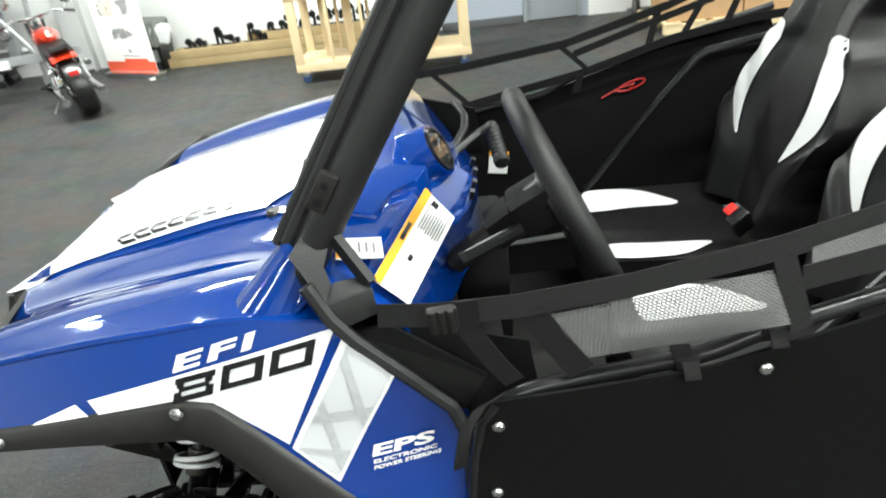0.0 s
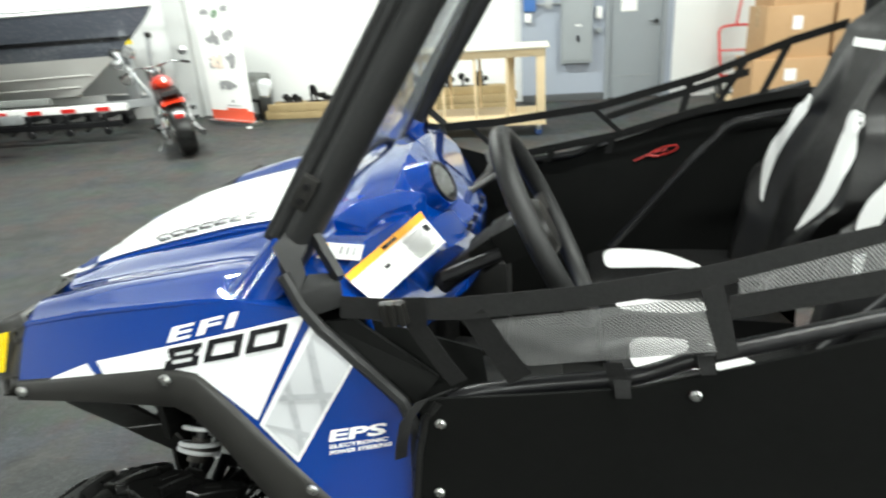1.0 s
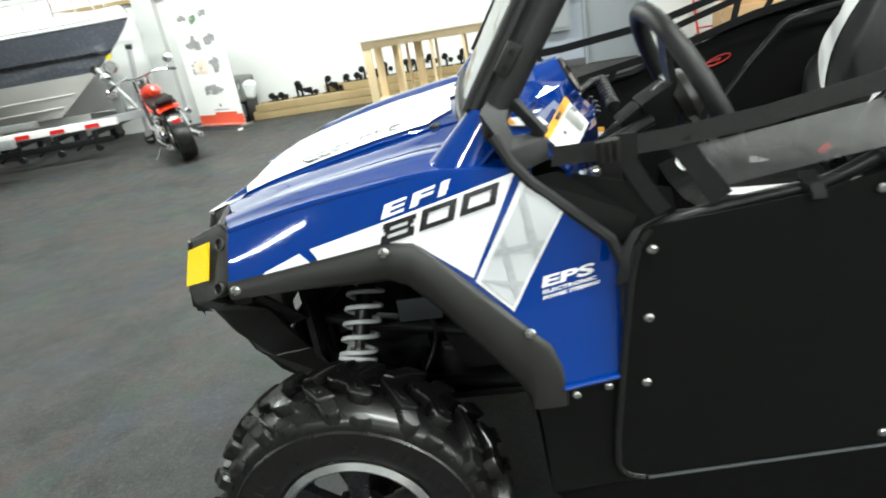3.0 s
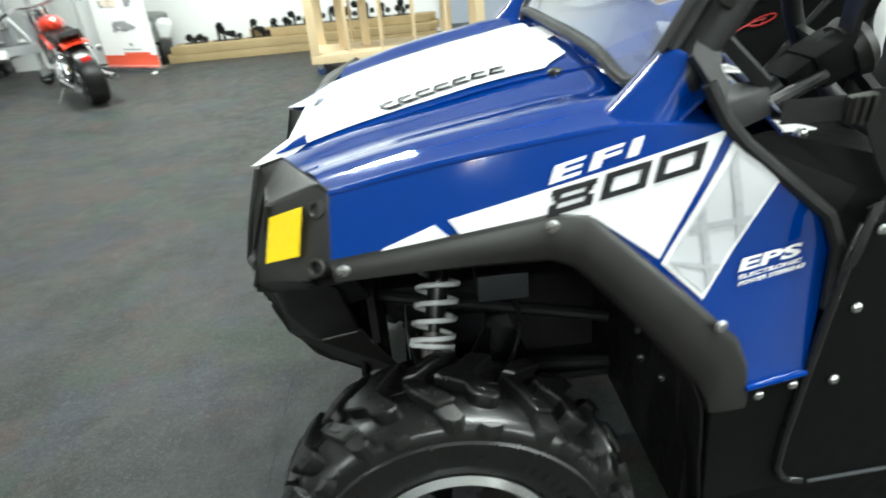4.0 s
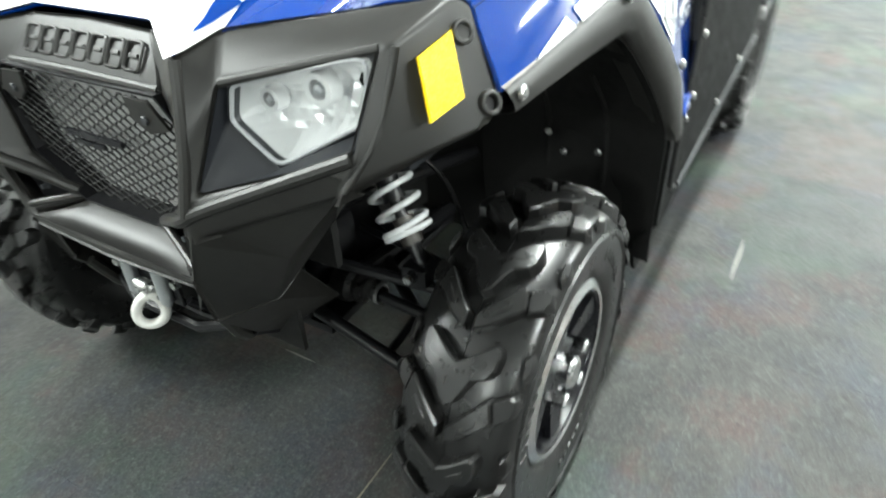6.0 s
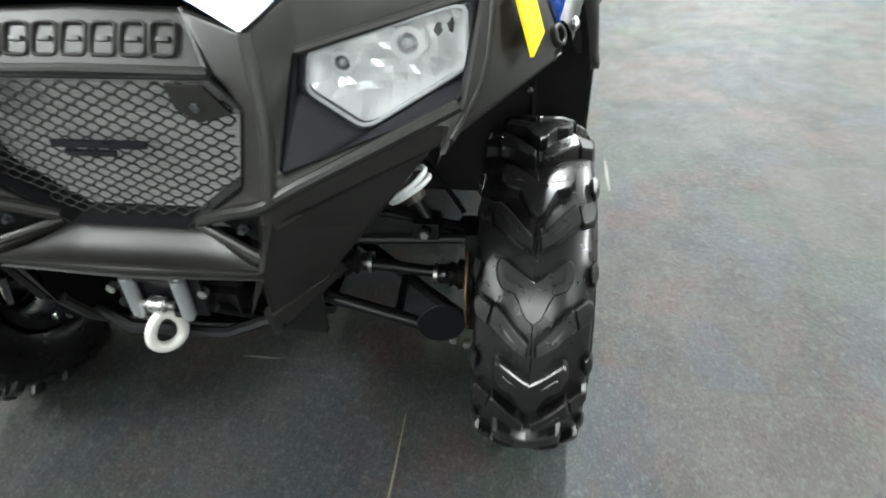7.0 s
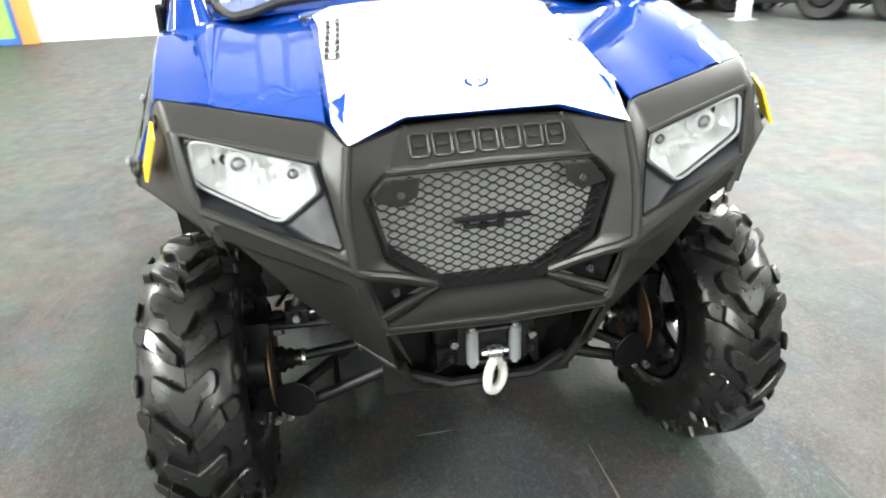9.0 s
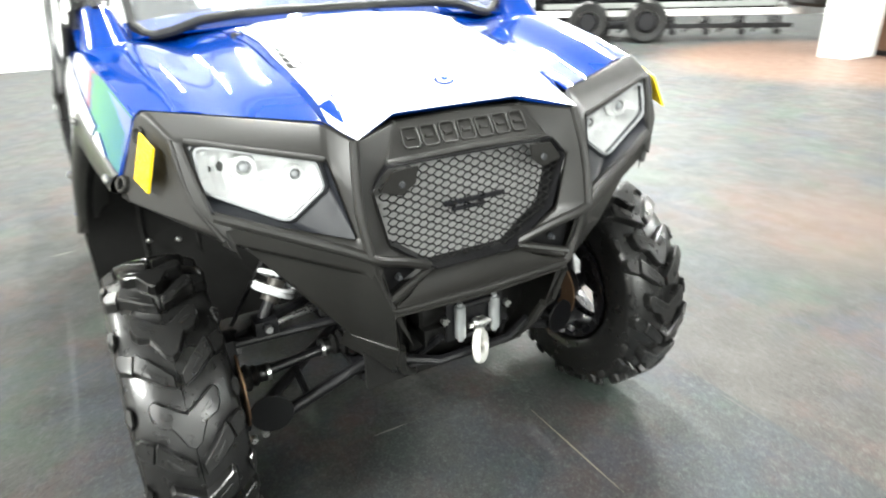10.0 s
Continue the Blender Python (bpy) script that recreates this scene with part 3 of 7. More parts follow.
        part("handlebar", at(rail([(1.44, 0, 1.0), (1.42, s * 0.14, 1.01), (1.36, s * 0.22, 1.04), (1.20, s * 0.38, 0.99)], 0.014, 8, smooth=1)), CHROME, t)
        part("grip", at(rail([(1.24, s * 0.34, 1.005), (1.15, s * 0.43, 0.975)], 0.019, 10)), RUBBER, t)
        mr = part("mirror", at(moved(lathe([(0.001, -0.014), (0.05, -0.010), (0.062, 0.0), (0.001, 0.006)], 18, closed=False), pose(1.22, s * 0.40, 1.13) @ pose(0, 0, 0, 0, 0, 90))), CHROME, t, "round chrome mirror")
        part("mirror_stem", at(rail([(1.24, s * 0.34, 1.0), (1.22, s * 0.40, 1.11)], 0.006, 6)), CHROME, mr)
        part("turn_signal", at(disc(0.035, 0.05, pose(0.02, s * 0.19, 0.56, 0, 0, 90), 12, 0.01)), CHROME, t)
        part("shock", at(rail([(0.30, s * 0.15, 0.36), (0.46, s * 0.14, 0.62)], 0.028, 10)), CHROME, t)
        part("saddle_rail", at(rail([(0.62, s * 0.14, 0.56), (0.20, s * 0.15, 0.60), (-0.02, s * 0.12, 0.58)], 0.012, 8)), CHROME, t)
        part("foot_peg", at(rail([(1.15, s * 0.12, 0.30), (1.15, s * 0.32, 0.28)], 0.018, 8)), RUBBER, t)
    part("headlight", at(moved(lathe([(0.001, -0.10), (0.06, -0.08), (0.095, 0.0), (0.095, 0.04), (0.001, 0.05)], 20, closed=False), pose(1.60, 0, 0.92, 0, 0, -90))), CHROME, t)
    part("tail_light", at(box(0.05, 0.10, 0.05, pose(-0.13, 0, 0.52), 0.015)), RED, t)
    part("frame", at(add(rail([(1.46, 0, 0.95), (1.2, 0, 0.25), (0.6, 0, 0.22), (0.2, 0, 0.33)], 0.024, 10), rail([(1.46, 0, 0.90), (0.7, 0, 0.66), (0.2, 0, 0.34)], 0.024, 10))), INK, t)
    part("kick_stand", at(rail([(0.8, 0.12, 0.25), (0.72, 0.34, 0.03)], 0.012, 8)), CHROME, t)
    return t


motorcycle()


# ---- boats on trailers ----
def boat(name, label, m, length, beam, hull, sheer, keel, rails=True, bottom=None, water=1.0, rake=1.2, stripe=False):
    """Bow at the local origin, pointing to +x; raked stem, dark sides down to the paint line, pale bottom with strakes, white deck."""
    t = thing(name, label, "boat", "boats on trailers")
    t.matrix_world = m
    n = 22

    def half(u):
        return beam / 2 * (1 - (1 - min(1, u / 0.5)) ** 2.2) + 0.015

    def sheer_at(u):
        return sheer - 0.03 * u + 0.03 * max(0, 1 - u / 0.3) ** 2

    def skin(u, z, out=0.0):
        f = (z - keel) / (sheer_at(u) - keel)
        y = half(u) * (max(0.0, f) ** 0.62 * 0.9 + 0.1 * f) + out
        return -length * u - rake * (1 - f) ** 1.2 * max(0, 1 - u / 0.55), y, z

    def strip(z0, z1, mat, name_, label_="", out=0.0, steps=5):
        for s in (-1, 1):
            def at_(i, j):
                u = i ** 1.35
                x, y, z = skin(u, (z0 if z0 is not None else sheer_at(u)) + (z1 - (z0 if z0 is not None else sheer_at(u))) * j, out)
                return x, s * y, z
            part(name_, thicken(grid(n, steps, at_), 0.006), mat, t, label_, 50)
    strip(None, water, hull, "hull_side", "glossy dark hull side")
    strip(water, keel + 0.002, bottom or BOTTOM, "hull_bottom", "pale scuffed hull bottom")
    if stripe:
        strip(water + 0.24, water + 0.19, INK, "hull_stripe", "thin black hull stripe", 0.008, 1)
    for s in (-1, 1):
        for f in (0.25, 0.55):
            zf = keel + (water - keel) * f
            part("strake", rail([(q[0], s * q[1], q[2]) for q in (skin(0.02 + k * 0.05, zf, 0.006) for k in range(17))], 0.012, 6), bottom or BOTTOM, t)
    part("transom", thicken(from_faces([skin(1, sheer_at(1)), skin(1, water), (-length, 0, keel), tuple(a_ * b_ for a_, b_ in zip(skin(1, water), (1, -1, 1))), tuple(a_ * b_ for a_, b_ in zip(skin(1, sheer_at(1)), (1, -1, 1)))], [(0, 1, 2, 3, 4)]), 0.01), hull, t)
    bm3 = bmesh.new()
    deckrows = []
    for i in range(n + 1):
        u = (i / n) ** 1.35
        x, w, sh = -length * u, half(u), sheer_at(u)
        crown = 0.10 + 0.25 * max(0, 1 - abs(u - 0.36) / 0.3)
        deckrows.append([bm3.verts.new(p) for p in ((x, -w, sh), (x + 0.02, -w * 1.02 - 0.02, sh + 0.05), (x - 0.02, -w * 0.95, sh + 0.13), (x - 0.06, 0, sh + crown + 0.06), (x - 0.02, w * 0.95, sh + 0.13), (x + 0.02, w * 1.02 + 0.02, sh + 0.05), (x, w, sh))])
    for a, b in zip(deckrows, deckrows[1:]):
        for j in range(6):
            bm3.faces.new((a[j], a[j + 1], b[j + 1], b[j]))
    part("deck", bm3, GELCOAT, t, "white gelcoat deck")
    part("bow_eye", box(0.09, 0.06, 0.07, Matrix.Translation(Vector(skin(0, water + 0.16)) + Vector((0.01, 0, 0))), 0.02), ORANGEB if not stripe else material("yellow_strap", (0.8, 0.62, 0.03), 0.5), t, "bright strap on the bow eye")
    for s in (-1, 1):
        part("rub_rail", rail([(-length * u / 20, s * (half(u / 20) + 0.01), sheer_at(u / 20) + 0.01) for u in range(21)], 0.02, 6), GELCOAT, t)
        if rails:
            part("bow_rail", rail([(-0.3, s * 0.16, sheer + 0.16), (-0.35, s * 0.2, sheer + 0.42), (-length * 0.35, s * beam * 0.40, sheer + 0.45), (-length * 0.42, s * beam * 0.42, sheer + 0.15)], 0.014, 8, smooth=1), CHROME, t, "chrome bow rail")
            for f in (0.12, 0.24):
                part("rail_post", rail([(-length * f, s * half(f) * 0.85, sheer + 0.10), (-length * f, s * half(f) * 0.85, sheer + 0.44)], 0.011, 8), CHROME, t)
    ws = part("windshield", thicken(from_faces([(-length * 0.40, -beam * 0.42, sheer + 0.12), (-length * 0.36, 0, sheer + 0.36), (-length * 0.40, beam * 0.42, sheer + 0.12), (-length * 0.50, beam * 0.38, sheer + 0.62), (-length * 0.46, 0, sheer + 0.66), (-length * 0.50, -beam * 0.38, sheer + 0.62)], [(0, 1, 4, 5), (1, 2, 3, 4)]), 0.01), SHIELD, t, "boat windshield")
    ws.visible_shadow = False
    part("windshield_frame", rail([(-length * 0.40, -beam * 0.42, sheer + 0.12), (-length * 0.50, -beam * 0.38, sheer + 0.62), (-length * 0.46, 0, sheer + 0.66), (-length * 0.50, beam * 0.38, sheer + 0.62), (-length * 0.40, beam * 0.42, sheer + 0.12)], 0.018, 8), ALLOY, t)
    part("deck_fitting", disc(0.05, 0.03, pose(-0.75, 0.12, sheer + 0.19, 90), 12, 0.008), INK, t)
    return t


def boat_trailer(m, length, label, railm=None, strips=5, nose=-0.9, spare=True, postm=None):
    t = thing("boat_trailer", label, "trailer", "boat trailers")
    t.matrix_world = m
    for s in (-1, 1):
        part("side_rail", boxat(-length, s * 0.55 - 0.03, 0.39, nose, s * 0.55 + 0.03, 0.48, 0.006), railm or LABEL, t, "painted trailer rail")
        part("tongue_rail", rail([(-0.92, s * 0.55, 0.43), (0.25, s * 0.04, 0.43)], 0, flat=(0.03, 0.05)), DARK if railm is DARK else GALV, t)
        for k in range(strips):
            part("reflector", boxat(nose - 0.4 - k * 0.45, s * 0.585 - 0.004, 0.40, nose - 0.22 - k * 0.45, s * 0.585 + 0.004, 0.45), RED, t, "red reflector strip")
        part("bunk", boxat(-length * 0.95, s * 0.36 - 0.05, 0.50, -1.2, s * 0.36 + 0.05, 0.58, 0.01), TARP, t)
        for x in (-length * 0.62, -length * 0.80):
            w = part("trailer_tyre", moved(lathe([(0.17, -0.09), (0.28, -0.10), (0.315, -0.07), (0.32, 0), (0.315, 0.07), (0.28, 0.10), (0.17, 0.09)], 28), pose(x, s * 0.74, 0.32)), RUBBER, t)
            part("trailer_rim", disc(0.15, 0.14, pose(x, s * 0.74, 0.32), 20, 0.02), LABEL if strips else DARK, w)
    for k in range(8):
        x = nose - 0.3 - k * 0.5
        part("cross_member", boxat(x - 0.03, -0.55, 0.30, x + 0.03, 0.55, 0.37, 0.004), DARK, t)
        part("hanger", add(boxat(x - 0.025, -0.62, 0.16, x + 0.025, -0.57, 0.37, 0.004), disc(0.05, 0.05, pose(x, -0.60, 0.15), 12, 0.01)), DARK, t)
        part("brace", rail([(x, -0.58, 0.34), (x - 0.34, -0.50, 0.14)], 0.016, 6), DARK, t)
        part("roller_bracket", add(boxat(x - 0.04, -0.12, 0.18, x + 0.04, 0.12, 0.31, 0.01), disc(0.06, 0.24, pose(x, 0, 0.20), 14, 0.02)), DARK, t)
    part("under_rail", boxat(-length, -0.60, 0.20, nose - 0.1, -0.56, 0.27, 0.005), DARK, t, "dark lower trailer rail")
    part("axle", boxat(-length * 0.84, -0.70, 0.26, -length * 0.58, 0.70, 0.33, 0.01), DARK, t)
    part("mudguard", thicken(grid(14, 3, lambda u, v: (-length * 0.71 + 0.9 * (u - 0.5) * 2 * 0.62, -0.86 + 0.24 * v, 0.52 + 0.16 * min(1, 4 * min(u, 1 - u)))), 0.01), DARK, t)
    part("winch_post", add(boxat(-0.30, -0.05, 0.43, -0.18, 0.05, 1.02, 0.01), box(0.18, 0.16, 0.12, pose(-0.28, 0, 1.02), 0.02)), postm or INK, t, "upright winch post")
    part("bow_stop", disc(0.06, 0.14, pose(-0.38, 0, 1.06), 14, 0.02), RUBBER, t)
    jk = part("jack", add(rail([(0.05, -0.10, 0.80), (0.05, -0.10, 0.18)], 0.028, 10), boxat(0.01, -0.14, 0.06, 0.09, -0.06, 0.20, 0.005)), GALV, t, "galvanised trailer jack")
    part("jack_wheel", disc(0.075, 0.05, pose(0.05, -0.10, 0.078), 18, 0.01), RUBBER, jk)
    part("coupler", boxat(0.2, -0.05, 0.40, 0.50, 0.05, 0.50, 0.015), GALV, t)
    if spare:
        part("spare_tyre", moved(lathe([(0.17, -0.09), (0.28, -0.10), (0.32, -0.05), (0.32, 0.05), (0.28, 0.10), (0.17, 0.09)], 28, "z"), pose(-0.85, -0.62, 0.60, 0, 6, 0)), RUBBER, t)
    return t


boat("motor_boat", "slate and white motor boat on its trailer", pose(-4.45, 7.0, 0, 0, 0, 7), 6.4, 1.5, NAVY, 1.60, 0.52, water=1.03, rake=1.3, stripe=True)
boat_trailer(pose(-4.55, 6.75, 0, 0, 0, 7), 5.6, "white boat trailer with red reflectors", nose=-0.1, strips=8, spare=False, postm=GALV)
wi = thing("bow_winch", "grey winch arm with a crank and dark grip on the trailer", "winch")
part("crank_tube", rail([(-4.35, 6.62, 1.26), (-4.42, 6.62, 0.70), (-4.44, 6.66, 0.45)], 0.030, 10), GALV, wi, "pale grey crank tube")
part("grip", rail([(-4.345, 6.62, 1.30), (-4.352, 6.62, 1.24)], 0.042, 10), RUBBER, wi, "black grip")
part("arm", rail([(-4.88, 6.62, 1.07), (-4.64, 6.62, 0.72), (-4.50, 6.66, 0.46)], 0.026, 10), GALV, wi)
part("drum", add(disc(0.085, 0.12, pose(-4.66, 6.60, 1.06, 0, 0, 15), 18, 0.02), rail([(-4.66, 6.62, 1.06), (-4.76, 6.63, 0.90)], 0.02, 8)), CHROME, wi, "bright winch drum")
part("drum", disc(0.075, 0.14, pose(-4.77, 6.60, 0.73, 0, 0, 30), 18, 0.02), CHROME, wi, "bright winch drum")
part("link", rail([(-4.77, 6.62, 0.73), (-4.62, 6.62, 0.71)], 0.018, 8), GALV, wi)
boat("motor_boat", "black and white motor boat on its trailer", pose(-5.30, 5.15, 0, 0, 0, 7), 5.6, 1.5, BLACKHULL, 1.43, 0.52, water=1.14, rake=1.5)
boat_trailer(pose(-5.85, 5.25, 0, 0, 0, 7), 5.2, "black and galvanised boat trailer with jack", DARK)
boat("motor_boat", "dark motor boat far off across the showroom", pose(4.5, -9.95, 0, 0, 0, 225), 5.2, 1.7, BLACKHULL, 1.45, 0.44, bottom=BLACKHULL, water=0.75)
boat_trailer(pose(4.5, -9.95, 0, 0, 0, 225), 5.0, "white boat trailer far across the showroom", LABEL, 0)
boat("motor_boat", "dark red-striped motor boat far off across the showroom", pose(9.0, -4.2, 0, 0, 0, 90), 3.2, 1.4, BLACKHULL, 1.05, 0.16, bottom=BLACKHULL, water=0.5)
boat_trailer(pose(9.0, -4.2, 0, 0, 0, 90), 3.2, "dark boat trailer far across the showroom", DARK, 0)
# pilaster and rail on the wall behind the bow
tagged(finish("trim", boxat(-4.80, 7.86, 0, -4.50, 8.0, CEIL, 0.01), material("grey_white_pilaster", (0.62, 0.63, 0.62), 0.6, vary=0.05)), "greyish white painted wall pilaster", "trim", kind="structure")
tagged(finish("trim", boxat(-12.9, 7.93, 1.84, -4.80, 8.0, 1.90, 0.006), OLDWOOD), "thin tan wooden rail along the wall", "trim", kind="structure")
tagged(finish("trim", boxat(-4.50, 7.93, 1.84, 0.42, 8.0, 1.90, 0.006), OLDWOOD), "thin tan wooden rail along the wall", "trim", kind="structure")

# galvanised trailer tongue that reaches into the aisle
tg = thing("utility_trailer", "galvanised trailer tongue with jack wheel and coupler", "trailer")
for s in (-1, 1):
    part("tongue_rail", rail([(-4.25, 2.66, 0.49), (-7.4, 2.66 + s * 0.6, 0.49)], 0, flat=(0.03, 0.05)), GALV, tg)
part("tongue", boxat(-5.2, 2.61, 0.44, -4.05, 2.71, 0.53, 0.006), GALV, tg)
part("coupler", add(boxat(-4.40, 2.59, 0.47, -4.02, 2.73, 0.57, 0.02), moved(lathe([(0.001, 0.05), (0.05, 0.04), (0.065, 0), (0.06, -0.05), (0.001, -0.05)], 16, "z", closed=False), pose(-3.93, 2.65, 0.50) @ Matrix.Diagonal((1.8, 1, 1, 1)))), GALV, tg, "galvanised coupler")
part("coupler_latch", rail([(-4.30, 2.65, 0.46), (-4.15, 2.63, 0.40), (-4.00, 2.62, 0.31)], 0.02, 8), DARK, tg)
jk = part("jack", add(rail([(-4.60, 2.58, 0.84), (-4.60, 2.58, 0.16)], 0.028, 10), boxat(-4.65, 2.56, 0.08, -4.55, 2.66, 0.18, 0.005)), GALV, tg)
part("jack_wheel", disc(0.085, 0.05, pose(-4.63, 2.60, 0.087), 20, 0.012), RUBBER, jk)
part("jack_handle", rail([(-4.60, 2.58, 0.84), (-4.68, 2.55, 0.84), (-4.68, 2.55, 0.92)], 0.012, 8), GALV, jk)
for s in (-1, 1):
    w = part("trailer_tyre", moved(lathe([(0.15, -0.08), (0.24, -0.09), (0.27, -0.06), (0.275, 0), (0.27, 0.06), (0.24, 0.09), (0.15, 0.08)], 24), pose(-6.9, 2.66 + s * 0.8, 0.275)), RUBBER, tg)
    part("trailer_rim", disc(0.15, 0.12, pose(-6.9, 2.66 + s * 0.8, 0.275), 18, 0.02), LABEL, w)

# ---- cartons and a hand truck ----
cart = thing("hand_truck", "red tubular hand truck leaning by the wall", "hand truck")
part("frame", rail([(2.98, 7.3, 0.04), (2.96, 7.6, 0.80), (2.98, 7.62, 0.88), (3.10, 7.62, 0.90), (3.36, 7.62, 0.90), (3.40, 7.62, 0.86), (3.42, 7.3, 0.04)], 0.016, 8, smooth=1), RED, cart)
part("handle", rail([(3.17, 7.62, 0.90), (3.26, 7.66, 1.55)], 0.014, 8), RED, cart)
for z in (0.3, 0.6):
    part("cross_bar", rail([(2.97, 7.3 + z * 0.36, z), (3.41, 7.3 + z * 0.36, z)], 0.012, 8), RED, cart)
part("toe_plate", boxat(2.98, 7.05, 0.02, 3.42, 7.30, 0.03), RED, cart)
for x in (2.95, 3.45):
    part("cart_wheel", disc(0.12, 0.05, pose(x, 7.36, 0.121, 0, 0, 90), 18, 0.015), RUBBER, cart)
TAPE = material("packing_tape", (0.5, 0.36, 0.2), 0.25)
pl = thing("pallet", "wooden pallet under the cartons", "pallet", at=(3.95, 6.45, 0))
for y in (-0.5, 0, 0.5):
    part("runner", boxat(-1.1, y - 0.04, 0.0, 1.1, y + 0.04, 0.10), WOOD, pl)
for k in range(9):
    part("deck_board", boxat(-1.1 + k * 0.26, -0.55, 0.10, -0.92 + k * 0.26, 0.55, 0.12), WOOD, pl)


def carton(x0, y0, z0, x1, y1, z1):
    t = thing("carton", "brown cardboard carton in a stack", "carton", "stacked cartons", at=((x0 + x1) / 2, (y0 + y1) / 2, z0))
    a, b, h = (x1 - x0) / 2, (y1 - y0) / 2, z1 - z0
    part("box_body", boxat(-a, -b, 0, a, b, h, 0.008), BOXCARD, t)
    part("tape", boxat(-a - 0.001, -0.03, h * 0.6, a + 0.001, 0.03, h + 0.002), TAPE, t)
    part("label", boxat(-a * 0.2, -b - 0.003, h * 0.55, a * 0.1, -b - 0.001, h * 0.8), LABEL, t)


for c in ((3.25, 5.95, 0.12, 4.05, 6.6, 0.62), (4.07, 5.95, 0.12, 4.85, 6.6, 0.66), (4.87, 5.95, 0.12, 5.4, 6.95, 0.7), (3.35, 6.0, 0.62, 4.0, 6.6, 1.15), (4.03, 5.98, 0.66, 4.9, 6.6, 1.22), (3.55, 6.62, 0.12, 4.8, 7.0, 0.9), (3.4, 6.02, 1.15, 4.1, 6.6, 1.62), (4.15, 6.0, 1.22, 4.85, 6.6, 1.75), (4.95, 6.1, 0.7, 5.4, 6.9, 1.3)):
    carton(c[0] - 0.35, c[1], c[2], c[3] - 0.35, c[4], c[5])

# ---- far east side: painted panel, post, pillar, mat ----
gp = thing("display_panel", "green display panel with blue frame and orange post", "display panel")
part("green_board", boxat(9.84, 4.92, 0.10, 9.9, 7.2, 2.2), GREEN, gp)
part("blue_frame", add(boxat(9.82, 4.83, 0.0, 9.92, 4.92, 2.25, 0.004), boxat(9.82, 4.92, 0.0, 9.92, 7.2, 0.10, 0.004)), BLUEB, gp)
part("orange_post", boxat(9.80, 4.62, 0.0, 9.94, 4.83, 2.25, 0.01), ORANGEB, gp)
po = thing("steel_post", "white painted steel post", "post", at=(7.27, -5.75, 0))
part("shaft", boxat(-0.07, -0.07, 0, 0.07, 0.07, CEIL, 0.01), WALLM, po)
part("base_plate", boxat(-0.14, -0.14, 0, 0.14, 0.14, 0.02), GALV, po)
pi = thing("column", "white painted building column", "column", at=(3.3, -7.75, 0))
part("shaft", boxat(-0.2, -0.25, 0, 0.2, 0.25, CEIL, 0.012), WALLM, pi)
br = thing("wood_cabinet", "dark brown wooden cabinet beside the column", "cabinet", at=(2.95, -8.6, 0))
part("carcass", boxat(-0.35, -0.5, 0.06, 0.35, 0.5, 1.1, 0.01), material("dark_walnut", (0.12, 0.06, 0.035), 0.4, vary=0.25, scale=6), br)
part("plinth", boxat(-0.32, -0.47, 0, 0.32, 0.47, 0.06), INK, br)
cs = thing("launch_cart", "galvanised low cart far off on the floor", "cart", at=(6.0, -3.6, 0))
part("deck", boxat(-0.6, -0.35, 0.22, 0.6, 0.35, 0.28, 0.01), GALV, cs)
for x in (-0.5, 0.5):
    for y in (-0.3, 0.3):
        part("cart_wheel", disc(0.11, 0.05, pose(x, y, 0.112), 16, 0.012), LABEL, cs)


# ---- the side-by-side vehicle: nose towards -x, its middle plane y = 0 ----
car = thing("utility_vehicle", "blue and white two-seat off-road side-by-side with black doors and knobbly tyres", "vehicle")


def ys(x, z):
    """Outer surface of the driver-side front fender."""
    t = min(1.0, max(0.0, (0.998 + 0.16 * min(x, 0.1) - z) / 0.16))
    z -= 0.9
    return -0.006 * math.sin(math.pi * t) - 0.6029 - 0.1276 * x + 0.3102 * z - 0.47 * x * z + 0.2091 * x * x


def curve(pts, u):
    """Point at 0..1 along a smooth line through pts."""
    k = len(pts) - 1
    i = min(int(u * k), k - 1)
    f = u * k - i
    p = [Vector(pts[max(0, min(k, j))]) for j in (i - 1, i, i + 1, i + 2)]
    return 0.5 * (2 * p[1] + (p[2] - p[0]) * f + (2 * p[0] - 5 * p[1] + 4 * p[2] - p[3]) * f * f + (3 * p[1] - p[0] - 3 * p[2] + p[3]) * f ** 3)


SHOULDER = [(-0.298, -0.528, 0.942), (-0.16, -0.549, 0.974), (-0.03, -0.567, 0.996), (0.1, -0.582, 1.012), (0.232, -0.598, 1.003)]
SEAM = [(-0.412, -0.255, 0.912), (-0.28, -0.257, 0.950), (-0.1, -0.260, 0.985), (0.05, -0.266, 1.013), (0.165, -0.30, 1.035)]


def surf_patch(poly, off, thick=0.0, step=0.04):
    bm = flat_poly(poly, step)
    for v in bm.verts:
        v.co.y = ys(v.co.x, v.co.z) - off
    if thick:
        r = bmesh.ops.extrude_face_region(bm, geom=bm.faces[:])
        for g in r["geom"]:
            if isinstance(g, bmesh.types.BMVert):
                g.co.y += thick
    return bm


def fender_top(u, v):
    a, b = curve(SEAM, u), curve(SHOULDER, u)
    p = a.lerp(b, v)
    p.z += 0.003 - 0.008 * math.sin(math.pi * min(1, v * 1.4)) * min(1, v * 3) + 0.012 * math.sin(math.pi * max(0, (v - 0.35) / 0.65)) ** 2
    return p


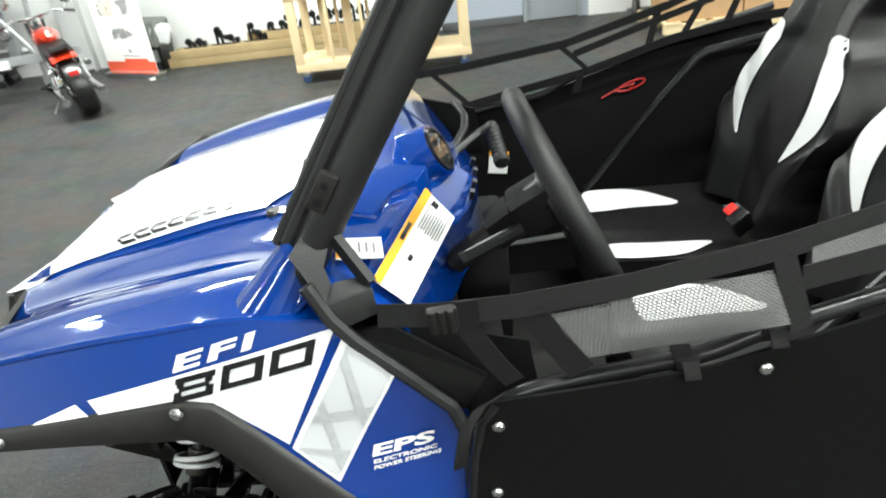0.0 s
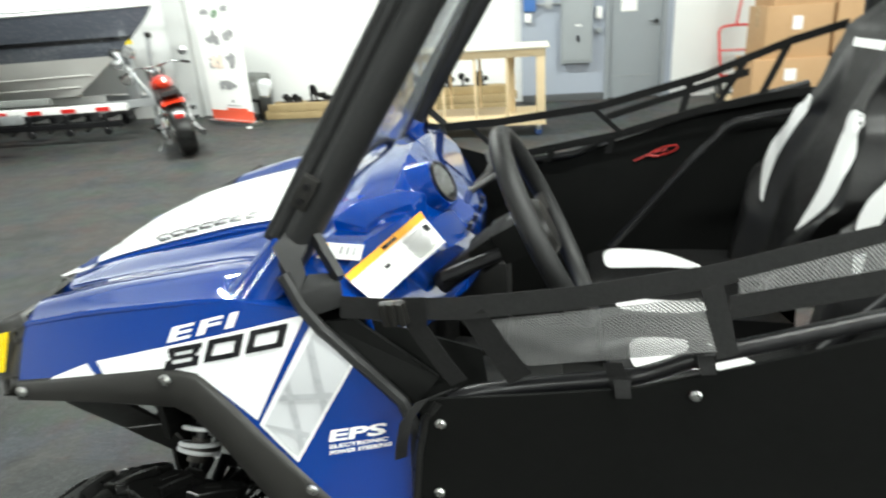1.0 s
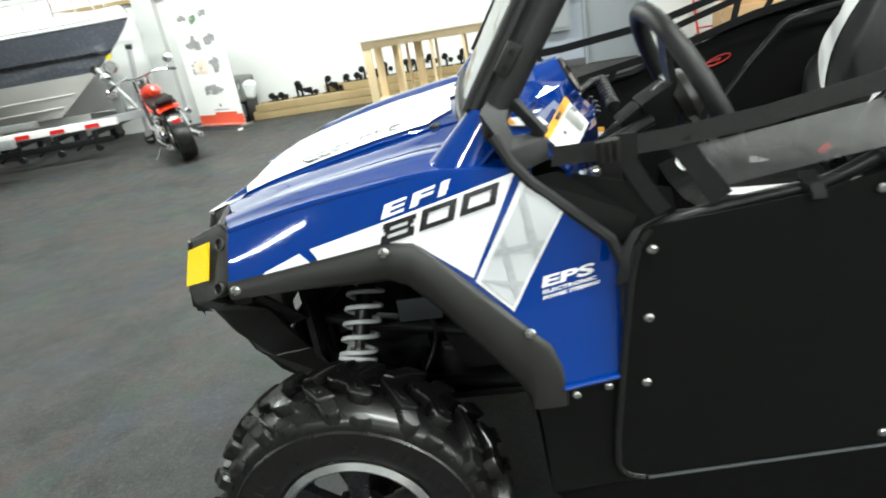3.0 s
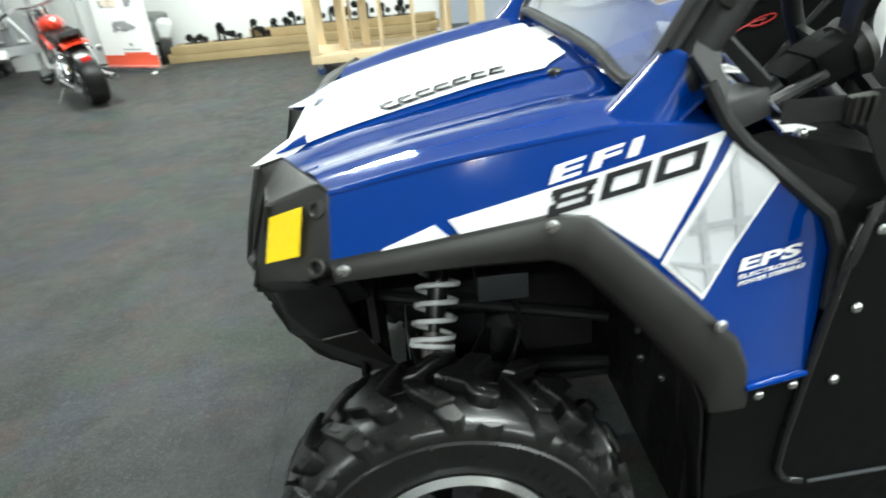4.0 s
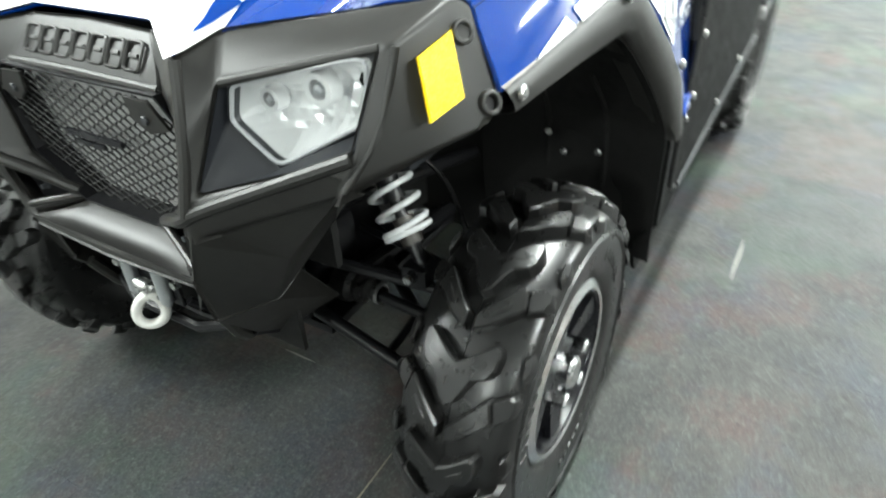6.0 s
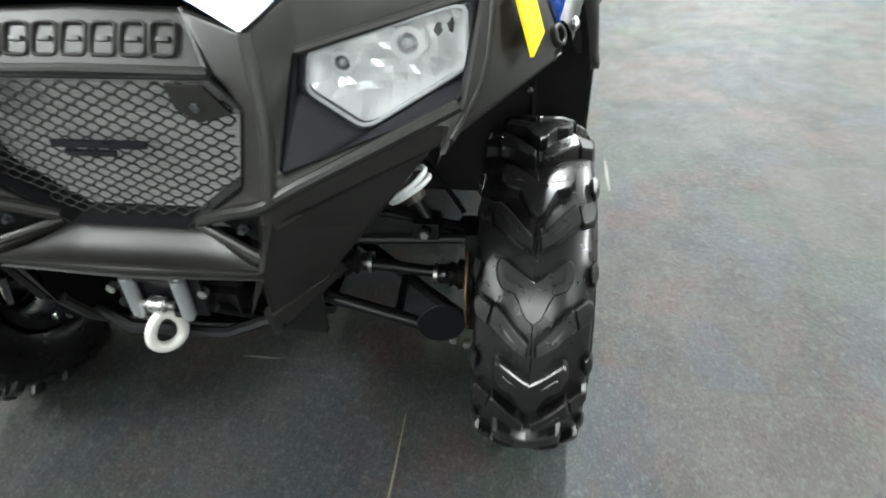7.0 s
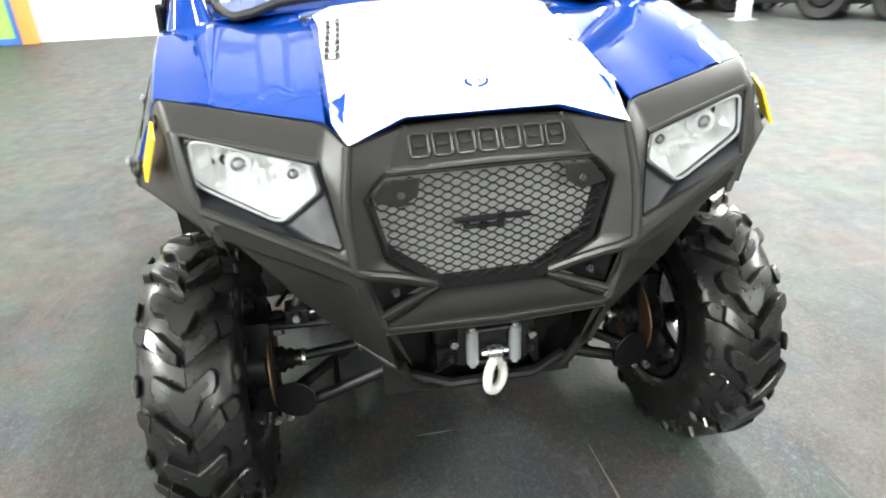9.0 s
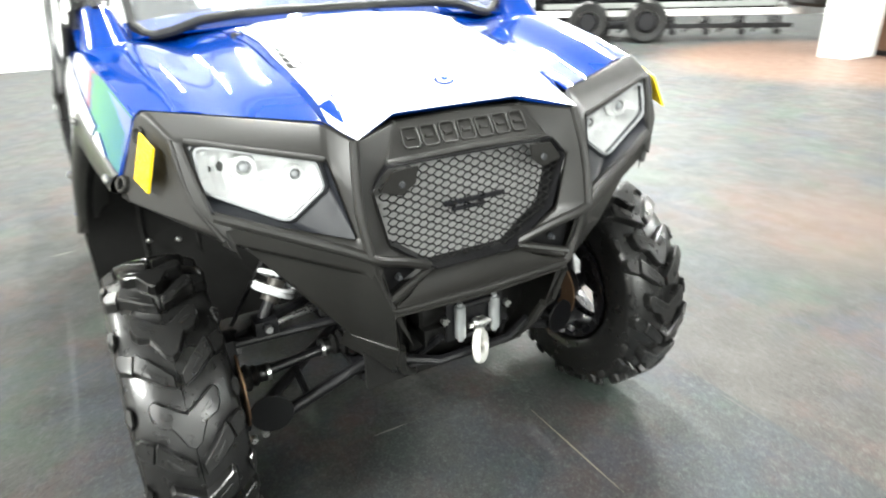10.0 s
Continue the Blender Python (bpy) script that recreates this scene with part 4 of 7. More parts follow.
top_edge = [(curve(SHOULDER, i / 12).x, curve(SHOULDER, i / 12).z) for i in range(13)]
side_poly = top_edge + [(0.312, 0.932), (0.389, 0.859), (0.378, 0.74), (0.365, 0.636), (0.269, 0.630), (0.262, 0.70), (0.16, 0.80), (0.056, 0.902), (0.0, 0.906), (-0.305, 0.852)]
bm = thicken(grid(24, 12, fender_top), 0.004)
add(bm, surf_patch(side_poly, 0.0, 0.006))
fender_l = part("front_fender", bm.copy(), BLUE, car, "glossy metallic blue plastic fender", 28)
fender_r = part("front_fender", mirrored(bm), BLUE, car, "glossy metallic blue plastic fender", 28)
bm.free()
pair("shoulder_bead", rail([curve(SHOULDER, k / 24) + Vector((0, 0.003, -0.003)) for k in range(25)], 0.0065, 10), BLUE, fender_l)
# rolled lower lip and rear flange of the panel
pair("panel_flange", rail([(0.27, ys(0.27, 0.634) - 0.004, 0.631), (0.365, ys(0.365, 0.638) - 0.004, 0.637)], 0.005, 8), BLUE, fender_l)
for p in [(0.29, 0.617), (0.345, 0.622)]:
    pair("panel_bolt", disc(0.007, 0.006, pose(p[0], ys(*p) - 0.006, p[1]), 12, 0.002), STEEL, car)

# decals of the side
W_MAIN = [(-0.135, 0.908), (0.232, 1.001), (0.143, 0.838), (0.058, 0.902), (0.0, 0.905), (-0.118, 0.884)]
W_SEG = [(-0.242, 0.862), (-0.226, 0.874), (-0.155, 0.902), (-0.133, 0.882)]
G_MAIN = [(0.247, 0.982), (0.296, 0.934), (0.203, 0.786), (0.155, 0.833)]
W_FRAME = [(0.241, 0.990), (0.303, 0.936), (0.203, 0.775), (0.146, 0.832)]
for poly, off, mat_, nm in ((W_MAIN, 0.0025, WHITE, "white_decal"), (W_SEG, 0.0025, WHITE, "white_decal"), (W_FRAME, 0.0025, WHITE, "white_decal"), (G_MAIN, 0.0045, GREY, "grey_decal")):
    b = surf_patch(poly, off)
    part(nm, b.copy(), mat_, fender_l)
    part(nm, mirrored(b), mat_, fender_r)
    b.free()
for a0, a1, aw in ((0.06, 0.42, 0.10), (0.66, 0.30, 0.07), (0.50, 0.86, 0.09), (0.98, 0.74, 0.06)):
    q = [(0.247 - 0.092 * a + 0.049 * b, 0.982 - 0.149 * a - 0.048 * b) for a, b in ((a0, 0.02), (a1, 0.98), (min(1, a1 + aw), 0.98), (min(1, a0 + aw), 0.02))]
    part("decal_shading", surf_patch(q, 0.0062), DGREY, fender_l)

def on_side(bm, x0, z0, sx, sz, shear, rise, off):
    """Lays lettering (u, v) on the fender."""
    bmesh.ops.triangulate(bm, faces=bm.faces[:])
    for v in bm.verts:
        u, w = v.co.x, v.co.y
        x, z = x0 + u * sx + w * shear, z0 + w * sz + u * rise
        v.co = (x, ys(x, z) - off, z)
    return bm


def strokes(rects):
    bm = bmesh.new()
    for a, b, c, d in rects:
        bm.faces.new([bm.verts.new(p) for p in ((a, b, 0), (c, b, 0), (c, d, 0), (a, d, 0))])
    bmesh.ops.subdivide_edges(bm, edges=bm.edges[:], cuts=2, use_grid_fill=True)
    return bm


ZERO = [(0, 0, 1, .24), (0, .76, 1, 1), (0, .24, .2, .76), (.8, .24, 1, .76)]
EIGHT = ZERO[:2] + [(0.12, .42, .88, .60), (0, .24, .2, .44), (.8, .24, 1, .44), (.06, .58, .24, .76), (.76, .58, .94, .76)]
for k, d in enumerate((EIGHT, ZERO, ZERO)):
    part("numeral", on_side(strokes(d), -0.006 + k * 0.0705, 0.9065 + k * 0.0176, 0.060, 0.034, 0.011, 0.0138, 0.0048), INK, fender_l, "black number on white decal")
for word, x0, z0, sx, sz, shear, rise, off in (("EFI", -0.002, 0.9475, 0.088, 0.031, 0.014, 0.0235, 0.0035), ("EPS", 0.250, 0.8095, 0.060, 0.025, 0.007, 0.0095, 0.0035),
                                              ("ELECTRONIC", 0.252, 0.7985, 0.0150, 0.0085, 0.002, 0.0024, 0.0035), ("POWER STEERING", 0.252, 0.789, 0.0115, 0.0085, 0.002, 0.0019, 0.0035)):
    part("lettering", on_side(text_mesh(word, 1.18 if word == "EFI" else 1.0), x0, z0, sx, sz, shear, rise, off), WHITE, fender_l, "white lettering")

# ---- bonnet ----
CENTRE = [(-0.408, 0.912), (-0.367, 0.947), (-0.29, 0.975), (-0.2, 0.998), (-0.05, 1.028), (0.10, 1.045), (0.17, 1.052)]


def centre_z(x):
    for (x0, z0), (x1, z1) in zip(CENTRE, CENTRE[1:]):
        if x <= x1:
            f = max(0, (x - x0) / (x1 - x0))
            return z0 + (z1 - z0) * f
    return CENTRE[-1][1]


def hood_at(u, w, lift=0.0):
    """u: 0 front .. 1 rear; w: -1 .. 1 across."""
    e = curve(SEAM, u)
    s = abs(w)
    fx = -0.408 if s < 0.52 else -0.408 - (s - 0.52) / 0.36 * 0.061 if s < 0.88 else -0.469 + (s - 0.88) / 0.12 * 0.057
    x = fx + (0.168 - fx) * u
    y = w * -e.y
    zc, ze = centre_z(x), e.z
    z = ze + (zc - ze) * (1 - s ** 2.6)
    if u < 0.12:
        z -= max(0, (s - 0.5)) * 0.05 * (1 - u / 0.12)
    return Vector((x, y, z + 0.002 + lift))


bonnet = part("bonnet", thicken(grid(36, 24, lambda u, v: hood_at(u, 2 * v - 1)), 0.004), BLUE, car, "blue bonnet under a large white decal", 40)


def hood_decal(poly, lift, step=0.02):
    bm = flat_poly(poly, step)
    for v in bm.verts:
        v.co = hood_at(v.co.x, v.co.z, lift)
    return bm


part("white_decal", hood_decal([(-0.014, -0.88), (-0.014, 0.88), (0.06, 0.955), (0.16, 0.955), (0.5, 0.96), (0.84, 0.94), (0.92, 0.74), (0.90, 0.30), (0.94, 0.24), (0.94, -0.24), (0.90, -0.30), (0.92, -0.74), (0.84, -0.94), (0.5, -0.96), (0.16, -0.955), (0.06, -0.955)], 0.0042), WHITE, bonnet, sharp=60)
# the maker's name becomes plain bars along both edges of the bonnet
for s in (-1, 1):
    for k in range(7):
        a = 0.375 + k * 0.0535
        o = 0.855 - 0.010 * k
        bars = [(0, o - 0.020, 0.042, o + 0.014), (0.006, o + 0.058, 0.048, o + 0.092), (0.002, o - 0.020, 0.012, o + 0.092)]
        for u0, w0, u1, w1 in bars:
            part("dark_bar", hood_decal([(a + u0, s * w0), (a + u1, s * w0), (a + u1, s * w1), (a + u0, s * w1)], 0.0068), INK, bonnet)
    part("blue_triangle", hood_decal([(0.055, s * 0.885), (0.185, s * 0.835), (0.11, s * 0.965)], 0.0068), BLUE, bonnet)
    part("thin_line", hood_decal([(0.745, s * 0.90), (0.80, s * 0.78), (0.76, s * 0.70), (0.763, s * 0.70), (0.804, s * 0.78), (0.749, s * 0.90)], 0.0066), PRINT, bonnet)
    part("thin_line", hood_decal([(0.20, s * 0.70), (0.26, s * 0.84), (0.263, s * 0.84), (0.203, s * 0.70)], 0.0066), PRINT, bonnet)
    part("bonnet_button", disc(0.014, 0.018, pose(0.086, s * 0.272, 1.022, 90), 14, 0.004), PLASTIC, bonnet)
# oval badge in front
def badge_oval(ry, rx, lift, n=28):
    return thicken(hood_decal([(0.075 + rx * math.sin(2 * math.pi * k / n), ry * math.cos(2 * math.pi * k / n)) for k in range(n)], lift, 0.5), 0.0008)


badge = part("oval_badge", badge_oval(0.085, 0.020, 0.0056), BLUE, bonnet, "small blue oval badge")
part("badge_centre", badge_oval(0.060, 0.013, 0.0064), WHITE, badge)
part("badge_star", badge_oval(0.030, 0.008, 0.0072, 8), BLUE, badge)

# ---- wheel-arch flares and inner liners ----
F_OUT = [(-0.305, 0.858), (-0.15, 0.886), (0.0, 0.913), (0.052, 0.909), (0.10, 0.866), (0.18, 0.790), (0.258, 0.712), (0.274, 0.67), (0.277, 0.612), (0.275, 0.598)]
F_IN = [(-0.30, 0.825), (-0.15, 0.838), (0.0, 0.842), (0.030, 0.832), (0.075, 0.79), (0.14, 0.715), (0.20, 0.640), (0.213, 0.620), (0.217, 0.606), (0.216, 0.598)]
L_IN = F_IN[:7] + [(0.216, 0.60), (0.222, 0.54), (0.226, 0.46), (0.242, 0.34), (0.262, 0.29)]
bm = bmesh.new()
rows = []
for q_, ((xo, zo), (xi, zi)) in enumerate(zip(F_OUT, F_IN)):
    yo = ys(xo, max(zo, 0.6))
    proud = (1, 1, 1, 1, 1, 1, 0.9, 0.7, 0.45, 0.3)[min(q_, 9)]
    prof = [(0.0, 0.004), (0.04, -0.004), (0.15, -0.009), (0.5, -0.016), (0.85, -0.018), (1.0, -0.008), (1.02, 0.02), (0.95, 0.05)]
    rows.append([bm.verts.new((xo + (xi - xo) * f, yo + (dy * proud if dy < 0 else dy), zo + (zi - zo) * f)) for f, dy in prof])
for a, b2 in zip(rows, rows[1:]):
    for j in range(len(a) - 1):
        bm.faces.new((a[j], a[j + 1], b2[j + 1], b2[j]))
flare = pair("arch_flare", bm, PLASTIC, car, "matt black moulded fender flare", 50)
for x, z in ((-0.287, 0.848), (0.0, 0.897), (0.225, 0.739)):
    for s, o in ((1, flare[0]), (-1, flare[1])):
        y = s * (ys(x, z) - 0.012)
        part("flare_bolt", add(disc(0.0095, 0.006, pose(x, y, z), 16, 0.002), disc(0.0055, 0.010, pose(x, y, z), 6)), STEEL, o)


def liner(u, v):
    k = u * (len(L_IN) - 1)
    i = min(int(k), len(L_IN) - 2)
    x = L_IN[i][0] + (L_IN[i + 1][0] - L_IN[i][0]) * (k - i)
    z = L_IN[i][1] + (L_IN[i + 1][1] - L_IN[i][1]) * (k - i)
    y0 = ys(x, max(z, 0.6)) + 0.02
    dent = 0.02 * math.sin(math.pi * v)
    return (x + dent * min(1, u * 2), y0 + (-0.27 - y0) * v, z + dent * (1 - u))


pair("arch_liner", thicken(grid(20, 8, liner), 0.004), LINER, car, "black inner wheel-arch liner", 50)
for v_ in (0.30, 0.62):
    pair("liner_rib", rail([Vector(liner(0.45 + 0.055 * i, v_)) + Vector((-0.004, 0, 0)) for i in range(11)], 0.006, 8), LINER, car)
inner = [(-0.33, 0.84), (0.03, 0.83), (0.21, 0.62), (0.21, 0.33), (0.05, 0.33), (-0.02, 0.50), (-0.16, 0.53), (-0.29, 0.47)]
bm = flat_poly(inner, 0.5)
for v in bm.verts:
    v.co.y = -0.12
pair("inner_wall", thicken(bm, 0.006), LINER, car)
for x, y, z in ((0.212, -0.537, 0.551), (0.20, -0.47, 0.545), (0.208, -0.54, 0.671), (0.206, -0.433, 0.579),):
    pair("liner_bolt", disc(0.007, 0.008, pose(x - 0.006, y, z, 0, 0, 90), 10, 0.002), STEEL, car)

# lower quarter below the blue panel, and the rocker
lower = [(0.225, 0.595), (0.272, 0.628), (0.368, 0.634), (0.352, 0.46), (0.39, 0.405), (1.42, 0.46), (1.42, 0.262), (0.42, 0.236), (0.30, 0.232), (0.236, 0.345)]
bm = flat_poly(lower, 0.2)
for v in bm.verts:
    v.co.y = min(-0.60, ys(min(v.co.x, 0.36), 0.63) + 0.006) if v.co.z > 0.4 else -0.625
pair("lower_side_panel", thicken(bm, 0.01), SHEET, car, "matt black lower side panel")
pair("panel_screw", disc(0.006, 0.006, pose(0.225, -0.655, 0.602), 10, 0.002), STEEL, car)

# ---- windscreen pillars, windscreen, cowl ----
P0, P1 = Vector((0.176, -0.545, 1.03)), Vector((0.640, -0.50, 1.74))


def pillar_at(z):
    return P0.lerp(P1, (z - P0.z) / (P1.z - P0.z))


pillar = pair("pillar", rail([P0, pillar_at(1.3), P1], 0.0255, 16), PAD, car, "black padded tubular windscreen pillar")
for s, o in ((1, pillar[0]), (-1, pillar[1])):
    off = Vector((-0.033, 0.006, 0.008))
    pts = [pillar_at(1.085 + 0.08 * i) + off for i in range(9)]
    part("edge_trim", rail([(p.x, s * p.y, p.z) for p in pts], 0.012, 10), PAD, o)
    pts = [pillar_at(1.085 + 0.0046 * i) + off + Vector((-0.015, 0.002, 0)) for i in range(141)]
    part("ribbed_trim", hose([(p.x, s * p.y, p.z) for p in pts], 0.0078, 0.0082), PAD, o, "ribbed black edge trim", 20)
    for z in (1.165, 1.46):
        p = pillar_at(z) + Vector((-0.022, -0.026, 0.004))
        d = (P1 - P0)
        m = Matrix.Translation((p.x, s * p.y, p.z)) @ pose(0, 0, 0, 0, math.degrees(math.atan2(d.x, d.z)), 0)
        c = part("pillar_clamp", box(0.024, 0.014, 0.052, m, 0.004), PLASTIC, o)
        part("clamp_screw", add(disc(0.005, 0.006, m @ pose(0, -s * 0.008, 0.012), 8), disc(0.005, 0.006, m @ pose(0, -s * 0.008, -0.012), 8)), DARK, c)
    # blue socket that the pillar stands in
    d = (P1 - P0).normalized()
    up = Vector((0, 0, 1)).rotation_difference(d).to_matrix().to_4x4()
    cone = lathe([(0.064, -0.085), (0.058, -0.055), (0.052, -0.030), (0.0465, -0.006), (0.041, 0.020), (0.0365, 0.042), (0.0345, 0.054), (0.032, 0.057), (0.028, 0.055), (0.028, -0.05)], 32, "z")
    cone.transform(Matrix.Translation((0.172, s * -0.530, 1.035)) @ (up if s > 0 else up))
    part("pillar_socket", cone, BLUE, car, "blue moulded pillar socket")


SILL = [(0.0, 0.138, 1.070), (0.15, 0.140, 1.0695), (0.25, 0.143, 1.066), (0.33, 0.147, 1.058), (0.39, 0.153, 1.039), (0.43, 0.160, 1.031), (0.452, 0.167, 1.038), (0.47, 0.176, 1.056)]


def shield(u, v):
    y = -0.47 + 0.94 * u
    x0, z0 = SILL[-1][1:]
    for (a, xa, za), (b, xb, zb) in zip(SILL, SILL[1:]):
        if abs(y) <= b:
            f = (abs(y) - a) / (b - a)
            x0, z0 = xa + (xb - xa) * f, za + (zb - za) * f
            break
    return (x0 + (0.565 - 0.03 * (1 - (y / 0.47) ** 2) - x0) * v, y, z0 + (1.70 - z0) * v)


windscreen = part("windscreen", thicken(grid(48, 4, shield), 0.004), SHIELD, car, "clear plastic windscreen with black rubber edge")
windscreen.visible_shadow = False
part("bottom_trim", rail([shield(i / 48, 0) for i in range(49)], 0.011, 10), PAD, windscreen, "black rubber edge trim")
for s in (0, 1):
    part("side_trim", rail([shield(s, i / 6) for i in range(7)], 0.010, 8), PAD, windscreen)

DASH = [(-0.585, .27, 1.035, .318, .985, .34, .90), (-0.44, .285, 1.05, .345, .985, .36, .88), (-0.31, .33, 1.05, .385, .98, .39, .86), (-0.27, .30, 1.085, .40, .97, .40, .86), (-0.20, .30, 1.10, .425, .965, .42, .85),
        (-0.10, .30, 1.115, .445, .975, .44, .85), (0.0, .29, 1.115, .45, .96, .44, .85), (0.12, .285, 1.10, .44, .95, .43, .85), (0.25, .28, 1.085, .41, .95, .40, .85), (0.42, .28, 1.06, .37, .96, .37, .86), (0.585, .27, 1.035, .318, .985, .34, .90)]
bm = bmesh.new()
rows = []
for y, xt, zt, xl, zl, xb, zb in DASH:
    rows.append([bm.verts.new(p) for p in ((0.135 + 0.04 * (abs(y) / 0.585) ** 3, y, 1.045 - 0.03 * (abs(y) / 0.585) ** 3), ((0.16 + xt) / 2, y, (1.05 + zt) / 2 + 0.008), (xt, y, zt), (xl, y, zl), (xb, y, zb))])
for a, b2 in zip(rows, rows[1:]):
    for j in range(4):
        bm.faces.new((a[j], a[j + 1], b2[j + 1], b2[j]))
dash = part("dashboard", thicken(bm, 0.005), BLUE, car, "glossy blue dashboard with round gauge and warning labels", 7)
# raised step behind the label, and the sunk switch field beside it
top_ = [(0.279, -0.405, 1.060), (0.295, -0.330, 1.064), (0.338, -0.296, 1.064), (0.358, -0.258, 1.076), (0.262, -0.262, 1.092), (0.222, -0.405, 1.076)]
b = from_faces(top_ + [(x + 0.004, y - 0.004, z - 0.045) for x, y, z in top_], [(0, 1, 2, 3, 4, 5)] + [(i, (i + 1) % 6, (i + 1) % 6 + 6, i + 6) for i in range(6)])
bmesh.ops.bevel(b, geom=b.edges[:], offset=0.0035, segments=2, affect="EDGES", profile=0.6)
part("dash_step", b, BLUE, dash, "raised blue step of the dashboard", 25)
gm = Matrix.Translation((0.375, -0.168, 1.069)) @ Matrix.Scale(1.18, 4) @ Vector((0, -1, 0)).rotation_difference(Vector((0.86, -0.16, 0.46))).to_matrix().to_4x4()
gauge = part("gauge", moved(lathe([(0.0001, -0.004), (0.031, -0.004), (0.032, -0.008), (0.0365, -0.008), (0.038, 0.002), (0.038, 0.03), (0.0001, 0.03)], 32, closed=False), gm), INK, dash, "round black instrument gauge")
part("gauge_pod", moved(lathe([(0.0385, -0.004), (0.042, -0.004), (0.045, 0.004), (0.052, 0.03), (0.060, 0.06), (0.0385, 0.06)], 36), gm), BLUE, dash, "blue moulded gauge pod")
part("gauge_glass", disc(0.031, 0.001, gm @ pose(0, -0.0066, 0), 28), LENS, gauge)
for k in range(11):
    a = radians(-130 + 26 * k)
    part("tick", box(0.0018, 0.001, 0.006, gm @ pose(0.026 * math.sin(a), -0.0047, 0.026 * math.cos(a), 0, math.degrees(a), 0)), DGREY, gauge)
part("needle", box(0.0016, 0.001, 0.030, gm @ pose(0.004, -0.0055, 0.008, 0, 35, 0)), DGREY, gauge)
for k, (x, y, z) in enumerate(((0.44, -0.19, 0.985), (0.447, -0.14, 0.985), (0.452, -0.08, 0.985), (0.452, -0.02, 0.985))):
    part("dash_switch", box(0.010, 0.020, 0.016, pose(x - 0.010, y, z, 0, 20, 0), 0.002), INK, dash)
# warning labels
Q = [Vector(p) for p in ((0.276, -0.566, 1.036), (0.343, -0.297, 1.043), (0.387, -0.300, 0.985), (0.318, -0.566, 0.992))]
n_ = (Q[1] - Q[0]).cross(Q[3] - Q[0]).normalized()
if n_.z < 0:
    n_ = -n_


def on_label(a, b, lift):
    return Q[0].lerp(Q[1], a).lerp(Q[3].lerp(Q[2], a), b) + n_ * (0.012 + lift)


def label_patch(a0, b0, a1, b1, lift):
    return thicken(from_faces([on_label(a, b, lift) for a, b in ((a0, b0), (a1, b0), (a1, b1), (a0, b1))], [(0, 1, 2, 3)]), 0.001)


warning = part("warning_label", label_patch(0, 0, 1, 1, 0), LABEL, dash, "white warning label with orange band")
part("label_band", label_patch(0, 0, 1, 0.2, 0.0015), ORANGE, warning)
part("label_word", label_patch(0.40, 0.05, 0.58, 0.15, 0.003), INK, warning)
for k in range(9):
    part("text_line", label_patch(0.60 + 0.012 * (k % 3), 0.30 + 0.07 * k, 0.90 - 0.02 * (k % 4), 0.325 + 0.07 * k, 0.0015), PRINT, warning)
part("label_picture", label_patch(0.90, 0.32, 0.96, 0.5, 0.0015), INK, warning)
part("label_picture", label_patch(0.30, 0.45, 0.35, 0.55, 0.0015), INK, warning)
small = part("small_label", box(0.064, 0.058, 0.0015, pose(0.262, -0.500, 1.056, 2, 8, 8)), LABEL, dash, "small white notice label")
part("label_band", box(0.010, 0.050, 0.0016, pose(0.236, -0.505, 1.0605, 2, 8, 8)), ORANGE, small)
for k in range(3):
    part("text_line", box(0.003, 0.028, 0.0016, pose(0.262 + 0.010 * k, -0.499, 1.0568 - 0.0014 * k, 2, 8, 8)), PRINT, small)

# bracket where the pillar, the dash and the door net meet
leg = [(0.188, -0.580, 1.095), (0.213, -0.535, 1.120), (0.240, -0.545, 1.108), (0.228, -0.578, 1.075), (0.236, -0.590, 1.055), (0.226, -0.604, 1.032)]
pair("pillar_bracket", thicken(from_faces(leg, [(0, 1, 2, 3), (0, 3, 4, 5)]), 0.010), PAD, car, "black plastic pillar bracket")
pair("bracket_strut", rail([(0.237, -0.546, 1.108), (0.284, -0.587, 1.049)], 0, flat=(0.006, 0.009)), PAD, car)
wedge = [(0.226, -0.604, 1.034), (0.287, -0.592, 1.047), (0.270, -0.570, 1.052), (0.236, -0.585, 1.056), (0.232, -0.613, 0.996), (0.290, -0.600, 1.012), (0.272, -0.572, 1.012), (0.240, -0.585, 1.006)]
b = from_faces(wedge, [(0, 1, 2, 3), (4, 5, 6, 7), (0, 1, 5, 4), (1, 2, 6, 5), (2, 3, 7, 6), (3, 0, 4, 7)])
bmesh.ops.bevel(b, geom=b.edges[:], offset=0.003, segments=2, affect="EDGES", profile=0.6)
pair("bracket_block", b, PAD, car)
pair("cab_edge_trim", rail([(0.205, -0.597, 1.06), (0.236, -0.607, 0.998), (0.312, -0.622, 0.930), (0.388, -0.640, 0.862), (0.384, -0.652, 0.74)], 0.010, 8, smooth=1), PAD, car)
pair("cab_corner", thicken(from_faces([(0.25, -0.598, 0.985), (0.30, -0.598, 0.99), (0.42, -0.613, 0.905), (0.385, -0.628, 0.865)], [(0, 1, 2, 3)]), 0.012), SHEET, car)
# Added sheet: its black stands in for the dark depth of the cab.
pair("cab_dark_filler", thicken(from_faces([(0.30, -0.578, 0.985), (0.48, -0.578, 0.93), (0.50, -0.60, 0.78), (0.37, -0.615, 0.78)], [(0, 1, 2, 3)]), 0.006), SHEET, car)

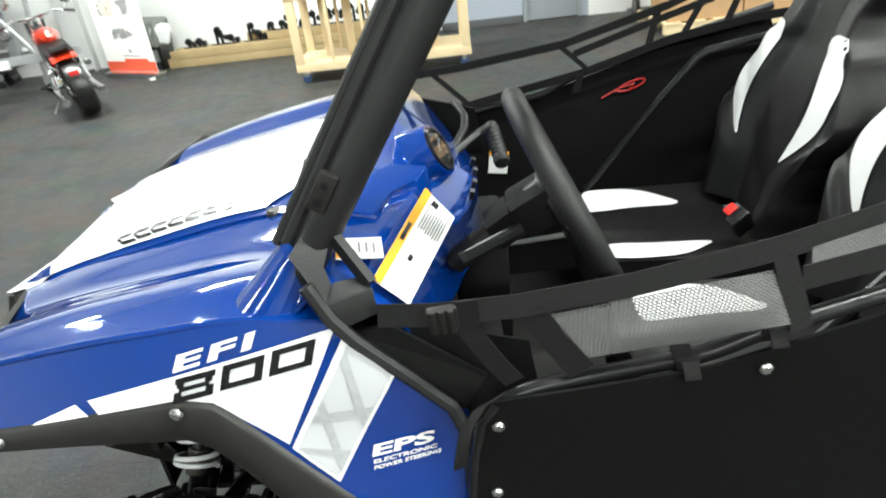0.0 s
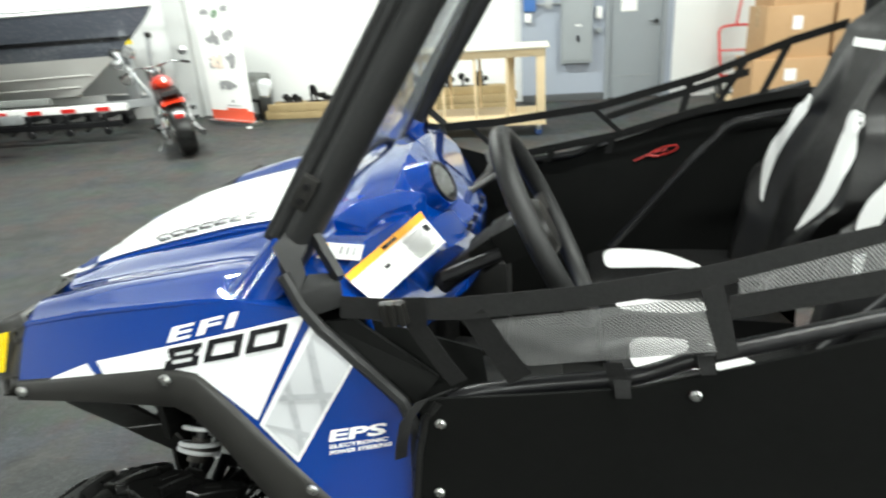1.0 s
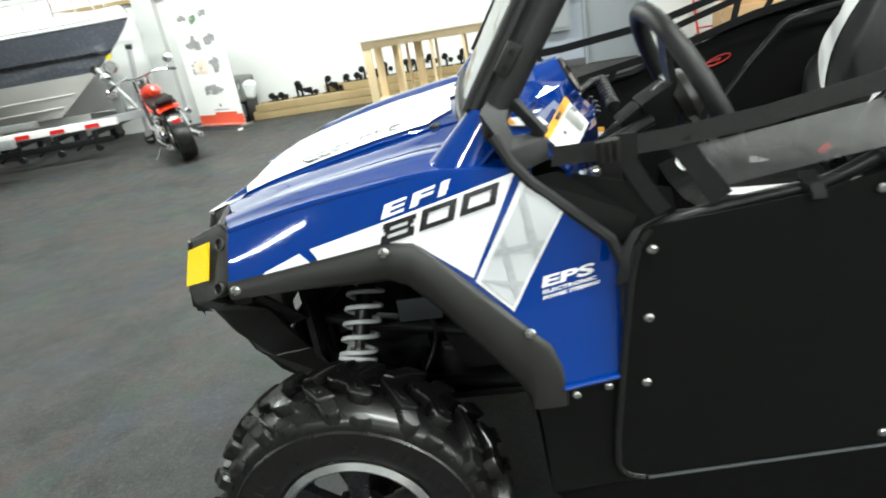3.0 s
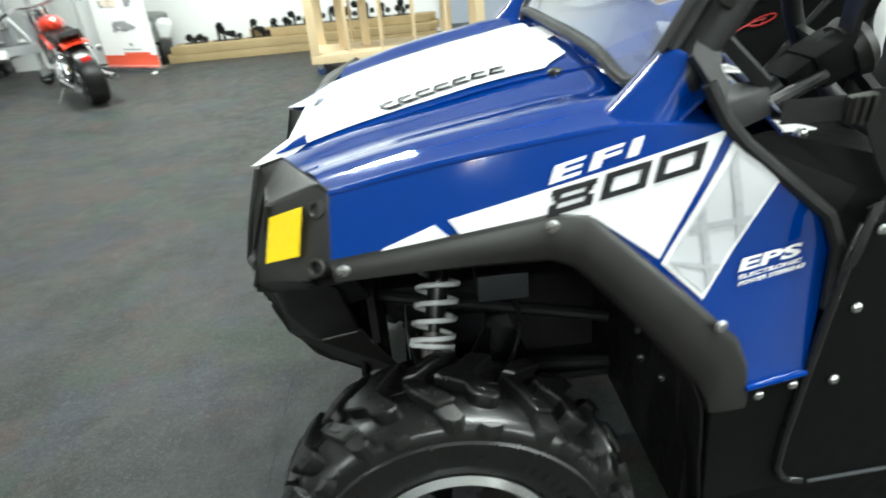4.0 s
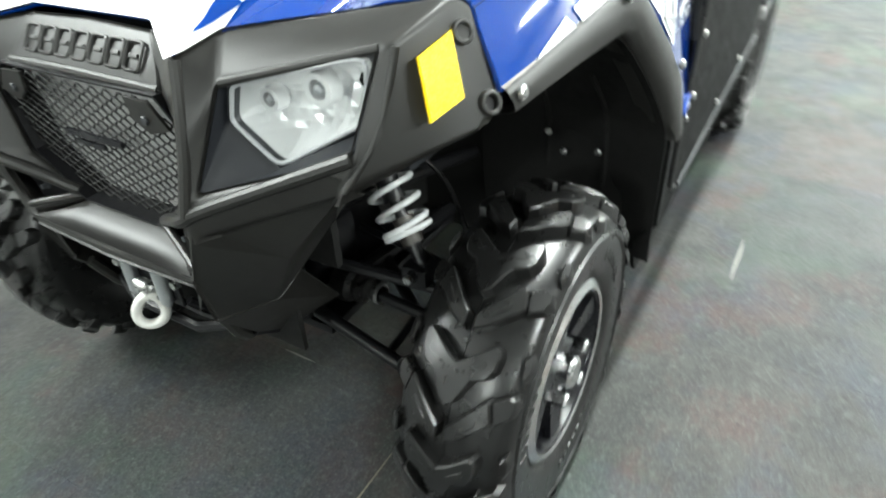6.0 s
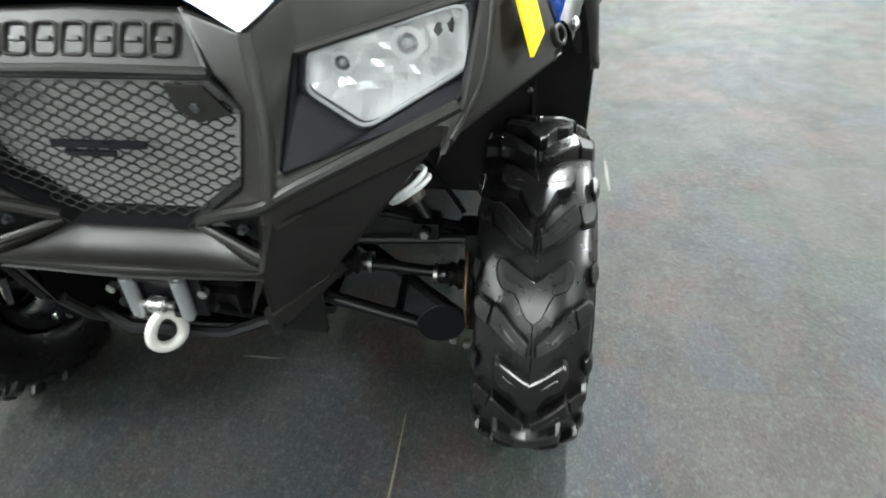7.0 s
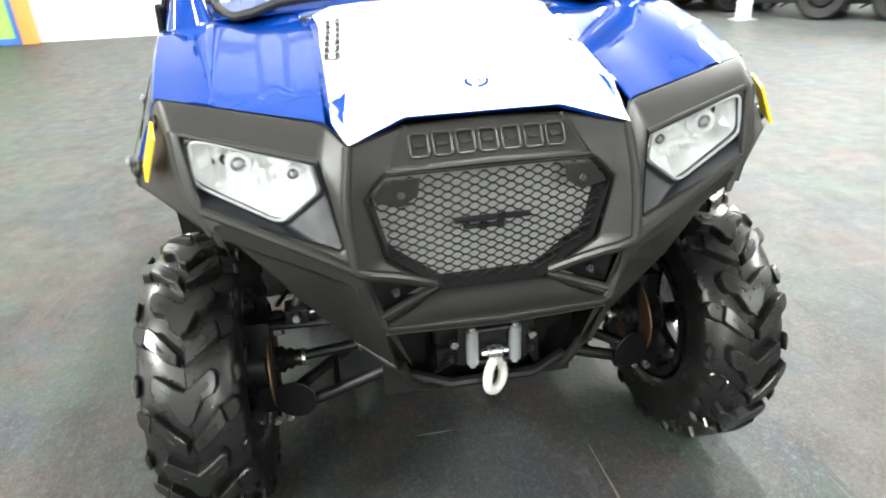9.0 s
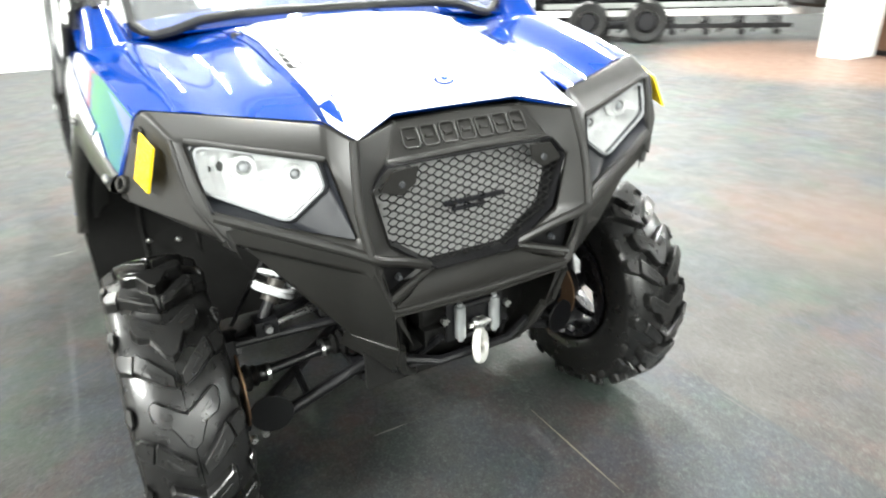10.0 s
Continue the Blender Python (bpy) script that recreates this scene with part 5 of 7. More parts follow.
# ---- black front bumper and grille surround (one side, mirrored) ----
PTS = dict(
    A=(-0.410, -0.256, 0.918), HT=(-0.469, -0.225, 0.894), PT=(-0.417, -0.131, 0.905), PC=(-0.414, 0, 0.909), PL=(-0.459, -0.166, 0.843), LC=(-0.462, 0, 0.847),
    GS=(-0.474, -0.205, 0.805), K1=(-0.498, -0.240, 0.80), O1=(-0.450, -0.272, 0.868), E=(-0.521, -0.234, 0.712), O2=(-0.503, -0.250, 0.738),
    GL=(-0.478, -0.182, 0.700), GB=(-0.458, -0.086, 0.626), F0=(-0.512, -0.214, 0.684), F1=(-0.470, -0.100, 0.636), F2=(-0.508, -0.200, 0.612),
    L=(-0.509, -0.194, 0.594), LM=(-0.512, 0, 0.590), L2=(-0.512, -0.196, 0.578), LN=(-0.514, 0, 0.572), U=(-0.487, -0.182, 0.490), UC=(-0.40, -0.10, 0.560), UM=(-0.40, 0, 0.560),
    SO=(-0.446, -0.455, 0.806), S2=(-0.428, -0.412, 0.730), B1=(-0.446, -0.335, 0.630), B3=(-0.415, -0.248, 0.508), B2=(-0.455, -0.22, 0.475), CB=(-0.325, -0.140, 0.335), CF=(-0.400, -0.155, 0.39), CE=(-0.26, -0.225, 0.40),
    BO=(-0.402, -0.474, 0.918), N1=(-0.312, -0.517, 0.956), C1=(-0.398, -0.492, 0.922), C2=(-0.458, -0.448, 0.768), CM=(-0.428, -0.484, 0.832), NT=(-0.350, -0.572, 0.828), R1=(-0.296, -0.530, 0.944), R2=(-0.303, -0.570, 0.838),
    NB=(-0.345, -0.545, 0.808), SB=(-0.436, -0.445, 0.752), E2=(-0.512, -0.238, 0.674), E3=(-0.494, -0.250, 0.676), S4=(-0.450, -0.438, 0.752), S3=(-0.434, -0.428, 0.752), W1=(-0.33, -0.215, 0.50), W2=(-0.335, -0.37, 0.70),
)
FACES = ["A HT K1 O1", "O1 K1 E O2", "HT PT PL GS", "HT GS K1", "PT PC LC PL", "K1 GS GL E", "E GL GB F1 F0", "E F0 F2 L", "F1 F2 F0", "GB F1 F2 L", "L L2 U B3 B1 E3 E2 E", "L LM LN L2",
         "A N1 C1 BO O1", "N1 R1 R2 NT C2 CM C1", "BO C1 CM C2 SO", "SO E E2 S4", "E2 E3 S3 S4", "E3 B1 S2 S3", "C2 SO S4 SB", "S4 S3 S2 SB", "C2 NT NB SB", "O2 E SO", "S2 B1 B3 W1 W2", "S2 W2 NB SB"]
names = list(PTS)
bm = bmesh.new()
bv = {n: bm.verts.new(PTS[n]) for n in names}
for f in FACES:
    if f == "F1 F2 F0":
        continue
    bm.faces.new([bv[n] for n in f.split()])
for n in names:
    if not bv[n].link_faces:
        bm.verts.remove(bv[n])
c = mirrored(bm)
add(bm, c)
bmesh.ops.remove_doubles(bm, verts=bm.verts, dist=0.0008)
thicken(bm, 0.007)
bmesh.ops.bevel(bm, geom=[e for e in bm.edges if len(e.link_faces) == 2 and e.calc_face_angle(0) > 0.3], offset=0.008, segments=3, affect="EDGES", profile=0.55)
bumper = part("bumper", bm, PLASTIC, car, "matt black moulded front bumper and grille surround", 30)


def P(n):
    return Vector(PTS[n])


def sheet(verts, d=0.005):
    return thicken(from_faces(verts, [tuple(range(len(verts)))]), d)


def rounded(pts, f):
    """A closed outline with its corners rounded off."""
    out, k = [], len(pts)
    for i in range(k):
        a, b, c = pts[i - 1], pts[i], pts[(i + 1) % k]
        p, q = b.lerp(a, f), b.lerp(c, f)
        out += [p.lerp(b, t).lerp(b.lerp(q, t), t) for t in (0, 0.33, 0.67, 1)]
    return out


# rounded beads along the ridges of the moulding
for s in (1, -1):
    for line, r in ((("SO", "E", "F1"), 0.0095), (("HT", "K1", "E"), 0.0085), (("F1", "F2"), 0.007), (("PT", "PL"), 0.006), (("O1", "BO"), 0.006), (("C1", "CM", "C2"), 0.005)):
        pts = [P(n) for n in line]
        if line[-1] == "F1":
            pts = [pts[0], pts[0].lerp(pts[1], 0.5), pts[0].lerp(pts[1], 0.93), pts[1] + Vector((0, 0.012, -0.012)), pts[1].lerp(pts[2], 0.5) + Vector((-0.004, 0, 0.004)), pts[2] + Vector((0, -0.004, 0.006))]
        part("bumper_ridge", rail([(q.x + 0.004, s * q.y, q.z - 0.003) for q in pts], r, 10, smooth=1 if len(pts) > 2 else 0), PLASTIC, bumper)
part("bumper_ridge", rail([(-0.455, -0.166, 0.842), (-0.458, 0, 0.846), (-0.455, 0.166, 0.842)], 0.007, 10), PLASTIC, bumper)
# scooped lip under the grille
def lip_at(u, v):
    w = 2 * u - 1
    back = Vector((-0.456, 0.094 * w, 0.624))
    fore = Vector((-0.511, 0.194 * w, 0.5925 + 0.002 * w * w))
    p_ = back.lerp(fore, v)
    p_.z -= 0.011 * math.sin(math.pi * v) * (1 - 0.55 * w ** 4)
    return p_


part("bumper_lip", thicken(grid(24, 10, lip_at), 0.005), PLASTIC, bumper, "scooped lip under the grille", 60)
for s in (1, -1):
    # recessed fog-lamp blank
    t = [P("F0"), P("F1"), P("F2")]
    cen = (t[0] + t[1] + t[2]) / 3
    v = [cen + (p - cen) * 1.05 + Vector((0.028, 0, 0.0)) for p in t]
    v = [Vector((p.x, s * p.y, p.z)) for p in v]
    rec = part("fog_recess", sheet(v), DARK, bumper)
    part("recess_bolt", add(disc(0.0045, 0.010, pose(-0.486, s * 0.171, 0.640, 0, 0, 90), 6), disc(0.007, 0.004, pose(-0.481, s * 0.171, 0.640, 0, 0, 90), 14)), SATIN, rec)
    # headlight housing, reflector and lens
    rim = [(-0.396, -0.462, 0.908), (-0.432, -0.286, 0.864), (-0.437, -0.277, 0.818), (-0.434, -0.342, 0.770), (-0.408, -0.466, 0.840)]
    hous = [P("BO"), P("O1"), P("O2"), P("E") + Vector((0, 0, 0.004)), P("SO") + Vector((0, 0, 0.004))]
    hous = [Vector((p.x + 0.005, s * p.y, p.z)) for p in hous]
    rim = rounded([Vector((x, s * y, z)) for x, y, z in rim], 0.15)
    hous = rounded(hous, 0.02)
    cr = sum(rim, Vector()) / len(rim)
    big = [cr + (p - cr) * 1.13 + Vector((-0.004, 0, 0)) for p in rim]
    bm = bmesh.new()
    r0, r1 = [bm.verts.new(p) for p in hous], [bm.verts.new(p) for p in big]
    nr = len(rim)
    for j in range(nr):
        bm.faces.new((r0[j], r0[(j + 1) % nr], r1[(j + 1) % nr], r1[j]))
    lamp = part("headlight_housing", thicken(bm, 0.004), HOUSING, bumper, "dark grey headlight housing")
    bm = bmesh.new()
    ri = [[bm.verts.new(p) for p in ring] for ring in (big, [p + Vector((-0.010, 0, 0)) for p in [cr + (q - cr) * 1.06 for q in rim]], rim, [p + Vector((0.02, 0, 0)) for p in rim])]
    for a, b2 in zip(ri, ri[1:]):
        for j in range(nr):
            bm.faces.new((a[j], a[(j + 1) % nr], b2[(j + 1) % nr], b2[j]))
    part("headlight_bezel", bm, SATIN, lamp)

    # reflector bowl with upright flutes
    a3 = np.array([[p.y, p.z, 1.0] for p in rim])
    ky, kz, k0 = np.linalg.lstsq(a3, np.array([p.x for p in rim]), rcond=None)[0]
    bm = flat_poly([(p.y, p.z) for p in rim], 0.009)
    for v in bm.verts:
        y, z = v.co.x, v.co.z
        near = min(abs((z - a.z) * (b2.y - a.y) - (y - a.y) * (b2.z - a.z)) / max(1e-6, math.hypot(b2.y - a.y, b2.z - a.z)) for a, b2 in zip(rim, rim[1:] + rim[:1]))
        f = min(1.0, near / 0.032)
        flute = 0.007 * f * (round(y / 0.009) % 2) * (0.55 + 0.45 * math.sin(37 * y + 5))
        v.co = Vector((ky * y + kz * z + k0 + 0.004 + 0.032 * f * (2 - f) + flute + 0.004 * f * math.sin(140 * z + 31 * y), y, z))
    refl = part("headlight_reflector", bm, REFLECTOR, lamp, "bright fluted reflector", smooth=False)
    for q, r in ((-0.028, 0.020), (0.052, 0.015)):
        bm_ = Matrix.Translation(cr + Vector((0.012, s * q, 0.016 - q * 0.3))) @ pose(0, 0, 0, 0, 0, -90)
        shroud = part("bulb_shroud", moved(lathe([(r * 0.62, -0.006), (r, -0.006), (r * 1.15, 0.012), (r * 0.8, 0.02), (r * 0.55, 0.012)], 24), bm_), REFLECTOR, refl)
        part("bulb", moved(lathe([(0.0005, -0.008), (r * 0.3, -0.006), (r * 0.42, 0.0), (r * 0.42, 0.016), (0.0005, 0.016)], 16, closed=False), bm_), LENSRIM, shroud, "grey bulb cap")
    ln = part("headlight_lens", sheet([p + Vector((-0.008, 0, 0)) for p in [cr + (q - cr) * 1.0 for q in rim]], 0.004), LENS, lamp, "clear headlight lens")
    ln.visible_shadow = False
    frame_pts = [cr + (q - cr) * 0.99 + Vector((-0.010, 0, 0)) for q in rim]
    part("lens_edge", rail(frame_pts, 0.0028, 8, closed=True), LENSRIM, lamp, "pale bevelled edge of the lens")
    # amber side reflector in its raised frame
    yl = [Vector((-0.389, s * 0.513, 0.908)), Vector((-0.403, s * 0.534, 0.845)), Vector((-0.352, s * 0.546, 0.857)), Vector((-0.339, s * 0.524, 0.924))]
    n_ = (yl[1] - yl[0]).cross(yl[2] - yl[0]).normalized()
    if n_.y * s < 0:
        n_ = -n_
    part("side_reflector", sheet([p + n_ * 0.001 for p in yl], 0.004), AMBER, bumper, "amber side reflector")
    for x, y, z in ((-0.319, 0.530, 0.919), (-0.327, 0.569, 0.847)):
        turn = Matrix.Translation((x, s * y, z)) @ Vector((0, -1, 0)).rotation_difference(Vector((-0.409, s * 0.825, 0.39))).to_matrix().to_4x4()
        r = lathe([(0.0085, 0.012), (0.0085, -0.0015), (0.0100, -0.0032), (0.0125, -0.0032), (0.0140, -0.0015), (0.0150, 0.012)], 22)
        ring = part("bumper_fixing", moved(r, turn), PLASTIC, bumper)
        part("fixing_screw", disc(0.0088, 0.004, turn @ pose(0, 0.007, 0), 14), INK, ring)
# grille: wavy expanded metal in front of a radiator
OPEN = [(-0.196, 0.805), (-0.165, 0.838), (0.165, 0.838), (0.196, 0.805), (0.172, 0.700), (0.082, 0.632), (-0.082, 0.632), (-0.172, 0.700)]


def inside(y, z):
    ok = False
    for (y0, z0), (y1, z1) in zip(OPEN, OPEN[1:] + OPEN[:1]):
        if (z0 > z) != (z1 > z) and y < y0 + (z - z0) * (y1 - y0) / (z1 - z0):
            ok = not ok
    return ok


bm = bmesh.new()
pitch, rowh = 0.030, 0.0076
for r in range(28):
    z0 = 0.634 + r * rowh
    pts = []
    for k in range(-40, 41):
        y = (k // 2) * pitch / 2 + (0.0038 if k % 2 else -0.0038)
        z = z0 + (0.42 if (k // 2 + r) % 2 else -0.42) * rowh
        if inside(y, z):
            pts.append(Vector((-0.452 - 0.02 * (z - 0.63) / 0.2, y, z)))
        else:
            if len(pts) > 1:
                add(bm, rail(pts, 0.0016, 4))
            pts = []
    if len(pts) > 1:
        add(bm, rail(pts, 0.0016, 4))
grille = part("grille_mesh", bm, LINER, bumper, "black expanded mesh grille")
part("grille_badge", box(0.006, 0.13, 0.010, pose(-0.468, 0, 0.752, 0, -5, 0), 0.002), INK, grille)
part("grille_badge", box(0.006, 0.07, 0.008, pose(-0.468, 0.015, 0.739, 0, -5, 0), 0.002), INK, grille)
for s in (-1, 1):
    tab = part("grille_tab", sheet([(-0.471, s * 0.192, 0.800), (-0.473, s * 0.165, 0.834), (-0.473, s * 0.118, 0.836), (-0.472, s * 0.124, 0.806), (-0.470, s * 0.150, 0.788)], 0.005), PLASTIC, grille)
    part("tab_bolt", disc(0.0065, 0.010, pose(-0.475, s * 0.150, 0.808, 0, 0, 90), 6, 0.001), SATIN, tab)
radiator = part("radiator", boxat(-0.423, -0.20, 0.60, -0.375, 0.20, 0.84), material("radiator_fins", (0.46, 0.46, 0.455), 0.45, vary=0.2, scale=40), car, "grey radiator core behind the grille")
for k in range(40):
    part("radiator_fin", boxat(-0.4255, -0.19, 0.612 + k * 0.0056, -0.424, 0.19, 0.6150 + k * 0.0056), radiator.data.materials[0], radiator)
part("grille_shroud", thicken(from_faces([(-0.472, y * 1.05, 0.735 + (z - 0.735) * 1.04) for y, z in OPEN] + [(-0.385, y, z) for y, z in OPEN], [(i, (i + 1) % 8, (i + 1) % 8 + 8, i + 8) for i in range(8)]), 0.003), DARK, bumper)
# the raised maker's name on the plate becomes a row of plain outlined blocks
for k in range(7):
    m = Matrix.Translation((-0.4405, -0.1125 + k * 0.0375, 0.8757)) @ pose(0, 0, 0, 0, 34, 0)
    edge = rounded([m @ Vector((-0.001, y, z)) for y, z in ((-0.0155, -0.019), (0.0155, -0.019), (0.0155, 0.019), (-0.0155, 0.019))], 0.22)
    block = part("raised_outline", rail(edge, 0.0024, 8, closed=True), PLASTIC, bumper)
    part("raised_bar", box(0.004, 0.017, 0.006, m @ pose(-0.0005, 0, 0.0), 0.0015), PLASTIC, block)
# chin, skid plate and winch
bm = from_faces([P("U"), P("B3"), P("W1"), P("CE"), P("CB"), P("CF")], [(0, 1, 2, 3, 4, 5)])
pair("chin_side", thicken(bm, 0.006), PLASTIC, car, "black chin plate")
bm = from_faces([P("L2"), P("U"), P("CF"), P("CB"), (-0.325, 0, 0.332), (-0.40, 0, 0.378), (-0.47, 0, 0.46)], [(2, 3, 4, 5)])
c = mirrored(bm)
add(bm, c)
for v in [v for v in bm.verts if not v.link_faces]:
    bm.verts.remove(v)
bmesh.ops.remove_doubles(bm, verts=bm.verts, dist=0.0008)
part("skid_plate", thicken(bm, 0.006), DARK, car)
pair("chin_bar", rail([P("U") + Vector((0.02, 0.012, -0.01)), (-0.43, -0.155, 0.405), (-0.36, -0.10, 0.342)], 0.010, 8, smooth=1), PLASTIC, car)
for s in (-1, 1):
    part("bumper_tube", rail([(-0.43, s * 0.15, 0.43), (-0.455, s * 0.08, 0.415), (-0.455, 0, 0.415)], 0.010, 8), DARK, car)
    part("bumper_tube", rail([(-0.455, s * 0.075, 0.47), (-0.36, s * 0.125, 0.36)], 0.008, 8), DARK, car)
part("winch_body", add(disc(0.045, 0.20, pose(-0.37, 0.0, 0.49), 20, 0.006), boxat(-0.43, -0.10, 0.435, -0.34, 0.10, 0.475, 0.004)), LINER, car, "black winch drum")
# Added black sheet stands in for the darkness behind the winch.
part("nose_dark_filler", boxat(-0.345, -0.20, 0.32, -0.335, 0.20, 0.60), LINER, car)
fair = part("fairlead", boxat(-0.462, -0.066, 0.456, -0.456, 0.066, 0.540, 0.003), DARK, car, "black fairlead plate with galvanised rollers")
for s in (-1, 1):
    part("upright_roller", add(disc(0.0115, 0.072, pose(-0.471, s * 0.040, 0.500, 90), 16, 0.002), disc(0.006, 0.086, pose(-0.471, s * 0.040, 0.500, 90), 10)), GALV, fair)
for s in (-1, 1):
    part("fairlead_roller", disc(0.0065, 0.07, pose(-0.468, 0, 0.498 + s * 0.034, 0, 0, 0), 12), DARK, fair)
    part("fairlead_bolt", disc(0.008, 0.012, pose(-0.468, s * 0.073, 0.51, 0, 0, 90), 6), STEEL, fair)
hk = [(-0.482 + 0.006 * math.cos(radians(a)), 0.0240 * math.sin(radians(a)) * (1.0 - 0.18 * math.cos(radians(a))), 0.441 + 0.028 * math.cos(radians(a))) for a in range(0, 360, 15)]
hk = [(x - 0.64 * y, 0.77 * y, z) for x, y, z in hk]
hook = part("winch_hook", add(rail(hk, 0.0090, 12, closed=True), rail([(-0.478, 0, 0.500), (-0.477, 0, 0.468)], 0.008, 10)), material("cast_hook", (0.74, 0.73, 0.69), 0.4, metal=0.25, vary=0.1, scale=30), car, "pale cast steel winch hook")
part("hook_latch", rail([(-0.480, 0.008, 0.466), (-0.482, 0.018, 0.440)], 0.003, 6), STEEL, hook)
part("hook_shackle", add(disc(0.012, 0.03, pose(-0.478, 0, 0.490), 14, 0.003), disc(0.006, 0.05, pose(-0.478, 0, 0.49), 8)), STEEL, hook)

# ---- front suspension ----
for s in (1, -1):
    def Y(p, s=s):
        return [(x, s * y, z) for x, y, z in p]
    arm = part("lower_arm", add(add(rail(Y([(-0.25, -0.13, 0.335), (-0.245, -0.40, 0.245)]), 0.0135, 12), rail(Y([(-0.02, -0.15, 0.315), (-0.20, -0.42, 0.245)]), 0.0135, 12)), rail(Y([(-0.235, -0.30, 0.26), (-0.12, -0.30, 0.28)]), 0.009, 8)), DARK, car, "black tubular suspension arm")
    part("arm_guard", disc(0.047, 0.006, pose(-0.257, s * -0.392, 0.276, 0, 0, 90 + s * 12), 26, 0.002), DARK, arm)
    for x, y in ((-0.231, 0.411), (-0.240, 0.438)):
        part("arm_bolt", disc(0.008, 0.016, pose(x - 0.012, -s * y, 0.221, 0, 0, 90), 6, 0.001), STEEL, arm)
    up = part("upper_arm", add(rail(Y([(-0.22, -0.16, 0.435), (-0.19, -0.43, 0.43)]), 0.011, 10), rail(Y([(-0.05, -0.17, 0.435), (-0.17, -0.43, 0.43)]), 0.011, 10)), DARK, car)
    part("shock_mount", add(box(0.05, 0.05, 0.035, pose(-0.195, s * -0.365, 0.460), 0.006), disc(0.011, 0.06, pose(-0.20, s * -0.365, 0.466, 0, 0, 90), 6)), DARK, up)
    part("mount_bolt", disc(0.009, 0.01, pose(-0.235, s * -0.365, 0.466, 0, 0, 90), 6, 0.001), STEEL, up)
    ax = part("half_shaft", rail(Y([(-0.16, -0.12, 0.345), (-0.162, -0.46, 0.315)]), 0.012, 12), DARK, car)
    for y, z in ((0.19, 0.338), (0.42, 0.319)):
        b = lathe([(0.016, -0.05), (0.020, -0.04), (0.018, -0.03), (0.026, -0.022), (0.022, -0.012), (0.032, -0.004), (0.028, 0.006), (0.038, 0.016), (0.038, 0.05), (0.012, 0.05)], 18)
        b.transform(pose(-0.16, -s * y, z) @ Matrix.Diagonal((1, -s if y > 0.3 else s, 1, 1)))
        part("boot", b, RUBBER, ax)
        part("boot_clamp", lathe([(0.019, -0.004), (0.0215, -0.004), (0.0215, 0.004), (0.019, 0.004)], 16), STEEL, ax).matrix_basis = pose(-0.16, -s * (y - 0.05 if y > 0.3 else y + 0.05), z)
    t0, t1 = Vector((-0.120, s * -0.180, 0.765)), Vector((-0.190, s * -0.366, 0.472))
    shock = part("shock_absorber", add(rail([t0, t0.lerp(t1, 0.66)], 0.021, 14), rail([t0.lerp(t1, 0.5), t1], 0.012, 12)), DARK, car, "black shock absorber with silver coil spring")
    d = (t1 - t0).normalized()
    e1 = d.cross(Vector((0, 1, 0))).normalized()
    e2 = d.cross(e1)
    coil = []
    for i in range(9 * 14 + 1):
        a = 2 * math.pi * i / 14
        f = i / 126
        f = f * 0.95 if f < 0.83 else 0.7885 + (f - 0.83) * 0.22
        coil.append(t0 + d * (0.02 + f * 0.335) + (e1 * math.cos(a) + e2 * math.sin(a)) * 0.041)
    part("coil_spring", rail(coil, 0.0055, 8), SILVER, shock, "silver coil spring")
    part("spring_seat", add(disc(0.043, 0.007, Matrix.Translation(t0 + d * 0.284) @ Vector((0, 1, 0)).rotation_difference(d).to_matrix().to_4x4(), 20), disc(0.020, 0.05, Matrix.Translation(t0 + d * 0.29) @ Vector((0, 1, 0)).rotation_difference(d).to_matrix().to_4x4(), 16)), material("brass_collar", (0.05, 0.045, 0.04), 0.4, metal=0.4) if s > 0 else bpy.data.materials["brass_collar"], shock)
    kn = part("steering_knuckle", add(box(0.06, 0.05, 0.24, pose(-0.165, s * -0.455, 0.32), 0.01), disc(0.055, 0.05, pose(-0.162, s * -0.47, 0.314), 18, 0.006)), DARK, car)
    br = part("brake_disc", lathe([(0.045, -0.002), (0.098, -0.002), (0.098, 0.002), (0.045, 0.002)], 32), RUST, kn, "rusty steel brake disc")
    br.matrix_basis = pose(-0.162, s * -0.437, 0.314)
    part("brake_caliper", box(0.06, 0.05, 0.06, pose(-0.09, s * -0.437, 0.375, 0, 30, 0), 0.008), DARK, kn)
    part("tie_rod", rail(Y([(-0.05, -0.12, 0.40), (-0.075, -0.44, 0.375)]), 0.008, 8), STEEL if s < 0 else DARK, car)
    part("brake_hose", rail(Y([(0.0, -0.24, 0.58), (0.01, -0.30, 0.53), (-0.03, -0.36, 0.47), (-0.09, -0.42, 0.42)]), 0.005, 6, smooth=2), RUBBER, car)
    part("battery_box", box(0.105, 0.10, 0.06, pose(-0.022, s * -0.225, 0.605), 0.008), SATIN, car, "dark grey plastic box under the fender")
    part("frame_rail", rail(Y([(-0.29, -0.16, 0.35), (-0.29, -0.16, 0.60), (-0.10, -0.22, 0.78)]), 0.016, 10), DARK, car)
    part("frame_rail", rail(Y([(-0.24, -0.13, 0.325), (0.6, -0.2, 0.30)]), 0.018, 10), DARK, car)
    part("frame_rail", rail(Y([(-0.30, -0.17, 0.56), (0.2, -0.26, 0.50)]), 0.014, 10), DARK, car)
part("gear_case", add(box(0.20, 0.20, 0.16, pose(-0.14, 0, 0.36), 0.03), box(0.5, 0.36, 0.02, pose(0.0, 0, 0.285), 0.004)), DARK, car)
part("front_bulkhead", boxat(-0.30, -0.27, 0.50, -0.285, 0.27, 0.90), LINER, car)
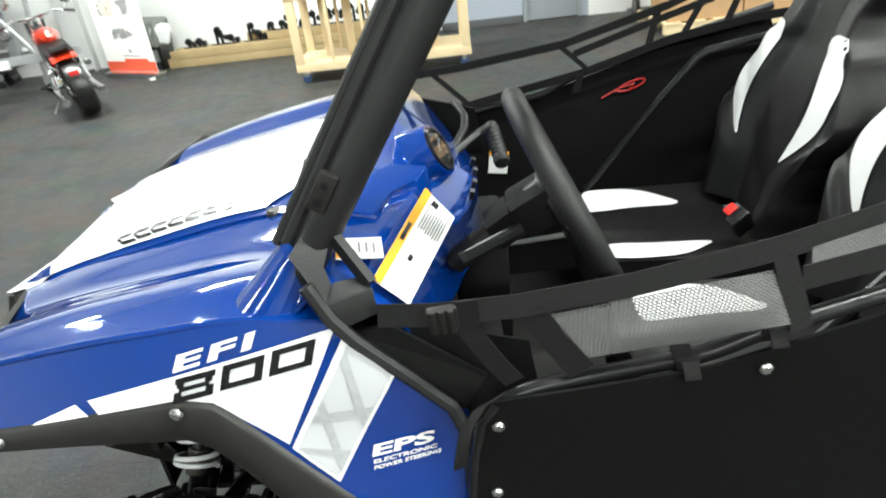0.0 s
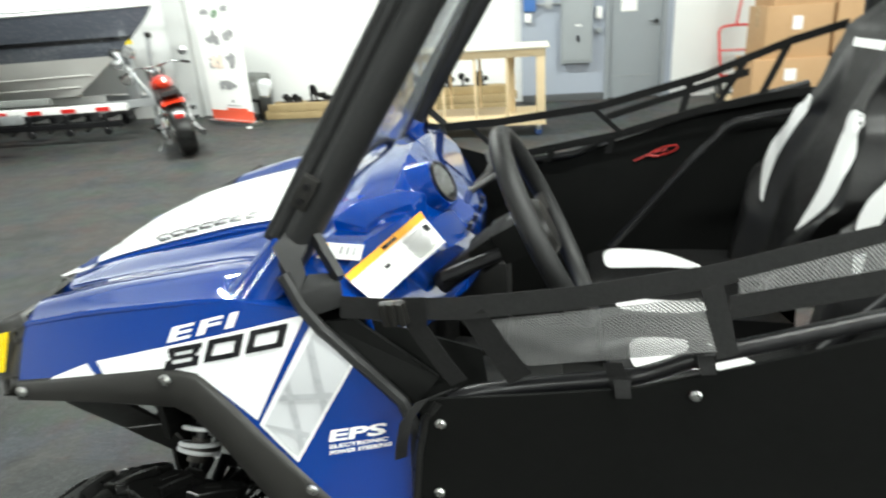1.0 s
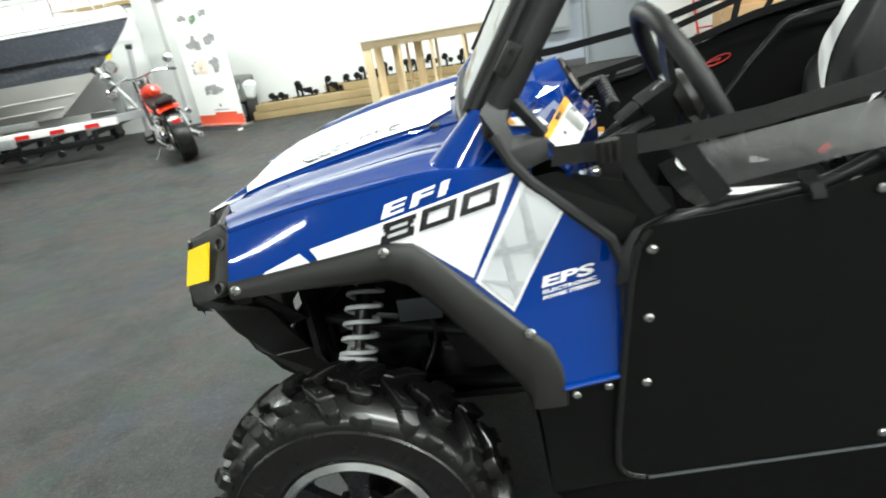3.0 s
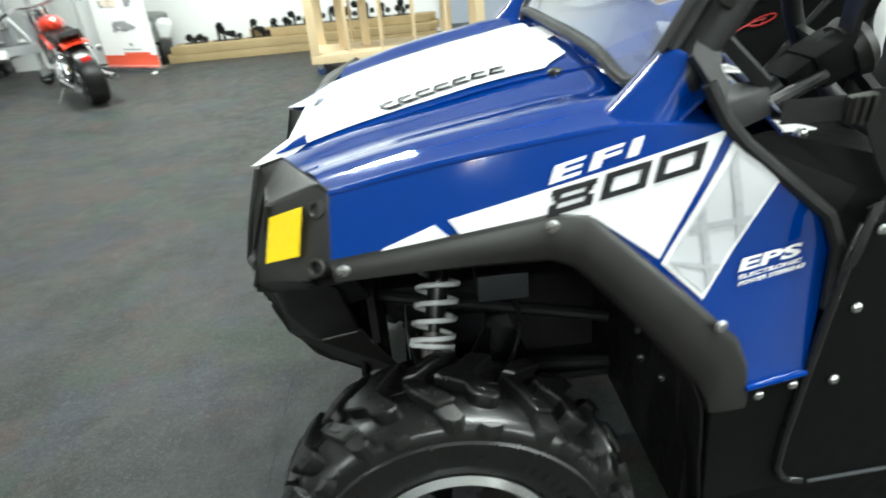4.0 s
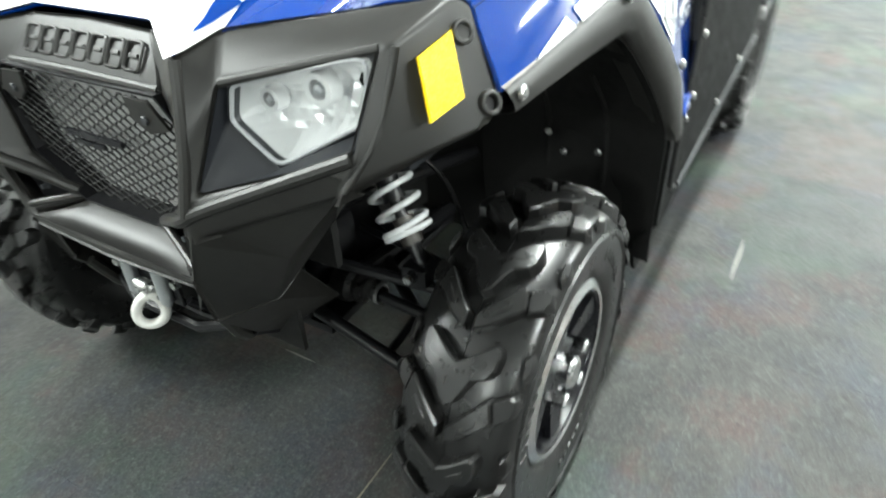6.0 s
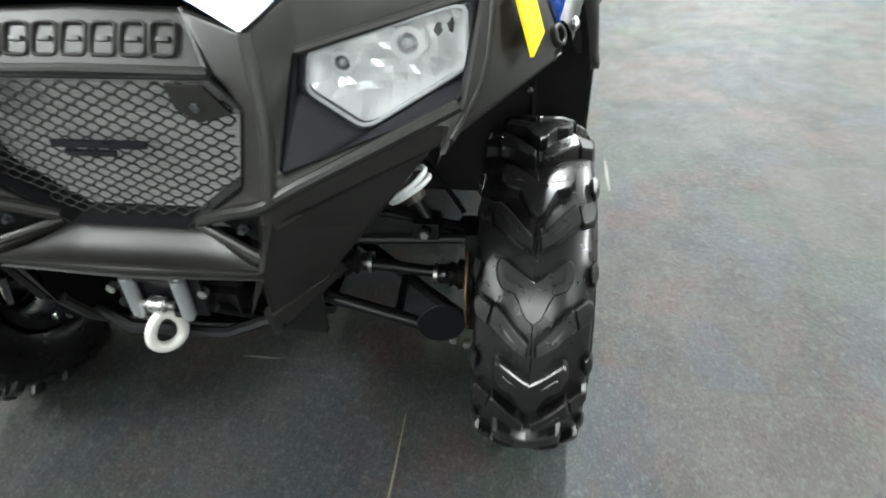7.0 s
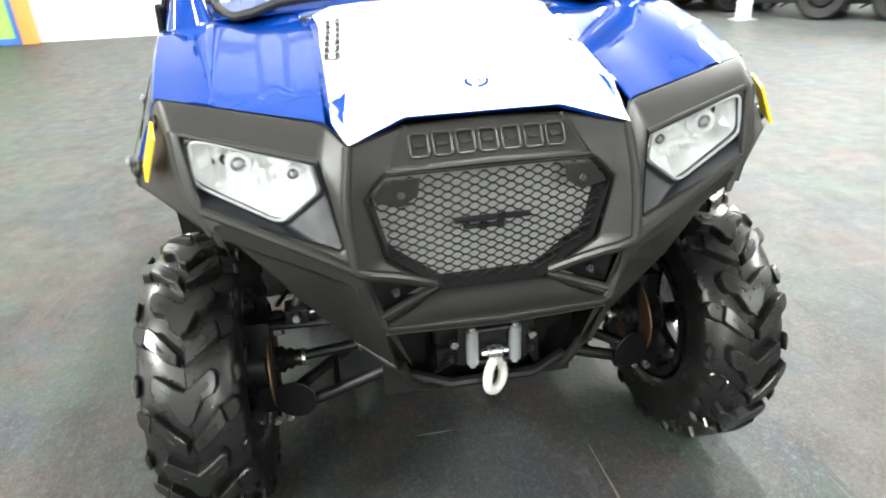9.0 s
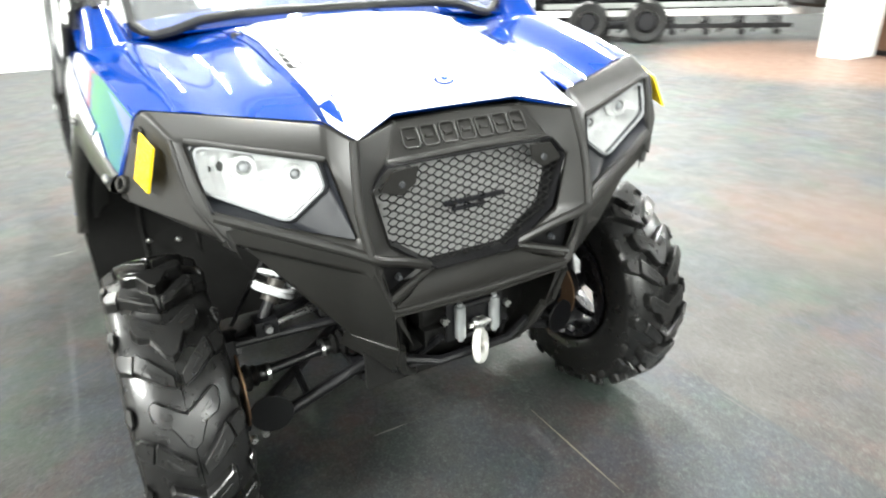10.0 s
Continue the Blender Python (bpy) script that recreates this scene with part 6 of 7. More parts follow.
pair("lamp_shell", boxat(-0.368, -0.505, 0.775, -0.30, -0.26, 0.90, 0.02), LINER, car)
pair("inner_brace", thicken(from_faces([(-0.40, -0.41, 0.75), (-0.30, -0.50, 0.81), (-0.29, -0.27, 0.62), (-0.40, -0.28, 0.60)], [(0, 1, 2, 3)]), 0.005), LINER, car)


# ---- wheels ----
def tyre_radius(w):
    """Tread radius at the sideways place w from the tyre's middle."""
    return 0.2915 - 5.0 * max(0, abs(w) - 0.025) ** 2


# outlines of the tread lugs: (sideways, along the tread), the travel side negative
WING = [(0.0, 0.004), (0.010, 0.010), (0.043, 0.035), (0.049, 0.032), (0.0515, 0.024), (0.050, 0.006), (0.043, -0.006), (0.026, -0.013), (0.019, -0.026), (0.011, -0.044), (0.0, -0.052)]
BAR_IN = [(0.0085, -0.086), (0.053, -0.037), (0.057, -0.040), (0.062, -0.062), (0.058, -0.068), (0.028, -0.095), (0.0095, -0.105)]
BAR_OUT = [(0.060, -0.0335), (0.079, -0.0215), (0.086, -0.025), (0.0885, -0.037), (0.084, -0.050), (0.067, -0.0615)]
FIN = [(0.080, 0.036), (0.087, 0.046), (0.092, 0.036), (0.093, 0.020), (0.087, 0.002), (0.082, 0.010)]
DROP_A = [(0.014, -0.002), (0.039, 0.019), (0.044, 0.016), (0.042, 0.007), (0.034, 0.002)]
DROP_B = [(0.022, -0.086), (0.046, -0.056), (0.050, -0.061), (0.047, -0.071), (0.032, -0.085)]


def grow(outline, across, along, centre=True):
    """The outline made larger about its middle (about the tyre's middle plane where centre is off)."""
    cw = sum(w for w, d in outline) / len(outline) if centre else 0.0
    cd = sum(d for w, d in outline) / len(outline)
    return [(cw + (w - cw) * across, cd + (d - cd) * along) for w, d in outline]


WING, BAR_IN, BAR_OUT = grow(WING, 1.08, 1.13, False), grow(BAR_IN, 1.10, 1.16), grow(BAR_OUT, 1.05, 1.18)


def lug(outline, height, mirror=False):
    """A lug in the flat: vertices (sideways, height, along), its upper edge broken."""
    pts = outline + [(-w, d) for w, d in reversed(outline[1:-1])] if mirror else outline
    lb = flat_poly(pts, 0.021)
    bmesh.ops.recalc_face_normals(lb, faces=lb.faces[:])
    for v in lb.verts:
        v.co.y = height
    bmesh.ops.inset_region(lb, faces=lb.faces[:], thickness=0.0022, use_boundary=True, use_even_offset=True)
    for v in lb.verts:
        if v.is_boundary:
            v.co.y = height - 0.003
    rim_ = [e for e in lb.edges if e.is_boundary]
    r = bmesh.ops.extrude_edge_only(lb, edges=rim_)
    mid = sum((Vector((w, 0, d)) for w, d in pts), Vector()) / len(pts)
    for g_ in r["geom"]:
        if isinstance(g_, bmesh.types.BMVert):
            out = (g_.co - mid) * 1.0
            out.y = 0
            g_.co += out.normalized() * 0.0018
            g_.co.y = -0.004
    return lb


def make_wheel(width, flip=1):
    wheel = part("wheel", moved(lathe([(0.145, -0.085), (0.152, -0.088), (0.166, -0.080), (0.166, -0.072), (0.152, -0.070), (0.148, -0.05), (0.140, -0.02), (0.140, 0.07), (0.150, 0.078), (0.162, 0.08), (0.162, 0.086), (0.14, 0.084), (0.132, 0.06), (0.132, -0.03), (0.140, -0.06)], 56), Matrix.Diagonal((1, 0.92, 1, 1))), INK, car, "black alloy wheel with machined lip")
    part("rim_lip", moved(lathe([(0.148, -0.0895), (0.153, -0.0925), (0.166, -0.0845), (0.1675, -0.078), (0.160, -0.0805), (0.152, -0.0855)], 56), Matrix.Diagonal((1, 0.92, 1, 1))), ALLOY, wheel, "bright machined rim lip")
    k = width / 0.176
    prof = [(0.166, -0.068), (0.176, -0.079 * k), (0.200, -0.0865 * k), (0.232, -0.0895 * k), (0.256, -0.0890 * k), (0.270, -0.0860 * k)]
    prof += [(tyre_radius(w), w * k) for w in (-0.081, -0.07, -0.055, -0.04, -0.025, 0, 0.025, 0.04, 0.055, 0.07, 0.081)]
    prof += [(r, -w) for r, w in reversed(prof[:6])]
    tyre = part("tyre", lathe(prof, 78), RUBBER, wheel, "black knobbly tyre with winged lugs", 40)
    # tread: winged lugs astride the middle alternate with pairs of slanting bars that run out over the shoulders
    n = 12
    bm = bmesh.new()
    g = -flip
    step = 2 * math.pi / n
    kinds = [(lug(WING, 0.0232, True), (1,))] + [(lug(o, h), (-1, 1)) for o, h in ((BAR_IN, 0.0232), (BAR_OUT, 0.0190), (FIN, 0.0125), (DROP_A, 0.0240), (DROP_B, 0.0240))]
    for lb, sides in kinds:
        lb.verts.index_update()
        for i in range(n):
            for side in sides:
                made = []
                for v in lb.verts:
                    w, h, d = v.co
                    a, r = step * i + g * d / 0.306, tyre_radius(w) + h
                    made.append(bm.verts.new((r * math.cos(a), side * w * k, r * math.sin(a))))
                for f in lb.faces:
                    bm.faces.new([made[v.index] for v in f.verts])
        lb.free()
    bmesh.ops.recalc_face_normals(bm, faces=bm.faces[:])
    part("tread", bm, RUBBER, tyre, "winged tread lugs and slanting bars", 28)
    part("mould_line", lathe([(0.2910, -0.0012), (0.2932, 0.0), (0.2910, 0.0012)], 78, closed=False), RUBBER, tyre)
    # raised ring and lettering bars on the sidewall
    part("sidewall_rib", lathe([(0.246, -0.0892 * k), (0.2495, -0.0930 * k), (0.253, -0.0892 * k)], 78, closed=False), RUBBER, tyre)
    bm = bmesh.new()
    for base in (30, 150, 270):
        for j in range(7):
            a = radians(base + 6.0 * j)
            add(bm, box(0.012, 0.003, 0.020, pose(0.212 * math.cos(a), -0.0878 * k, 0.212 * math.sin(a), 0, 90 - math.degrees(a), 0), 0.001))
    tagged(part("raised_marking", bm, RUBBER, tyre), kind="stuff")
    # spokes, centre and nuts
    bm = bmesh.new()
    for j in range(6):
        m = pose(0, 0, 0, 0, 60 * j, 0)
        s1 = from_faces([(-0.016, -0.058, 0.04), (0.016, -0.058, 0.04), (0.026, -0.074, 0.146), (-0.026, -0.074, 0.146)], [(0, 1, 2, 3)])
        thicken(s1, 0.02)
        add(bm, moved(s1, m))
    add(bm, disc(0.062, 0.03, pose(0, -0.045, 0), 28, 0.005))
    add(bm, lathe([(0.12, -0.02), (0.142, -0.055), (0.142, -0.02)], 40))
    part("spokes", bm, INK, wheel, "black wheel spokes", 25)
    part("hub_cap", disc(0.031, 0.05, pose(0, -0.068, 0), 20, 0.006), CHROME, wheel)
    for j in range(4):
        a = radians(45 + 90 * j)
        part("wheel_nut", disc(0.0135, 0.048, pose(0.050 * math.cos(a), -0.072, 0.050 * math.sin(a)), 6, 0.004), CHROME, wheel)
    return wheel


for wx, wy, ww, sd, turn in ((-0.162, 0.557, 0.181, 1, 8.1), (-0.162, 0.557, 0.181, -1, 2.1), (1.794, 0.545, 0.225, 1, 3), (1.794, 0.545, 0.225, -1, 9)):
    make_wheel(ww, sd).matrix_basis = pose(wx, -sd * wy, 0.315, 0, turn, 0 if sd > 0 else 180)

# ---- cabin ----
part("cabin_floor", boxat(0.30, -0.60, 0.30, 1.45, 0.60, 0.33, 0.004), LINER, car, "black cabin floor")
part("firewall", thicken(from_faces([(0.34, -0.60, 0.92), (0.34, 0.60, 0.92), (0.30, 0.60, 0.32), (0.30, -0.60, 0.32)], [(0, 1, 2, 3)]), 0.01), LINER, car)
part("cabin_back", boxat(1.46, -0.60, 0.33, 1.48, 0.60, 1.05, 0.004), LINER, car)
part("footwell_front", boxat(0.235, -0.59, 0.27, 0.295, 0.59, 0.62), LINER, car)
part("centre_console", add(boxat(0.40, -0.10, 0.33, 1.30, 0.10, 0.50, 0.03), boxat(0.38, -0.09, 0.45, 0.50, 0.09, 0.86, 0.02)), LINER, car)
# steering
col = part("steering_column", rail([(0.385, -0.335, 0.925), (0.545, -0.335, 1.045)], 0.022, 14), DARK, car, "black steering column")
part("column_shroud", add(box(0.062, 0.088, 0.078, Matrix.Translation((0.528, -0.335, 1.020)) @ pose(0, 0, 0, 0, 62, 0), 0.012), box(0.05, 0.075, 0.05, Matrix.Translation((0.475, -0.335, 0.992)) @ pose(0, 0, 0, 0, 55, 0), 0.01)), SHEET, col)
part("tilt_shock", rail([(0.40, -0.40, 0.965), (0.50, -0.38, 1.00)], 0.012, 10), DARK, col)
sw_m = Matrix.Translation((0.577, -0.335, 1.034)) @ pose(0, 0, 0, 0, 64, 0)
ring = [(0.172 * math.cos(2 * math.pi * i / 48), 0.172 * math.sin(2 * math.pi * i / 48), 0.0) for i in range(48)]
sw = part("steering_wheel", moved(rail(ring, 0.0175, 14, closed=True), sw_m), PAD, car, "black padded steering wheel")
for a in (90, 210, 330):
    c_, s_ = math.cos(radians(a)), math.sin(radians(a))
    part("wheel_spoke", moved(rail([(0.03 * c_, 0.03 * s_, -0.022), (0.10 * c_, 0.10 * s_, -0.014), (0.168 * c_, 0.168 * s_, 0)], 0.0, flat=(0.016, 0.006)), sw_m), PLASTIC, sw)
part("wheel_hub", moved(lathe([(0.001, 0.012), (0.045, 0.008), (0.056, -0.01), (0.05, -0.03), (0.001, -0.03)], 20, "z", closed=False), sw_m), PLASTIC, sw)
# gear lever with ribbed grip, grab bar, cup holder
lever = part("gear_lever", rail([(0.40, 0.03, 0.985), (0.46, 0.075, 1.012), (0.497, 0.165, 1.000)], 0.009, 10), DARK, car)
g0, g1 = Vector((0.510, 0.062, 0.945)), Vector((0.497, 0.165, 1.000))
gax = Vector((0, 0, 1)).rotation_difference((g1 - g0).normalized()).to_matrix().to_4x4()
part("lever_grip", moved(lathe([(0.0001, -0.064), (0.017, -0.062), (0.019, -0.050), (0.017, -0.044)] + [(0.0185 if i % 2 else 0.0155, -0.040 + i * 0.0065) for i in range(15)] + [(0.014, 0.060), (0.0001, 0.062)], 18, "z", closed=False), Matrix.Translation((g0 + g1) / 2) @ gax), PAD, lever, "ribbed black rubber grip")
part("grab_bar", rail([(0.40, 0.10, 0.965), (0.45, 0.30, 0.975), (0.42, 0.50, 0.975)], 0.010, 10, smooth=1), DARK, car)
notice = part("notice_plate", box(0.062, 0.002, 0.075, pose(0.545, 0.652, 0.722, 0, 8, 0)), LABEL, car, "white notice label inside the far door")
part("label_band", box(0.062, 0.0016, 0.014, pose(0.549, 0.6505, 0.752, 0, 8, 0)), ORANGE, notice)
part("side_pod", add(boxat(0.36, -0.59, 0.80, 0.60, -0.44, 0.84, 0.01), boxat(0.40, -0.59, 0.33, 0.46, -0.30, 0.80, 0.02)), LINER, car)
for x, y, z in ((0.365, -0.555, 0.965),):
    part("cab_bolt", add(disc(0.007, 0.010, pose(x, y, z), 6, 0.001), disc(0.010, 0.004, pose(x, y + 0.005, z), 16)), STEEL, car)


def seat(yc):
    """A bucket seat: cushion, backrest with headrest, white side stripes."""
    st = thing("bucket_seat", "black vinyl bucket seat with white side stripes", "seat", "vehicle seats")
    tilt = math.tan(radians(15.5))

    def half_width(h):
        for (h0, w0), (h1, w1) in zip(BW, BW[1:]):
            if h <= h1:
                f = (h - h0) / (h1 - h0)
                f = f * f * (3 - 2 * f)
                return w0 + (w1 - w0) * f
        return BW[-1][1]
    BW = [(0, 0.175), (0.10, 0.19), (0.28, 0.240), (0.42, 0.19), (0.46, 0.150), (0.50, 0.142), (0.57, 0.166), (0.63, 0.166), (0.68, 0.135), (0.70, 0.105)]

    def ease(f):
        f = min(1.0, max(0.0, f))
        return f * f * (3 - 2 * f)

    def front(h, w, lift=0.0):
        hw = half_width(h)
        a = abs(w) * hw
        bol = 0.030 * ease((abs(w) - 0.32) / 0.3) * (1 if h < 0.46 else max(0.15, 1 - (h - 0.46) * 6)) - 0.012 * ease((abs(w) - 0.93) / 0.07)
        bol += 0.026 * ease((a - 0.098) / 0.045) * ease((0.150 + 0.9 * (a - 0.10) - h) / 0.028)
        x = 1.175 + h * tilt - bol - 0.012 * math.sin(math.pi * min(1, h / 0.42)) - lift
        if h > 0.63:
            x += (h - 0.63) * 0.8
        return Vector((x, yc + w * hw, 0.655 + h))
    bm = grid(50, 44, lambda u, v: front(0.70 * u, 2 * v - 1))
    r = bmesh.ops.extrude_face_region(bm, geom=bm.faces[:])
    for g in r["geom"]:
        if isinstance(g, bmesh.types.BMVert):
            g.co.x = max(g.co.x + 0.05, 1.175 + (g.co.z - 0.655) * tilt + 0.09)
    back = part("backrest", bm, VINYL, st, sharp=50)
    for s in (-1, 1):
        bm = flat_poly(smooth_poly([(0.47, 0.146), (0.42, 0.178), (0.34, 0.212), (0.285, 0.216), (0.240, 0.186), (0.163, 0.108), (0.22, 0.130), (0.29, 0.144), (0.36, 0.130), (0.46, 0.092)]), 0.015)
        for v in bm.verts:
            v.co = front(v.co.x, s * min(0.985, v.co.z / half_width(v.co.x)), 0.004)
        part("white_stripe", bm, WVINYL, back, "white vinyl stripe", 60)
    part("dark_bar", sheet([front(0.585, w, 0.003) for w in (-0.45, 0.45)] + [front(0.605, w, 0.003) for w in (0.5, -0.4)], 0.001), LABEL, back)

    def cushion(u, v, lift=0.0):
        w = 2 * v - 1
        x = 1.16 - 0.44 * u
        z = 0.622 + 0.035 * max(0, abs(w) - 0.4) + 0.02 * u - 0.07 * max(0, u - 0.82) * 4 * max(0, u - 0.82) * 4 * 0.6
        return Vector((x, yc + w * (0.235 - 0.02 * u), z + lift))
    bm = grid(16, 16, cushion)
    r = bmesh.ops.extrude_face_region(bm, geom=bm.faces[:])
    for g in r["geom"]:
        if isinstance(g, bmesh.types.BMVert):
            g.co.z = 0.53
    cu = part("seat_cushion", bm, VINYL, st, sharp=50)
    for s in (-1, 1):
        bm = flat_poly(smooth_poly([(0.765, 0.205), (0.762, 0.105), (0.80, 0.098), (0.90, 0.112), (1.06, 0.112), (1.00, 0.165), (0.94, 0.205), (0.84, 0.214)]), 0.02)
        for v in bm.verts:
            u = (1.16 - v.co.x) / 0.44
            v.co = cushion(u, 0.5 + s * 0.5 * min(0.985, v.co.z / (0.235 - 0.02 * u)), 0.005)
        part("white_stripe", bm, WVINYL, cu, "white vinyl stripe", 60)
    part("seat_frame", boxat(0.80, yc - 0.18, 0.33, 1.2, yc + 0.18, 0.53, 0.01), DARK, st)
    return st


seat(0.275)
seat(-0.275)
for y in (0.03,):
    bk = part("belt_buckle", box(0.05, 0.03, 0.075, pose(1.09, y + 0.09, 0.70, 20, -35, 10), 0.006), INK, car, "seat-belt buckle with red button")
    part("buckle_button", box(0.03, 0.022, 0.012, pose(1.066, y + 0.095, 0.735, 20, -35, 10), 0.003), RED, bk)
# cage behind the seats
for s in (-1, 1):
    part("cage_tube", rail([(1.50, s * 0.56, 0.40), (1.47, s * 0.56, 1.2), (1.42, s * 0.50, 1.74)], 0.024, 12), PAD, car)
    part("cage_tube", rail([P1 if s > 0 else (P1.x, -P1.y, P1.z), (1.42, -s * 0.50, 1.74)], 0.024, 12), PAD, car)
    part("seat_brace", rail([(0.79, s * 0.50, 0.66), (1.09, s * 0.50, 1.02), (1.14, s * 0.50, 1.045), (1.45, s * 0.53, 1.07)], 0.0105, 10, smooth=1), DARK, car)
part("cage_tube", rail([(1.42, -0.50, 1.74), (1.42, 0.50, 1.74)], 0.024, 12), PAD, car)
part("cage_tube", rail([(0.640, -0.50, 1.74), (0.640, 0.50, 1.74)], 0.024, 12), PAD, car)
part("cage_tube", rail([(1.46, -0.56, 1.10), (1.46, 0.56, 1.10)], 0.020, 12), PAD, car)
# cargo bed and rear fenders
part("cargo_bed", add(add(boxat(1.52, -0.55, 0.72, 2.35, 0.55, 0.75, 0.01), boxat(1.52, -0.58, 0.75, 2.35, -0.54, 0.98, 0.01)), add(boxat(1.52, 0.54, 0.75, 2.35, 0.58, 0.98, 0.01), boxat(2.31, -0.55, 0.75, 2.35, 0.55, 0.98, 0.01))), PLASTIC, car, "black plastic cargo bed")
part("rear_frame", add(boxat(1.45, -0.25, 0.28, 2.2, 0.25, 0.70, 0.02), rail([(1.79, -0.5, 0.315), (1.79, 0.5, 0.315)], 0.03, 10)), DARK, car)


# ---- doors with nets ----
def side_door(s):
    """A black sheet door on a bent tube frame with a webbing net above it; s = 1 on the driver's side."""
    top = [(0.420, 0.902), (0.55, 0.912), (0.69, 0.926), (0.79, 0.953), (0.90, 0.985), (1.10, 1.045), (1.36, 1.10)]
    poly = top + [(1.40, 1.0), (1.40, 0.49), (0.40, 0.415), (0.372, 0.425), (0.356, 0.462), (0.378, 0.66), (0.396, 0.84), (0.402, 0.895)]
    bm = flat_poly(poly, 0.25)
    for v in bm.verts:
        v.co.y = -0.662 * s
    door = part("door", thicken(bm, 0.005), SHEET, car, "flat black sheet-metal door")
    part("door_edge_seal", rail([(x, -0.659 * s, z) for x, z in ((0.425, 0.897), (0.398, 0.86), (0.373, 0.66), (0.350, 0.455), (0.366, 0.42), (0.40, 0.412))], 0.007, 8, smooth=1), RUBBER, door)
    part("bottom_edge", rail([(0.405, -0.667 * s, 0.415), (1.40, -0.667 * s, 0.489)], 0.0030, 6), SATIN, door, "grey lower door edge")
    for x, z in ((0.426, 0.864), (0.417, 0.744), (0.409, 0.620), (0.757, 0.918), (0.80, 0.47), (1.1, 0.50), (1.12, 1.0)):
        part("door_rivet", disc(0.008, 0.008, pose(x, -0.665 * s, z), 14, 0.003), STEEL, door)
    tube = [(0.440, -0.640 * s, 0.885), (0.47, -0.640 * s, 0.900), (0.56, -0.640 * s, 0.914), (0.655, -0.640 * s, 0.924), (0.70, -0.640 * s, 0.932), (0.757, -0.645 * s, 0.962), (0.80, -0.648 * s, 0.975), (1.05, -0.645 * s, 1.042), (1.36, -0.640 * s, 1.115)]
    part("door_tube", rail(tube, 0.0115, 12, smooth=2), DARK, door, "glossy black door tube")
    return door


side_door(1)
door_r = side_door(-1)
# driver-side net
TOPS = [(0.291, -0.618, 1.020), (0.36, -0.634, 1.024), (0.46, -0.640, 1.029), (0.60, -0.640, 1.043), (0.767, -0.636, 1.070), (0.95, -0.634, 1.118), (1.15, -0.632, 1.175), (1.40, -0.625, 1.25)]
net = part("door_net", band(TOPS, 0.030, (0.12, 0.25, 1)), STRAP, car, "black webbing door net with grey mesh")
ML = [Vector(p) for p in ((0.487, -0.642, 1.012), (0.546, -0.648, 0.948), (0.775, -0.668, 0.985), (0.758, -0.642, 1.045))]


def on_mesh(a, b):
    p = ML[0].lerp(ML[3], a).lerp(ML[1].lerp(ML[2], a), b)
    p.y -= 0.012 * math.sin(math.pi * a) * math.sin(math.pi * b)
    return p


MESHM = material("grey_net_cord", (0.10, 0.10, 0.10), 0.35, vary=0.1, scale=60)
bm = bmesh.new()
na, nb = 50, 12
for d in (1, -1):
    for k in range(-nb, na + nb):
        pts = []
        for j in range(nb + 1):
            a = (k + (j if d > 0 else nb - j)) / na
            if 0 <= a <= 1:
                pts.append(on_mesh(a, j / nb))
        if len(pts) > 1:
            add(bm, rail(pts, 0.0009, 4))
part("net_mesh", bm, MESHM, net, "grey diamond mesh panel")
bm = bmesh.new()
for d in (1, -1):
    for k in range(-6, 126):
        pts = []
        for j in range(7):
            a = (k + (j if d > 0 else 6 - j)) / 120
            if 0 <= a <= 1:
                hi, lo = Vector((0.80, -0.642, 1.070)).lerp(Vector((1.32, -0.634, 1.215)), a), Vector((0.80, -0.648, 1.042)).lerp(Vector((1.32, -0.644, 1.165)), a)
                pts.append(hi.lerp(lo, j / 6))
        if len(pts) > 1:
            add(bm, rail(pts, 0.00085, 4))
part("net_mesh", bm, MESHM, net, "grey diamond mesh panel")
part("net_strap", band([ML[0] + Vector((-0.012, 0, 0.01)), ML[1] + Vector((-0.01, 0, -0.02))], 0.034, (1, 0, 0.6)), STRAP, net)
part("net_strap", band([ML[3] + Vector((0.012, 0, 0.015)), ML[2] + Vector((0.014, 0, -0.008))], 0.026, (1, 0, 0.3)), STRAP, net)
part("net_strap", band([(0.392, -0.642, 1.02), (0.41, -0.642, 0.985), (0.435, -0.640, 0.94), (0.452, -0.640, 0.915)], 0.026, (1, 0, 0.5)), STRAP, net)
part("net_strap", band([(0.79, -0.65, 1.035), (0.95, -0.65, 1.068), (1.3, -0.645, 1.152)], 0.030, (0, 0.2, 1)), STRAP, net)
bk = part("net_buckle", box(0.036, 0.012, 0.036, pose(0.372, -0.646, 1.025, 10, -4, 4), 0.004), PLASTIC, net, "black plastic strap buckle")
for k in (-1, 0, 1):
    part("buckle_bar", box(0.006, 0.006, 0.036, pose(0.372 + k * 0.011, -0.653, 1.025, 10, -4, 4), 0.002), PLASTIC, bk)
part("net_loop", band([(0.40, -0.6425, 1.007), (0.40, -0.6445, 1.047)], 0.030, (1, 0, 0)), STRAP, net)
part("loose_strap", band([(0.445, -0.655, 0.914), (0.405, -0.675, 0.908), (0.384, -0.690, 0.885), (0.376, -0.692, 0.85), (0.372, -0.690, 0.825)], 0.018, (1, 0.2, 0.25)), STRAP, net, "loose black strap end")
